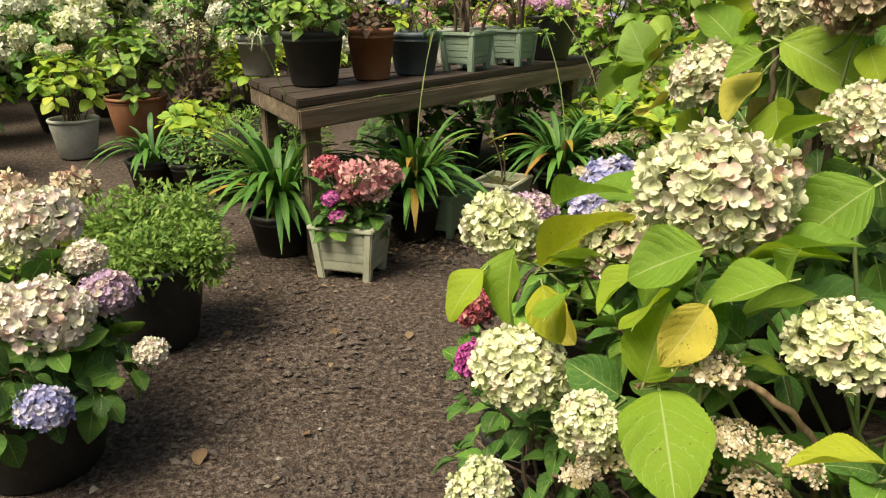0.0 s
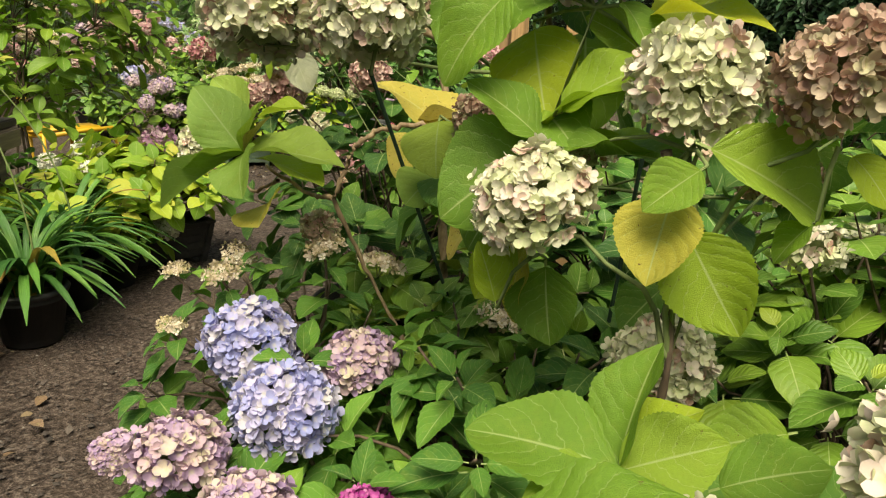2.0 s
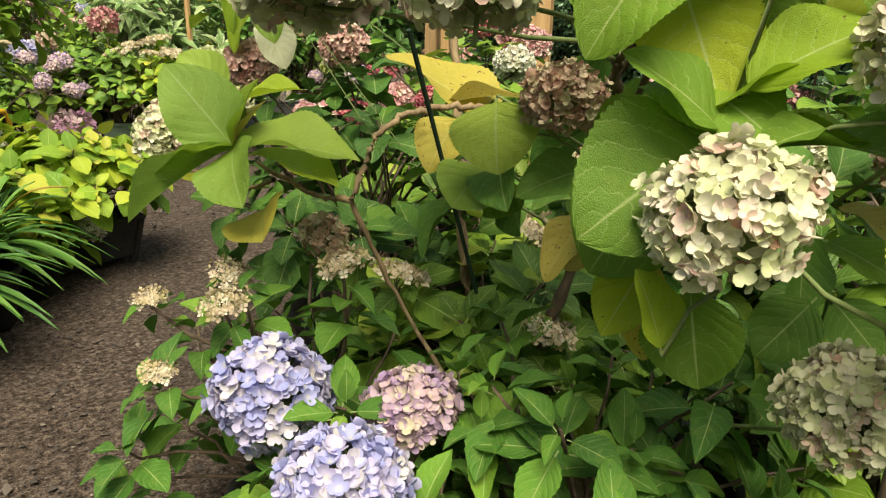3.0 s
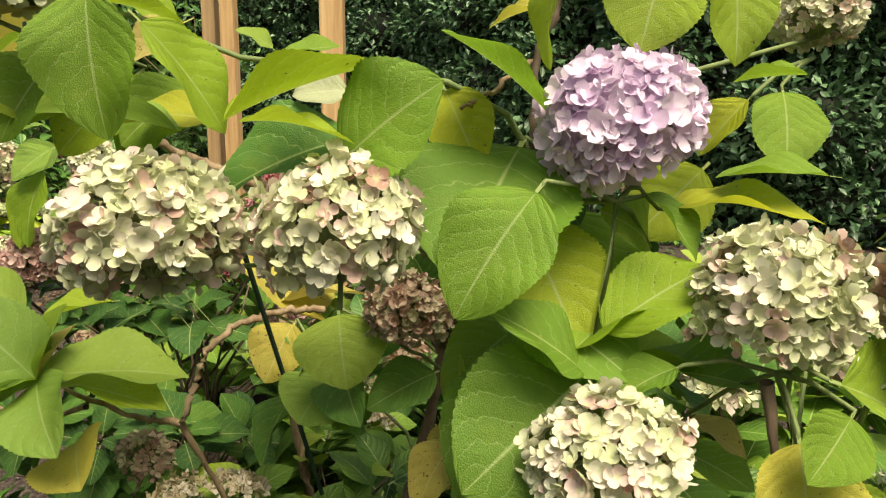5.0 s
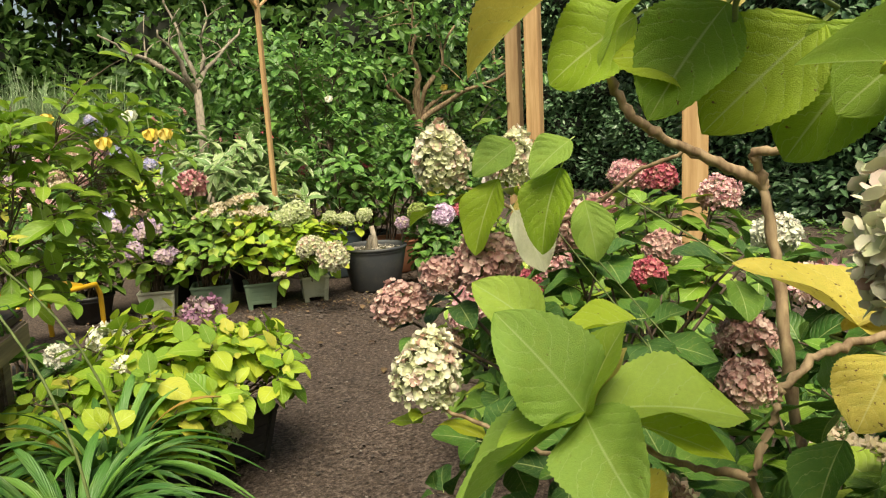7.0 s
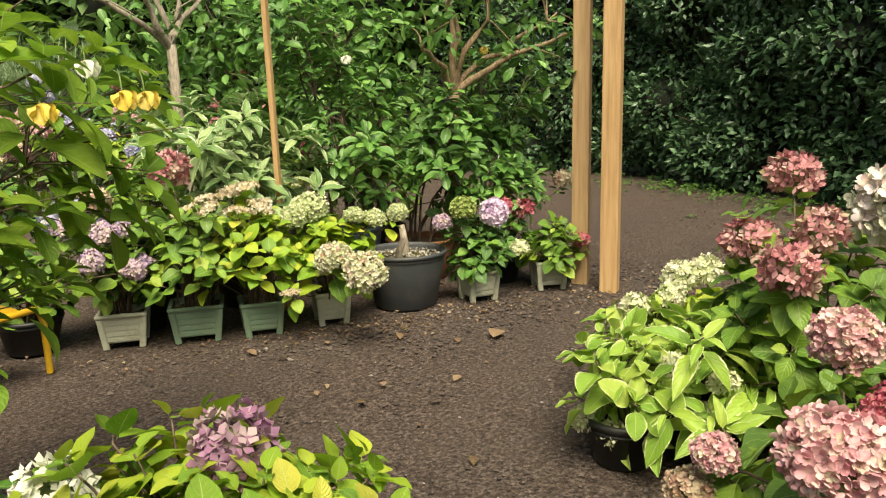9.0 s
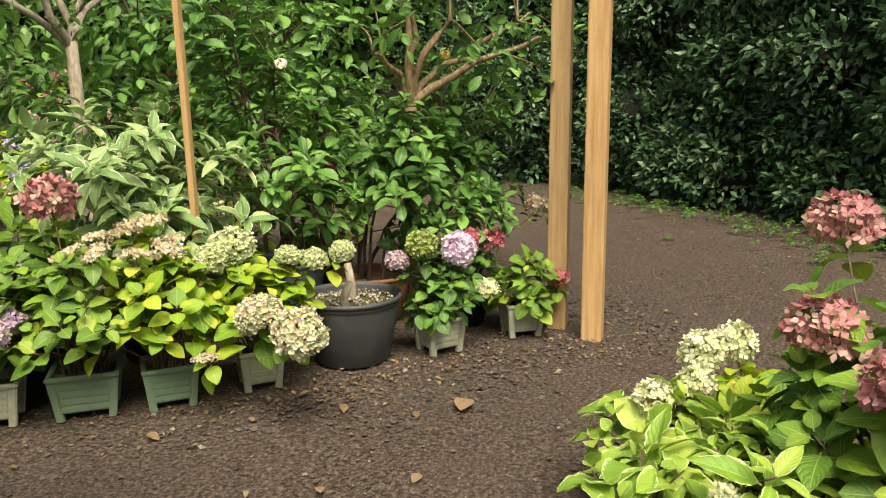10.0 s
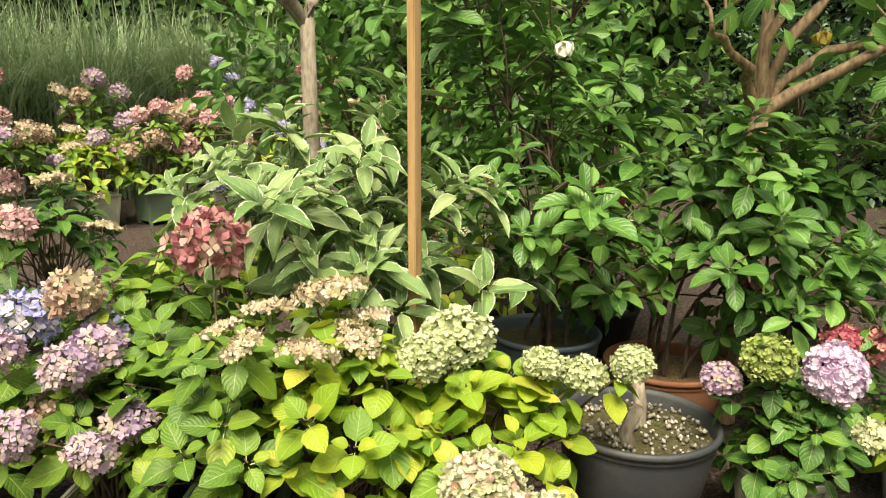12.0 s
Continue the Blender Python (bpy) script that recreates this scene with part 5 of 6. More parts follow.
hydrangea(3.36, 7.50, ("square", 0.30, 0.27, 0.21, "green"), [(3.47, 7.45, 0.78, 0.08, "lace"), (3.33, 7.48, 0.73, 0.08, "lace"), (3.38, 7.66, 0.95, 0.11, "rust"), (3.29, 7.23, 0.77, 0.06, "lace")], "lacecap hydrangea in a green planter", "mid", 0.13, "mid", (0.30, 0.36, 0.72), 44, 3, 52, turn=-40)
hydrangea(3.62, 7.26, ("square", 0.25, 0.25, 0.2, "green"), [(3.67, 7.39, 0.82, 0.1, "lace"), (3.62, 7.20, 0.73, 0.08, "lace"), (3.45, 7.18, 0.73, 0.08, "lace"), (3.77, 7.36, 0.73, 0.07, "lace"), (3.63, 7.46, 0.80, 0.079, "lace")], "yellowing lacecap hydrangea in a green planter", "lime", 0.13, "mid", (0.28, 0.34, 0.66), 42, 3, 53, turn=-35)
hydrangea(3.98, 7.05, ("square", 0.22, 0.22, 0.2, "beige"), [(3.93, 7.14, 0.69, 0.11, "green"), (3.80, 7.13, 0.66, 0.081, "green"), (3.67, 6.71, 0.48, 0.10, "antique"), (3.69, 6.51, 0.43, 0.11, "antique"), (3.54, 6.92, 0.29, 0.06, "lace"), (4.08, 6.92, 0.64, 0.062, "green"), (4.16, 6.83, 0.62, 0.062, "green"), (4.30, 6.77, 0.64, 0.062, "green")], "yellow-green hydrangea with drooping pale green mopheads", "lime", 0.14, "mid", (0.24, 0.34, 0.56), 28, 3, 54, fine=True, turn=-35)
# more of the same bed behind the tall hydrangea
for k, (x, y, h, lf, cols) in enumerate(((1.75, 1.95, 0.85, "mid", ("antique", "faded")), (1.95, 2.65, 0.85, "deep", ("rust", "faded")), (2.45, 2.2, 0.9, "mid", ("antique", "cream")), (1.55, 1.35, 0.8, "giant", ("cream", "antique")), (2.35, 3.0, 0.9, "deep", ("pink", "rust")), (1.25, 0.95, 0.75, "giant", ("cream", "faded")), (2.75, 1.4, 0.95, "mid", ("antique", "pink")), (3.2, 2.6, 1.0, "deep", ("pink", "rust")), (1.45, 2.85, 0.62, "mid", ("lace",)), (2.0, 0.6, 0.9, "mid", ("cream", "antique")))):
    g0 = np.random.default_rng(700 + k)
    hd = [(x + 0.3 * a + g0.normal(0, 0.04), y + 0.3 * c + g0.normal(0, 0.04), 0.5 + (h - 0.45) * e, 0.075 * g0.uniform(0.8, 1.15), cols[k % len(cols)]) for a, c, e in ball_points(4, 0.2)]
    hydrangea(x, y, ("round", 0.19, 0.25, "black"), hd, "bushy potted hydrangea in the bed beside the path", lf, 0.14, "mid", (0.40, 0.28, h), 40, 4, 720 + k, group="hydrangeas in the bed")
hydrangea(3.22, 4.90, ("round", 0.14, 0.18, "black"), [(3.3, 4.75, 0.36, 0.05, "cream")], "low hydrangea with rounded yellow-green leaves", "variegated_lime", 0.14, "big", (0.2, 0.25, 0.46), 12, 3, 741, singly=True)
hydrangea(3.75, 5.02, ("round", 0.14, 0.18, "black"), [(3.7, 5.05, 0.44, 0.06, "cream"), (3.85, 4.95, 0.46, 0.06, "cream")], "low lime-leaved hydrangea with cream heads", "variegated_lime", 0.14, "mid", (0.24, 0.22, 0.42), 20, 3, 742)


# ---- the potted garden beyond the bend ----
def glossy_shrub(x, y, pot, tips, label, seed, size=0.13, leaf="glossy", sets="long", name="potted_gardenia", wood=0.010, pairs=4, flat=-0.22, spread=6, jitter=0.16):
    """An open woody shrub: forked stems that end in whorls of glossy leaves."""
    g = np.random.default_rng(seed)
    root = thing(name, x, y, 0, 0, label, "shrub")
    top = round_pot(root, *pot[1:]) if pot and pot[0] == "round" else (planter(root, *pot[1:]) if pot else 0.0)
    leaves = []
    for t in tips:
        p = np.array([t[0] - x, t[1] - y, t[2]])
        pts = curve((g.normal(0, 0.05), g.normal(0, 0.05), top - 0.01), p, n=9, bend=g.normal(0, 0.06, 3))
        pts[1:-1] += g.normal(0, 0.012, (7, 3))
        b = Geo()
        b.tube(pts, np.linspace(wood, wood * 0.45, 9), 6)
        part("branch", b, WOODY, root)
        twig = Geo()
        for _ in range(spread * 2):
            e = p + g.normal(0, jitter, 3) * (1, 1, 0.75)
            q = curve(pts[6], e, n=5)
            twig.tube(q, np.linspace(wood * 0.4, wood * 0.2, 5), 5)
            ax = unit(unit(e - pts[6]) + np.array([0, 0, 0.7]))
            leaves.append(shoot(e, ax, pairs, size * g.uniform(0.8, 1.15), g, flat))
        tagged(part("twig", twig, WOODY, root), kind="stuff")
    put_leaves(root, np.concatenate(leaves), leaf, sets, False, g)
    return root


GARD = [(4.45, 7.55, 1.05), (4.75, 7.6, 1.25), (5.0, 7.5, 1.0), (4.55, 7.75, 1.55), (4.9, 7.75, 1.65), (5.15, 7.45, 1.45), (4.35, 7.75, 1.85), (4.7, 7.9, 2.0), (5.1, 7.7, 1.95), (4.9, 7.35, 0.75), (4.65, 7.4, 0.85)]
glossy_shrub(4.80, 7.62, ("round", 0.24, 0.42, "blue"), GARD[:6] + GARD[9:], "glossy gardenia shrub in a blue-grey tub", 61)
glossy_shrub(4.95, 7.95, ("round", 0.20, 0.36, "black"), GARD[6:9], "tall glossy gardenia shrub behind a tub", 62, 0.13)
glossy_shrub(5.20, 7.28, ("round", 0.26, 0.30, "terracotta", 0.0, 0.74, 0.02, STRAW), [(5.0, 6.95, 0.80), (5.25, 6.85, 0.95), (5.45, 6.75, 0.75), (5.35, 7.1, 0.9), (5.15, 7.15, 1.1), (5.3, 6.92, 0.62), (5.5, 6.95, 1.15), (5.12, 6.95, 1.22)], "glossy leafed shrub in a wide terracotta bowl", 63, 0.14, spread=4, jitter=0.12)
# cut-back stump in a grey tub
tub = thing("grey_tub", 4.52, 6.90, 0, 0, "round dark grey tub with a pruned stump and pumice", "pot")
round_pot(tub, 0.27, 0.36, "grey", mat=SOIL)
for dx, dy, h in ((0.03, 0.02, 0.24), (-0.07, -0.03, 0.18)):
    b = Geo()
    b.tube([(dx, dy, 0.27), (dx * 1.6, dy * 1.4, 0.27 + h * 0.5), (dx * 1.4, dy * 2.5, 0.27 + h)], [0.03, 0.024, 0.02], 8)
    part("stump", b, BARK, tub)
peb = Geo()
g0 = np.random.default_rng(5)
rr, aa = 0.235 * np.sqrt(g0.uniform(0, 1, 260)), g0.uniform(0, 6.28, 260)
peb.stamp((np.array([(1, 0, 0), (-1, 0.2, 0), (0, 1, 0), (0, -0.9, 0.1), (0, 0, 0.8), (0, 0, -0.6)], float), np.array([(0, 2, 4), (2, 1, 4), (1, 3, 4), (3, 0, 4), (2, 0, 5), (1, 2, 5), (3, 1, 5), (0, 3, 5)]), np.zeros((6, 2))), frames(np.stack([rr * np.cos(aa), rr * np.sin(aa), np.full(260, 0.325)], -1), g0.normal(0, 1, (260, 3)), g0.normal(0, 1, (260, 3)), g0.uniform(0.006, 0.013, 260)))
tagged(part("pumice", peb, PEBBLE, tub), kind="stuff")

hydrangea(4.86, 6.56, ("square", 0.24, 0.22, 0.2, "beige"), [(4.89, 6.45, 0.58, 0.095, "lilac"), (4.73, 6.58, 0.62, 0.085, "lime"), (4.67, 6.70, 0.53, 0.063, "mauve")], "hydrangea with lilac and lime heads in a beige planter", "deep", 0.10, "mid", (0.17, 0.22, 0.5), 26, 4, 64, True, turn=-28)
hydrangea(5.36, 6.30, ("square", 0.235, 0.22, 0.2, "beige"), [(5.54, 6.13, 0.32, 0.05, "rose")], "small green hydrangea in a beige planter", "mid", 0.11, "mid", (0.17, 0.2, 0.42), 22, 4, 65, turn=-45)
hydrangea(5.38, 6.68, ("round", 0.14, 0.2, "black"), [(5.43, 6.54, 0.53, 0.075, "rose"), (5.30, 6.62, 0.56, 0.06, "rose"), (5.15, 6.41, 0.30, 0.06, "cream"), (6.0, 6.50, 0.68, 0.075, "faded")], "hydrangea with rose heads behind small planters", "deep", 0.11, "mid", (0.22, 0.22, 0.5), 22, 3, 66)


# stake and trees
def stick(name, pts, radii, mat, label, category, sides=6):
    x, y, z = pts[0]
    root = thing(name, x, y, z, 0, label, category)
    geo = Geo()
    geo.tube(np.array(pts) - np.array(pts[0]), radii, sides)
    part("shaft", geo, mat, root, smooth=False)
    return root


stake = thing("timber_stake", 4.02, 7.47, 0, 20, "thin sawn timber stake with a crosspiece on top", "stake")
geo = Geo()
box_geo(geo, -0.020, -0.015, 0, 0.020, 0.015, 2.34, 0.003)
geo.v[0][:, 0] -= 0.02 * geo.v[0][:, 2]
part("shaft", geo, POST, stake, smooth=False)
for sx in (-1, 1):
    geo = Geo()
    box_geo(geo, -0.018, -0.012, 0, 0.018, 0.012, 0.28, 0.003)
    v = geo.v[0]
    v[:, 0] = v[:, 0] * 0.8 - 0.05 + sx * v[:, 2] * 0.9
    v[:, 2] = 2.26 + v[:, 2] * 0.55
    part("brace", geo, POST, stake, smooth=False)


def small_tree(x, y, trunk_pts, r, limbs, bark, label, seed, crown=None, leaf="glossy", size=0.09, n=900, rad=0.4):
    g = np.random.default_rng(seed)
    root = thing("small_tree", x, y, 0, 0, label, "tree")
    t = Geo()
    pts = np.array(trunk_pts, float)
    t.tube(pts, np.linspace(r, r * 0.75, len(pts)), 10)
    part("trunk", t, bark, root)
    ends = []
    for e in limbs:
        b = Geo()
        p = (pts[-1] - [0, 0, 0.04]) + np.linspace(0, 1, 8)[:, None] * (np.array(e) - pts[-1])
        p[1:-1] += g.normal(0, 0.024, (6, 3))
        p[:, 2] += 0.05 * np.sin(np.linspace(0, 3.1, 8))
        b.tube(p, np.linspace(r * 0.56, r * 0.16, 8) * (1 + g.normal(0, 0.07, 8)), 8)
        part("limb", b, bark, root)
        for _ in range(3):
            s = Geo()
            f = p[g.integers(4, 8)]
            q = f + unit(g.normal(0, 1, 3) + (0, 0, 0.6)) * g.uniform(0.25, 0.55)
            s.tube(curve(f, q, n=5), np.linspace(r * 0.15, r * 0.06, 5), 6)
            part("twig", s, bark, root)
            ends.append(q)
    if n:
        c = Geo()
        leafy_crown(c, LONG_LEAVES[0], ends, [(rad, rad, rad * 0.7)] * len(ends), n, size, g, hollow=0.1)
        tagged(part("crown", c, LEAF[leaf], root), kind="stuff")
    return root


small_tree(5.46, 7.14, [(0, 0, 0), (0.02, 0.02, 0.35), (-0.02, -0.01, 0.8), (-0.04, -0.04, 1.15), (-0.05, -0.05, 1.38)], 0.05, [(-0.50, -0.1, 1.70), (-0.25, -0.2, 2.2), (0.10, -0.4, 2.2), (0.73, -0.48, 1.96), (0.1, 0.1, 2.4), (0.60, -0.75, 1.80)], TANBARK, "small tan-barked tree with bare pruned limbs", 71, n=700, rad=0.3)
small_tree(4.43, 8.95, [(0, 0, 0), (0.02, 0, 0.6), (-0.01, 0.02, 1.2), (-0.03, 0.0, 1.75)], 0.05, [(-0.45, -0.1, 2.3), (-0.9, 0.1, 2.25), (0.3, 0.2, 2.5), (0.6, 0.1, 2.4), (-0.1, 0.3, 2.7)], BARK, "small pale-trunked tree with thin twigs", 72, leaf="wood", n=110, size=0.07, rad=0.35)

# white-edged and leafy shrubs behind the planters
glossy_shrub(4.0, 7.85, ("round", 0.2, 0.28, "black"), [(3.75, 7.95, 1.1), (3.95, 7.9, 1.2), (4.15, 7.85, 1.0), (3.85, 7.7, 0.95), (4.35, 7.75, 0.85), (3.65, 7.8, 0.95), (4.05, 7.7, 0.85)], "white-edged hydrangea shrub with long leaves", 73, 0.18, "variegated", "lance", "variegated_hydrangea", 0.005, 4, -0.2, 6, 0.17)
hydrangea(3.30, 7.98, ("round", 0.2, 0.25, "black"), [(3.24, 7.80, 0.62, 0.072, "blue"), (2.90, 7.96, 0.72, 0.09, "blue"), (3.02, 7.84, 0.81, 0.076, "faded"), (3.10, 7.85, 0.67, 0.07, "blue"), (3.05, 8.1, 0.74, 0.07, "blue")], "hydrangea with blue and faded heads in a black pot", "mid", 0.13, "mid", (0.34, 0.3, 0.8), 40, 4, 74)
hydrangea(2.72, 8.10, ("round", 0.17, 0.2, "black"), [(2.80, 7.75, 0.70, 0.059, "mauve"), (2.95, 7.66, 0.65, 0.071, "mauve"), (2.78, 7.51, 0.55, 0.064, "mauve"), (2.95, 7.44, 0.48, 0.06, "mauve")], "hydrangea with pink-mauve heads in a black pot", "mid", 0.12, "mid", (0.22, 0.25, 0.6), 24, 4, 75)
hydrangea(3.75, 8.5, ("round", 0.2, 0.25, "black"), [(3.79, 8.61, 1.02, 0.06, "blue"), (3.95, 8.4, 0.95, 0.06, "mauve"), (3.6, 8.5, 0.9, 0.06, "pink")], "leafy hydrangea with a blue head", "mid", 0.13, "mid", (0.34, 0.35, 0.92), 34, 4, 76)
hydrangea(5.0, 8.3, ("round", 0.2, 0.25, "black"), [(5.00, 8.20, 0.94, 0.06, "rose"), (4.94, 7.96, 0.93, 0.09, "cream"), (5.26, 8.64, 0.6, 0.09, "cream"), (5.47, 8.45, 0.71, 0.09, "cream")], "pale green hydrangea behind the gardenia", "lime", 0.12, "mid", (0.3, 0.3, 0.8), 26, 3, 77)
hydrangea(5.75, 8.1, ("round", 0.2, 0.25, "black"), [(5.74, 8.16, 0.85, 0.08, "cream"), (5.34, 7.75, 0.94, 0.07, "red"), (5.82, 8.06, 0.73, 0.08, "cream"), (5.37, 7.00, 0.63, 0.05, "rose")], "hydrangea with cream and red heads", "mid", 0.12, "mid", (0.3, 0.3, 0.8), 26, 3, 78)
glossy_shrub(6.05, 7.25, ("round", 0.20, 0.30, "black"), [(5.9, 7.1, 0.85), (6.1, 7.0, 1.1), (6.3, 7.2, 0.95), (5.95, 7.35, 1.3), (6.2, 7.3, 1.5), (6.4, 7.0, 1.3), (6.0, 7.1, 0.6), (6.3, 6.95, 0.7)], "glossy dark green shrub in a black pot behind the tree", 82, 0.13)
bush("green_shrub", 6.0, 8.4, [(0, 0, 0.8), (0.3, 0.2, 1.3), (-0.4, 0.3, 1.4), (0.1, 0.5, 1.9), (-0.5, 0.6, 2.0)], [(0.5, 0.5, 0.45)] * 5, 2600, 0.10, "glossy", "dense glossy green shrub", 79, LONG_LEAVES[0], 0.02, core=False, hollow=0.3)
bush("green_shrub", 5.2, 9.2, [(0, 0, 0.8), (0.4, 0.2, 1.4), (-0.5, 0.3, 1.5), (0.1, 0.5, 2.1)], [(0.6, 0.6, 0.5)] * 4, 2400, 0.10, "glossy", "dense glossy green shrub behind the gardenia", 81, LONG_LEAVES[0], 0.02, core=False, hollow=0.3)


def auto_heads(x, y, z0, z1, r, n, colors, seed, size=0.085):
    """Flower heads spread over the top of a dome."""
    g = np.random.default_rng(seed)
    q = ball_points(n, 0.15)
    return [(x + r * a + g.normal(0, 0.04), y + r * b + g.normal(0, 0.04), z0 + (z1 - z0) * c + g.normal(0, 0.04), size * g.uniform(0.75, 1.15), colors[int(g.integers(0, len(colors)))]) for a, b, c in q]


# far row of potted hydrangeas with tall grass behind
FAR_ROW = [(3.2, ("rust", "pink", "mauve"), "mid", 1.0), (3.75, ("rust", "mauve", "faded"), "mid", 0.8), (4.35, ("lace", "faded", "mauve"), "lime", 0.75), (4.95, ("rust", "faded", "pink"), "mid", 1.0), (5.6, ("pink", "blue", "pink"), "mid", 1.0), (6.3, ("blue", "pink", "lace"), "lime", 0.95), (7.0, ("lace", "rust", "pink"), "mid", 1.0), (7.8, ("rust", "rose", "rose"), "deep", 1.05), (8.6, ("red", "rose", "blush"), "deep", 1.05)]
for k, (x, cols, lf, h) in enumerate(FAR_ROW):
    y = 13.6 - 0.10 * k
    hydrangea(x, y, ("square", 0.42, 0.36, 0.33, "green" if k % 2 else "beige"), auto_heads(x, y, 0.55, h + 0.25, 0.38, 8, cols, 300 + k, 0.10), "potted hydrangea with " + {"rust": "rust-red", "lace": "dry tan", "pink": "pink", "blue": "blue and pink", "red": "bright red"}[cols[0]] + " heads in the far row", lf, 0.16, "far", (0.42, 0.45, h + 0.1), 30, 3, 310 + k, group="far row of potted hydrangeas", turn=8)
    if k % 2 == 0:
        hydrangea(x + 0.2, y + 0.8, ("round", 0.2, 0.3, "black"), auto_heads(x + 0.2, y + 0.8, 0.9, h + 0.75, 0.42, 6, cols, 330 + k, 0.11), "taller potted hydrangea at the back of the far row", "mid" if k % 4 else "deep", 0.16, "far", (0.42, 0.6, h + 0.55), 26, 3, 340 + k, group="far row of potted hydrangeas")


def grass_clump(x, y, n, h, seed, spread=0.5):
    g = np.random.default_rng(seed)
    root = thing("tall_grass", x, y, 0, 0, "tall arching silvery green ornamental grass clump", "grass", "tall grass behind the far row")
    geo = Geo()
    t = np.linspace(0, 1, 7)
    for _ in range(n):
        a, L, lean = g.uniform(0, 6.28), h * g.uniform(0.7, 1.15), g.uniform(0.05, 0.75)
        out = L * lean * t ** 2.2
        up = L * (t - (0.15 + 0.4 * lean) * t ** 3)
        r0, b = spread * 0.45 * np.sqrt(g.uniform()), g.uniform(0, 6.28)
        c = np.stack([r0 * np.cos(b) + out * np.cos(a), r0 * np.sin(b) + out * np.sin(a), up], -1)
        s = np.array([-np.sin(a), np.cos(a), 0]) * 0.011
        w = (1.02 - t)[:, None] ** 0.5
        v = np.concatenate([c - s * w, c + s * w])
        i = np.arange(6)
        geo.add(v, np.stack([i, i + 1, i + 8, i + 7], -1), np.stack([np.tile(t, 2), np.repeat([0.1, 0.9], 7)], -1))
    tagged(part("blades", geo, LEAF["grass"], root), kind="stuff")


for k, (x, y) in enumerate(((2.9, 15.4), (3.9, 15.8), (4.9, 15.6), (5.9, 15.9), (6.9, 15.5), (7.9, 15.8), (4.4, 16.6), (6.4, 16.6), (8.9, 15.4))):
    grass_clump(x, y, 800, 2.8, 400 + k, 1.3)


# ---- dark hedge and the trees, seen and unseen, that close the garden ----
def hedge_row():
    line = [(7.9, -1.4), (8.0, 0.4), (8.1, 2.2), (8.7, 3.8), (9.6, 5.1), (10.6, 6.3), (11.6, 7.7), (12.3, 9.4), (12.2, 11.4), (11.6, 13.0)]
    for k, (x, y) in enumerate(line):
        g = np.random.default_rng(80 + k)
        x0, y0 = line[max(0, k - 1)]
        x1, y1 = line[min(len(line) - 1, k + 1)]
        t = unit(np.array([x1 - x0, y1 - y0, 0.0]))
        out = np.array([t[1], -t[0], 0.0])
        c, r = [], []
        for z in (0.45, 1.15, 1.9, 2.7, 3.5, 4.2):
            for s in (-0.6, 0.6):
                c.append(tuple(out * (0.10 * z + g.normal(0, 0.14)) + t * (s + g.normal(0, 0.15)) + (0, 0, z + g.normal(0, 0.1))))
                r.append((0.80, 0.80, 0.58))
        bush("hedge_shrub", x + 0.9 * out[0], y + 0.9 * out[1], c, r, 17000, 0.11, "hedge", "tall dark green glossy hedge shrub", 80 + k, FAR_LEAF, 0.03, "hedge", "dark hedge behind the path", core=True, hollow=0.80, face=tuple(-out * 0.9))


hedge_row()


def woods():
    ring = [(11.4, 13.2), (10.3, 14.2), (9.6, 16), (7.4, 18.0), (5.0, 18.6), (2.6, 18.6), (0.4, 17.6), (-1.6, 15.5), (-3.6, 13.6), (-5.4, 11.6), (-6.6, 9.4), (-7.4, 7), (-7.6, 4.4), (-7.2, 1.8), (-6.2, -0.8), (-4.3, -3.2), (-1.8, -4.8), (1.0, -5.4), (3.8, -5.0), (6.2, -3.8)]
    for k, (x, y) in enumerate(ring):
        g = np.random.default_rng(200 + k)
        c = [(a, b, z) for a, b, z in ((0, 0, 0.9), (-1.2, 0.2, 1.3), (1.2, -0.2, 1.3), (0, 0.3, 2.4), (-1.1, 0, 2.9), (1.1, 0, 3.0), (0, 0, 4.2), (0.8, 0.5, 4.8), (-0.9, 0.3, 4.7))]
        # trees behind and far left are unseen additions, kept low to let light in
        low = 0.45 if y < 5 or x < -7 else 1.0
        c = [tuple((np.array(q) + g.normal(0, 0.25, 3) * (1, 1, 0.5)) * (1, 1, low)) for q in c]
        f = unit(np.array([2.0 - x, 5.0 - y, 0.0]))
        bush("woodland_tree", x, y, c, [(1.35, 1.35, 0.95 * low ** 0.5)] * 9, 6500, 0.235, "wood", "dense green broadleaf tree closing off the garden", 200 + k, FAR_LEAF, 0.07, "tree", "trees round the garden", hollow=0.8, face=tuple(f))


woods()


# ---- on the bench ----
def potted_leafy(x, y, z, pot, label, heads=(), leaf="mid", size=0.07, dome=(0.12, 0.2, 0.35), shoots=12, seed=1, name="potted_plant", turn=51, sets="mid"):
    """A small potted plant that may stand on the bench at height z."""
    return hydrangea(x, y, pot, heads, label, leaf, size, sets, dome, shoots, 4, seed, z=z, name=name, turn=turn)


BZ = 0.735
potted_leafy(-0.70, 4.36, BZ, ("round", 0.10, 0.20, "pale_grey"), "petunias in a pale grey pot on the bench", [(-0.80, 4.30, 1.18, 0.05, "petunia"), (-0.66, 4.34, 1.20, 0.04, "petunia")], "deep", 0.07, (0.14, 0.22, 0.42), 18, 401)
potted_leafy(-0.36, 3.98, BZ, ("round", 0.14, 0.24, "black"), "leafy green plant in a black pot on the bench", [], "mid", 0.075, (0.18, 0.28, 0.45), 26, 402)
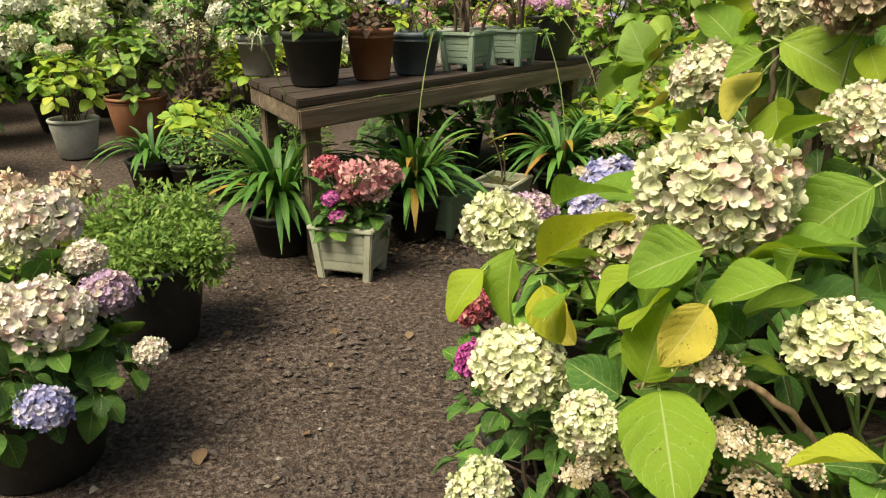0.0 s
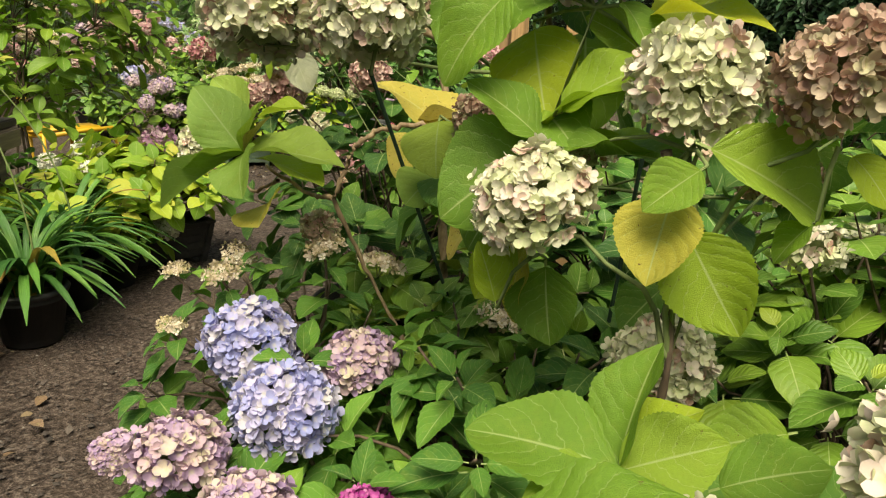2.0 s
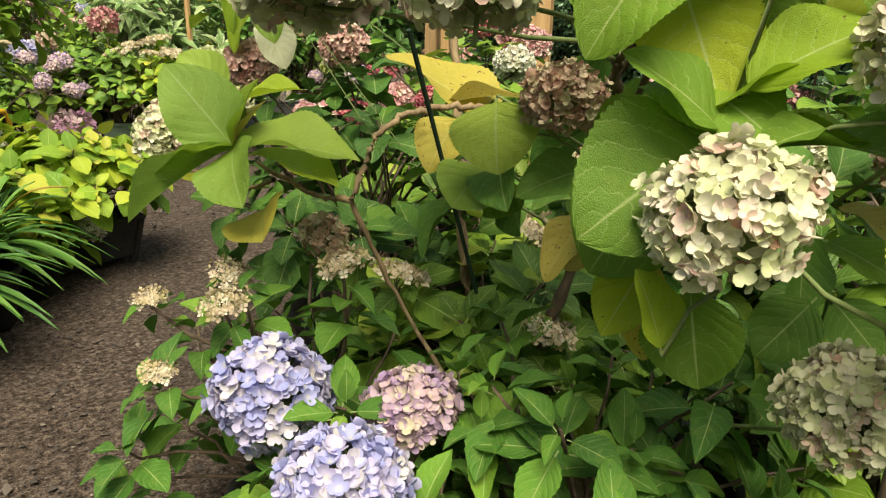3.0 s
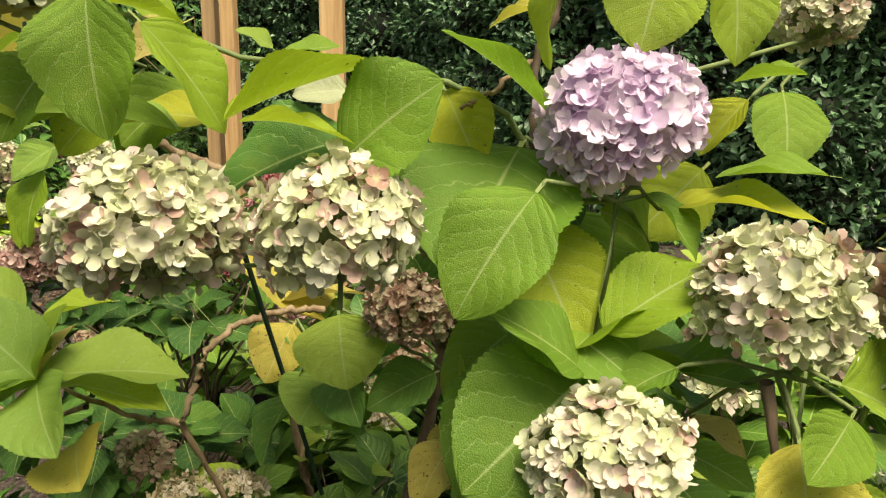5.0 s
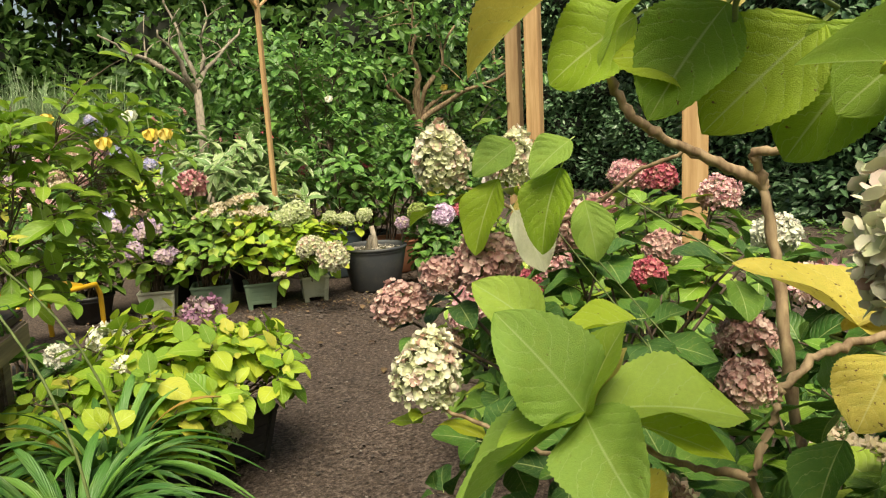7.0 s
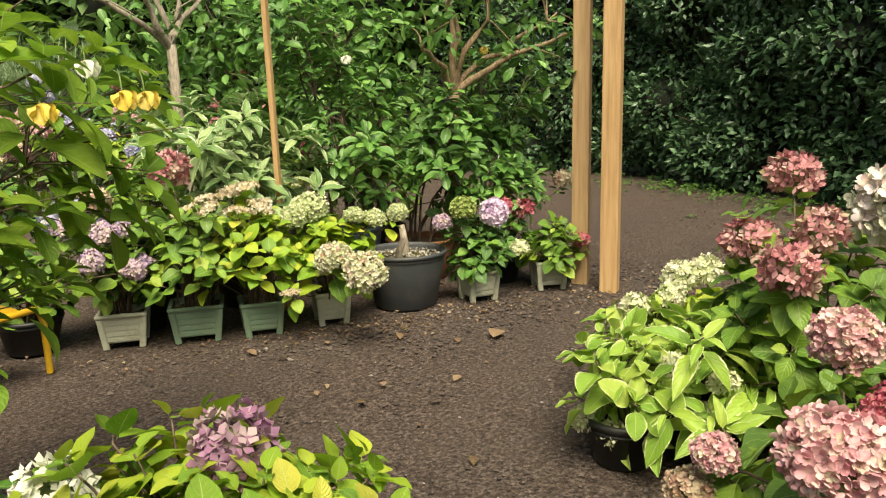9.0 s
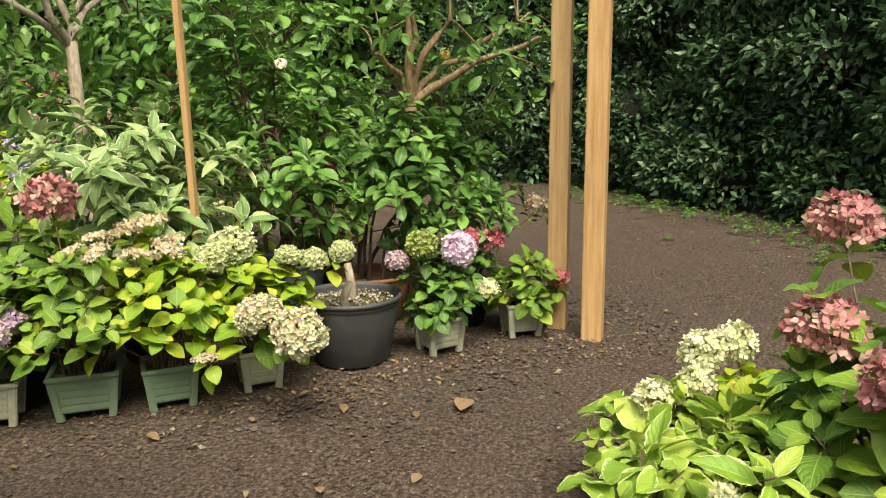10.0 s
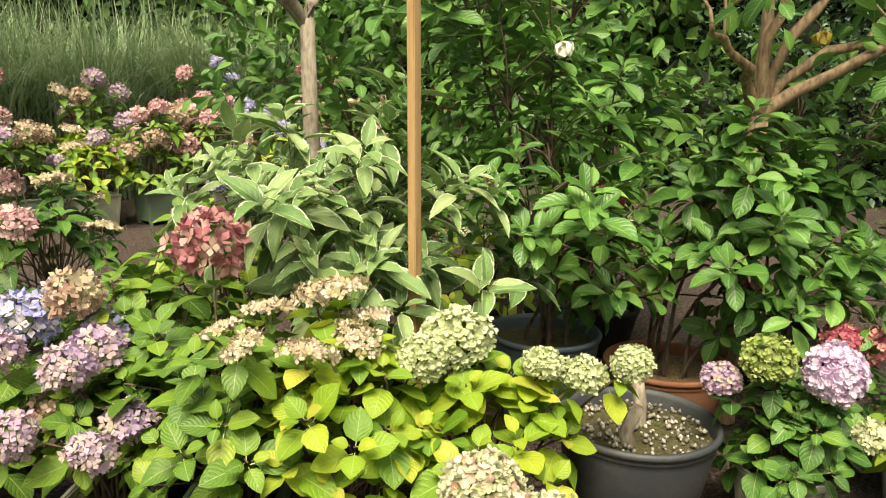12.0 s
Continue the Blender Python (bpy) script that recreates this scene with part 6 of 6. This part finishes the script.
potted_leafy(-0.12, 4.20, BZ, ("round", 0.115, 0.24, "terracotta"), "low red-tinged plant in a terracotta pot on the bench", [], "maroon", 0.05, (0.10, 0.26, 0.34), 12, 403)
potted_leafy(0.08, 4.42, BZ, ("round", 0.135, 0.21, "blue"), "sparse trailing plant in a blue-grey pot on the bench", [], "lime", 0.05, (0.10, 0.24, 0.42), 10, 404)


def twiggy(x, y, z, pot, label, seed, turn):
    """Bare forked twigs in a planter."""
    g = np.random.default_rng(seed)
    root = thing("potted_shrub", x, y, z, turn, label, "plant", "pots on the bench")
    top = planter(root, *pot)
    for k in range(7):
        b = Geo()
        foot = np.array([g.normal(0, 0.03), g.normal(0, 0.03), top - 0.01])
        tip = foot + np.array([g.normal(0, 0.12), g.normal(0, 0.12), g.uniform(0.25, 0.5)])
        p = curve(foot, tip, n=6)
        p[1:-1] += g.normal(0, 0.012, (4, 3))
        b.tube(p, np.linspace(0.011, 0.004, 6), 6)
        for _ in range(3):
            q = p[g.integers(2, 6)]
            b.tube(curve(q, q + g.normal(0, 0.08, 3) + (0, 0, 0.1), n=4), [0.004, 0.003, 0.002, 0.001], 5)
        part("branch", b, WOODY, root)
    put_leaves(root, np.concatenate([shoot(np.array([g.normal(0, 0.1), g.normal(0, 0.08), top + g.uniform(0.02, 0.45)]), (0, 0, 1), 3, 0.05, g) for _ in range(14)]), "lime", "mid", False, g)


twiggy(0.35, 4.62, BZ, (0.25, 0.22, 0.2, "light_green"), "leafless shrub in a faded green planter on the bench", 405, 60)
twiggy(0.62, 4.90, BZ, (0.25, 0.22, 0.2, "light_green"), "twiggy shrub in a faded green planter on the bench", 406, 60)
twiggy(0.36, 5.05, BZ, (0.4, 0.2, 0.2, "pale_grey"), "shrub in a pale trough at the back of the bench", 407, 51)
potted_leafy(0.87, 5.22, BZ, ("round", 0.155, 0.26, "black"), "pink petunias in a black pot on the bench's end", [(0.80, 5.15, 1.06, 0.05, "petunia"), (0.92, 5.10, 1.06, 0.045, "petunia"), (0.85, 5.25, 1.08, 0.05, "petunia"), (0.75, 5.28, 1.07, 0.05, "petunia")], "lime", 0.06, (0.15, 0.27, 0.36), 26, 408)

# seed stalks that lean over the bench
for k, (a, b) in enumerate((((-0.40, 3.72, 0.3), (-0.52, 3.60, 0.98)), ((0.10, 3.85, 0.3), (0.18, 4.05, 0.97)), ((0.86, 4.40, 0.3), (0.76, 4.55, 0.92)), ((1.12, 4.72, 0.3), (0.86, 4.85, 1.02)))):
    p = curve(a, b, n=8)
    root = thing("seed_stalk", *a, 0, "thin green agapanthus stalk with a drooping seed head", "plant", "agapanthus stalks")
    s = Geo()
    s.tube(p - np.array(a), np.linspace(0.004, 0.003, 8), 6)
    part("stalk", s, STEM, root)
    s = Geo()
    g0 = np.random.default_rng(500 + k)
    for _ in range(16):
        d = unit(g0.normal(0, 1, 3) + (0, 0, -0.1)) * 0.05
        q = np.array(b) - np.array(a)
        s.tube([q, q + d * 0.6 + (0, 0, 0.008), q + d + (0, 0, -0.02)], [0.0015, 0.0015, 0.004], 5)
    tagged(part("seed_head", s, LEAF["strap"] if k else LEAF["variegated"], root), kind="stuff")


# ---- in front of and below the bench ----
def trough(x, y, w, d, h, color, turn, label, seed):
    g = np.random.default_rng(seed)
    root = thing("potted_rose", x, y, 0, turn, label, "plant", "rose cuttings by the bench")
    top = planter(root, w, d, h, color)
    ms = []
    for k in range(2):
        b = Geo()
        foot = np.array([g.uniform(-0.3, 0.3) * w, 0, top - 0.01])
        p = curve(foot, foot + (g.normal(0, 0.05), g.normal(0, 0.05), g.uniform(0.22, 0.32)), n=6)
        b.tube(p, np.linspace(0.006, 0.003, 6), 6)
        part("stem", b, WOODY, root)
        for q in p[2:]:
            ms.append(shoot(q, (0, 0, 1), 1, 0.055, g, 0.3))
    for _ in range(12):
        ms.append(shoot(np.array([g.uniform(-0.4, 0.4) * w, g.uniform(-0.35, 0.35) * d, top + 0.012]), (0, 0, 1), 1, 0.03, g))
    put_leaves(root, np.concatenate(ms), "lime", "mid", False, g)


trough(0.24, 4.12, 0.34, 0.24, 0.22, "green", 62, "yellowing rose cutting in a green planter", 411)
trough(0.53, 4.34, 0.30, 0.24, 0.21, "beige", 62, "rose cutting in a beige planter", 412)
trough(0.20, 4.55, 0.34, 0.22, 0.2, "green", 51, "yellow rose cutting in a trough under the bench", 413)
for k, (a, b) in enumerate(((0.7, 0.45), (1.2, 0.5), (1.8, 0.5))):
    x, y = on_bench(a, b)
    p = thing("empty_pot", x, y, 0.14, 0, "empty black nursery pot on the lower shelf", "pot", "pots under the bench")
    round_pot(p, 0.10, 0.17, "black")
hydrangea(0.75, 5.75, ("round", 0.18, 0.24, "black"), auto_heads(0.75, 5.75, 0.5, 0.85, 0.25, 3, ("white", "cream"), 421), "leafy hydrangea behind the bench", "deep", 0.13, "mid", (0.34, 0.3, 0.8), 36, 3, 422)
hydrangea(0.05, 5.1, ("round", 0.18, 0.24, "black"), [], "leafy shrub in the shade behind the bench", "deep", 0.13, "mid", (0.34, 0.2, 0.62), 32, 3, 423)
hydrangea(1.28, 5.12, ("round", 0.15, 0.22, "black"), [], "yellow-green hydrangea beside the bench's end", "lime", 0.13, "mid", (0.30, 0.32, 0.52), 30, 3, 435)
hydrangea(1.36, 5.85, ("round", 0.16, 0.2, "black"), [(1.35, 5.6, 0.48, 0.05, "white")], "dark leafy hydrangea beside the bench's end", "deep", 0.12, "mid", (0.24, 0.2, 0.45), 22, 3, 424)
hydrangea(1.35, 4.98, ("round", 0.15, 0.2, "black"), [(1.35, 5.09, 0.52, 0.045, "white")], "low hydrangea with small white heads", "lime", 0.10, "mid", (0.22, 0.2, 0.42), 20, 3, 425)
hydrangea(1.6, 8.6, ("square", 0.36, 0.26, 0.24, "green"), auto_heads(1.6, 8.6, 0.5, 0.95, 0.3, 6, ("pink", "faded", "rose"), 431), "hydrangea with pink heads in a green planter", "deep", 0.13, "mid", (0.36, 0.3, 0.85), 36, 3, 432)
hydrangea(0.7, 8.4, ("square", 0.36, 0.26, 0.24, "beige"), auto_heads(0.7, 8.4, 0.5, 0.95, 0.3, 6, ("rust", "lace", "pink"), 433), "hydrangea with rust heads in a beige planter", "mid", 0.13, "mid", (0.36, 0.3, 0.85), 36, 3, 434)
for k, (x, y) in enumerate(((-0.2, 8.2), (0.2, 9.6), (1.3, 10.0), (2.4, 10.2), (3.3, 9.8), (1.0, 11.5), (2.4, 12.0))):
    hydrangea(x, y, ("round", 0.2, 0.26, "black"), auto_heads(x, y, 0.5, 1.0, 0.34, 6, (("rust", "pink", "blue"), ("lace", "pink", "faded"), ("rose", "rust", "white"))[k % 3], 440 + k, 0.09), "potted hydrangea in the rows beyond the bench", ("mid", "deep", "lime")[k % 3], 0.14, "far", (0.40, 0.3, 0.95), 40, 3, 450 + k, group="rows beyond the bench")

# yellow-flowered shrub at the bench's far end
glossy_shrub(1.38, 6.32, ("round", 0.19, 0.26, "black"), [(1.45, 6.2, 0.8), (1.62, 6.2, 0.75), (1.60, 6.2, 1.36), (1.88, 6.1, 1.40), (2.12, 6.15, 1.33), (1.75, 6.1, 1.1), (2.0, 6.2, 1.1), (1.52, 6.25, 1.22)], "tall broad-leaved shrub with yellow flowers", 461, 0.16, "broad_green", "long", "flowering_shrub", 0.008, 3, 0.0, 5, 0.14)
for k, (x, y, z, c) in enumerate(((2.02, 5.90, 1.35, "yellow"), (2.15, 5.99, 1.35, "yellow"), (1.82, 5.96, 1.32, "yellow"), (2.11, 6.22, 1.45, "white"), (1.71, 6.25, 1.44, "yellow"), (5.75, 7.05, 1.68, "yellow"), (4.62, 7.42, 1.60, "white"))):
    root = thing("yellow_flower" if c == "yellow" else "white_flower", x, y, z, 0, "drooping " + c + " bell flower among green leaves", "flower", "flowers of the tall shrubs")
    m = Geo()
    for p in range(5):
        a = p * 1.2566
        t = leaf_template(6, 4, 0.95, 0.12, 0.35, 0, 0.62, 0.3, 0.0)
        m.stamp(t, frames(np.zeros((1, 3)), np.array([[0.55 * math.cos(a) + 0.1, 0.55 * math.sin(a) - 0.2, -0.7]]), np.array([[math.cos(a), math.sin(a), 0.5]]), 0.062))
    part("petals", m, PETAL[c], root)
    st = Geo()
    st.tube(curve((0, 0, 0.0), (0.05, 0.09, 0.06), n=5), 0.0025, 5)
    part("stalk", st, STEM, root)

# yellow garden cart
cart = thing("yellow_cart", 2.33, 7.72, 0, 0, "yellow garden cart with a bent tube frame", "cart")
for pts in ([(0.26, -0.04, 0.0), (0.24, -0.08, 0.28), (0.19, -0.13, 0.36), (-0.05, -0.18, 0.36), (-0.30, -0.20, 0.34)], [(0.0, 0.18, 0.0), (-0.02, 0.14, 0.28), (-0.08, 0.1, 0.36), (-0.35, 0.08, 0.35)], [(-0.30, -0.20, 0.34), (-0.4, -0.1, 0.34), (-0.35, 0.08, 0.35)]):
    t = Geo()
    t.tube(pts, 0.017, 10)
    part("frame_tube", t, POT["yellow"], cart)
t = Geo()
box_geo(t, -0.42, -0.16, 0.36, 0.10, 0.08, 0.385, 0.008)
part("platform", t, POT["yellow"], cart)
t = Geo()
box_geo(t, -0.44, -0.16, 0.40, -0.41, 0.10, 0.62, 0.008)
part("back_panel", t, POT["yellow"], cart)
for y in (-0.18, 0.1):
    t = Geo()
    t.lathe([(0.02, -0.015), (0.05, -0.015), (0.06, -0.008), (0.06, 0.008), (0.05, 0.015), (0.02, 0.015)], 20)
    w = part("wheel", t, POT["black"], cart, at=pose(-0.34, y, 0.062, 90, 0, 0))
    s = Geo()
    s.tube([(-0.34, y, 0.06), (-0.34, y, 0.35)], 0.014, 8)
    part("wheel_strut", s, POT["yellow"], cart)

# ---- the left side at the start ----
potted_leafy(-2.39, 5.86, 0, ("round", 0.17, 0.28, "pale_grey"), "yellowing rose in a pale grey pot", auto_heads(-2.39, 5.86, 0.5, 0.8, 0.2, 3, ("lace", "cream"), 471, 0.05), "lime", 0.12, (0.24, 0.40, 0.72), 14, 472)
potted_leafy(-2.2, 6.55, 0, ("round", 0.235, 0.34, "terracotta"), "leafy plant in a large terracotta pot", [(-2.6, 6.8, 0.82, 0.10, "cream"), (-2.4, 6.7, 0.62, 0.07, "green")], "mid", 0.12, (0.3, 0.4, 0.9), 26, 473)
potted_leafy(-1.24, 4.82, 0, ("round", 0.13, 0.2, "black"), "grey-green small-leaved plant in a black pot", [], "deep", 0.05, (0.14, 0.2, 0.34), 26, 474)
bush("herb_shrub", -0.95, 4.75, [(0, 0, 0.3), (0.15, 0.1, 0.34), (0.3, 0.15, 0.3)], [(0.2, 0.2, 0.16)] * 3, 2400, 0.03, "herb", "fine-leaved green herb beside the bench", 475, TINY_LEAF, 0.004, "plant", pot=(0.16, 0.2, "black"))
potted_leafy(-1.55, 5.9, 0, ("round", 0.17, 0.2, "black"), "yellow-green broad-leaved hydrangea in a pot", [], "lime", 0.12, (0.24, 0.22, 0.36), 14, 476)
potted_leafy(-1.75, 6.6, 0, ("round", 0.18, 0.24, "black"), "small maroon-leaved shrub in a pot", [], "maroon", 0.06, (0.28, 0.3, 0.95), 60, 477)
potted_leafy(-1.35, 6.9, 0, ("round", 0.18, 0.24, "black"), "hydrangea with cream cones", [(-1.45, 6.7, 0.75, 0.09, "cream"), (-1.2, 6.6, 0.65, 0.08, "cream"), (-1.55, 6.8, 0.95, 0.09, "white"), (-1.3, 6.8, 0.5, 0.08, "cream")], "lime", 0.12, (0.3, 0.3, 0.9), 30, 478)
hydrangea(-1.2, 3.02, ("round", 0.16, 0.22, "black"), [(-1.06, 3.03, 0.49, 0.078, "faded"), (-1.28, 3.04, 0.48, 0.079, "faded"), (-1.12, 2.9, 0.47, 0.05, "faded")], "hydrangea with faded brown heads", "lime", 0.11, "mid", (0.22, 0.22, 0.42), 18, 3, 479)
for k, (x, y, h) in enumerate(((-3.0, 6.9, 1.1), (-3.5, 6.2, 1.0), (-2.9, 7.7, 1.4), (-2.0, 7.9, 1.3), (-1.1, 7.9, 1.2), (-4.2, 7.2, 1.5), (-2.4, 9.0, 1.6), (-0.9, 9.2, 1.4), (-3.6, 8.6, 1.7), (-3.1, 5.0, 0.9))):
    hydrangea(x, y, ("round", 0.2, 0.26, "black"), auto_heads(x, y, 0.5, h, 0.40, 12, (("cream", "white"), ("white", "cream", "lace"))[k % 2], 490 + k, 0.12), "tall panicle hydrangea with cream flower heads", ("fresh", "lime", "mid")[k % 3], 0.13, "far", (0.42, 0.35, h), 50, 3, 510 + k, group="panicle hydrangeas at the back")

# thin wires strung through the tall hydrangea
for a, b in (((1.43, 3.44, 1.09), (1.48, 3.20, 0.78)), ((1.41, 3.27, 1.15), (1.49, 3.02, 0.98)), ((1.46, 3.40, 1.06), (1.55, 3.10, 0.70))):
    stick("support_wire", [a, tuple((np.array(a) + np.array(b)) / 2), b], 0.0018, STEM, "thin green support wire among the leaves", "wire", 5)

# thin support canes in the tall hydrangea
for a, b in (((1.42, 2.80, 0.3), (0.98, 2.735, 1.12)), ((1.3, 2.4, 0.0), (1.22, 2.2, 1.5))):
    stick("support_cane", [a, tuple((np.array(a) + np.array(b)) / 2), b], 0.0045, CANE, "thin dark green support cane", "cane", 6)


# ---- loose things on the ground ----
def pebble_template(seed):
    """A small uneven stone of eight faces."""
    g = np.random.default_rng(seed)
    v = np.array([(1, 0, 0), (0, 0.75, 0), (-1, 0, 0), (0, -0.75, 0), (0.1, 0, 0.5), (0, 0, -0.5)], float) * (1 + g.normal(0, 0.2, (6, 1)))
    f = np.array([(0, 1, 4), (1, 2, 4), (2, 3, 4), (3, 0, 4), (1, 0, 5), (2, 1, 5), (3, 2, 5), (0, 3, 5)])
    return v, f, np.zeros((6, 2))


def scatter(n, seed, smin, smax, name, label, course=((-0.1, 1.2), (-0.2, 3.0), (0.6, 4.1), (2.2, 5.6), (4.2, 5.9), (6.5, 5.6), (8.5, 6.4)), spread=0.75):
    """Loose stones strewn along the path's course."""
    g = np.random.default_rng(seed)
    geo = Geo()
    course = np.array(course)
    s = g.uniform(0, len(course) - 1.001, n)
    i = s.astype(int)
    p = course[i] + (s - i)[:, None] * (course[i + 1] - course[i]) + g.normal(0, spread, (n, 2))
    p = np.concatenate([p, np.full((n, 1), 0.001)], 1)
    turn = np.stack([g.normal(0, 1, n), g.normal(0, 1, n), g.normal(0, 0.15, n)], -1)
    for k in range(4):
        q = p[k::4]
        geo.stamp(pebble_template(seed + k), frames(q, turn[k::4], np.tile([0, 0, 1.0], (len(q), 1)), np.exp(g.uniform(np.log(smin), np.log(smax), len(q)))))
    ob = new(name, geo.mesh(name, STONE, False))
    tagged(ob, label, "gravel", kind="stuff")


scatter(24000, 601, 0.003, 0.008, "grit", "fine dark grit lying on the path")
scatter(3200, 611, 0.006, 0.017, "gravel", "small loose stones on the path")
scatter(900, 615, 0.008, 0.024, "clods", "dark soil clods and stones along the row of planters", ((3.0, 7.2), (3.9, 6.6), (4.8, 6.2), (5.6, 5.8), (6.2, 6.1)), 0.22)
scatter(500, 617, 0.007, 0.020, "loose_stones", "dark soil clods beside the path", ((0.25, 1.2), (0.15, 2.0), (-0.45, 2.3), (-0.3, 3.3), (0.4, 3.9)), 0.2)
g0 = np.random.default_rng(620)
FALLEN = [(4.28, 6.05, 0.13), (3.96, 6.52, 0.07), (3.29, 5.75, 0.06), (3.33, 6.12, 0.05), (3.3, 7.03, 0.07), (3.69, 7.02, 0.06), (0.5, 3.7, 0.05), (0.62, 3.85, 0.06), (0.72, 4.0, 0.05), (-0.42, 2.2, 0.06), (-0.55, 2.9, 0.05), (0.1, 2.9, 0.04)]
spots = FALLEN + [(float(g0.uniform(2.6, 6.5)), float(g0.uniform(5.0, 7.0)), float(g0.uniform(0.03, 0.06))) for _ in range(34)] + [(float(g0.uniform(-0.6, 0.7)), float(g0.uniform(2.0, 4.2)), float(g0.uniform(0.02, 0.045))) for _ in range(24)]
for k, (x, y, s) in enumerate(spots):
    ob = new("fallen_leaf", leaf_mesh("dead", "mid", k % 3))
    ob.matrix_basis = Matrix.LocRotScale((x, y, 0.012 + 0.12 * s), Euler((g0.normal(0, 0.15), g0.normal(0.1, 0.12), g0.uniform(0, 6.28))), (s, s, s))
    tagged(ob, "dry curled fallen leaf lying on the path", "leaf", "fallen leaves")


# weeds along the foot of the hedge
g1 = np.random.default_rng(700)
weeds = Geo()
course = np.array([(8.1, 1.6), (8.3, 3.6), (9.1, 4.9), (10.1, 6.1), (11.1, 7.4), (11.8, 9.0)])
s = g1.uniform(0, 4.999, 420)
i = s.astype(int)
p = course[i] + (s - i)[:, None] * (course[i + 1] - course[i]) + g1.normal(0, 0.22, (420, 2)) * (1 + 2 * g1.uniform(0, 1, (420, 1)) ** 4)
for q in p:
    weeds.stamp(FAR_LEAVES[0], shoot(np.array([q[0], q[1], g1.uniform(0.02, 0.12)]), (0, 0, 1), 3, g1.uniform(0.03, 0.08), g1, 0.1))
ob = new("weeds", weeds.mesh("weeds", LEAF["deep"]))
tagged(ob, "low green weeds along the foot of the hedge", "weeds", kind="stuff")

# brown leaf litter caught round the pots and along the hedge
g2 = np.random.default_rng(710)
litter = Geo()
spots = np.concatenate([g2.normal(0, 1, (260, 2)) * (0.5, 0.14) @ np.array([[0.63, 0.777], [-0.777, 0.63]]) + (0.15, 3.95), g2.normal(0, 1, (420, 2)) * (0.9, 0.16) @ np.array([[0.8, -0.6], [0.6, 0.8]]) + (4.1, 6.75), course[g2.integers(0, 5, 420)] + g2.normal(0, 0.5, (420, 2)) - (0.25, 0), g2.normal(0, 0.35, (160, 2)) + (5.5, 5.95)])
n = len(spots)
litter.stamp(FAR_LEAVES[0], frames(np.concatenate([spots, g2.uniform(0.006, 0.014, (n, 1))], 1), np.stack([g2.normal(0, 1, n), g2.normal(0, 1, n), g2.normal(0, 0.12, n)], -1), np.tile([0, 0, 1.0], (n, 1)) + g2.normal(0, 0.2, (n, 3)), g2.uniform(0.012, 0.035, n)))
ob = new("leaf_litter", litter.mesh("leaf_litter", LEAF["dead"]))
tagged(ob, "small brown leaf litter lying round the pots", "litter", kind="stuff")
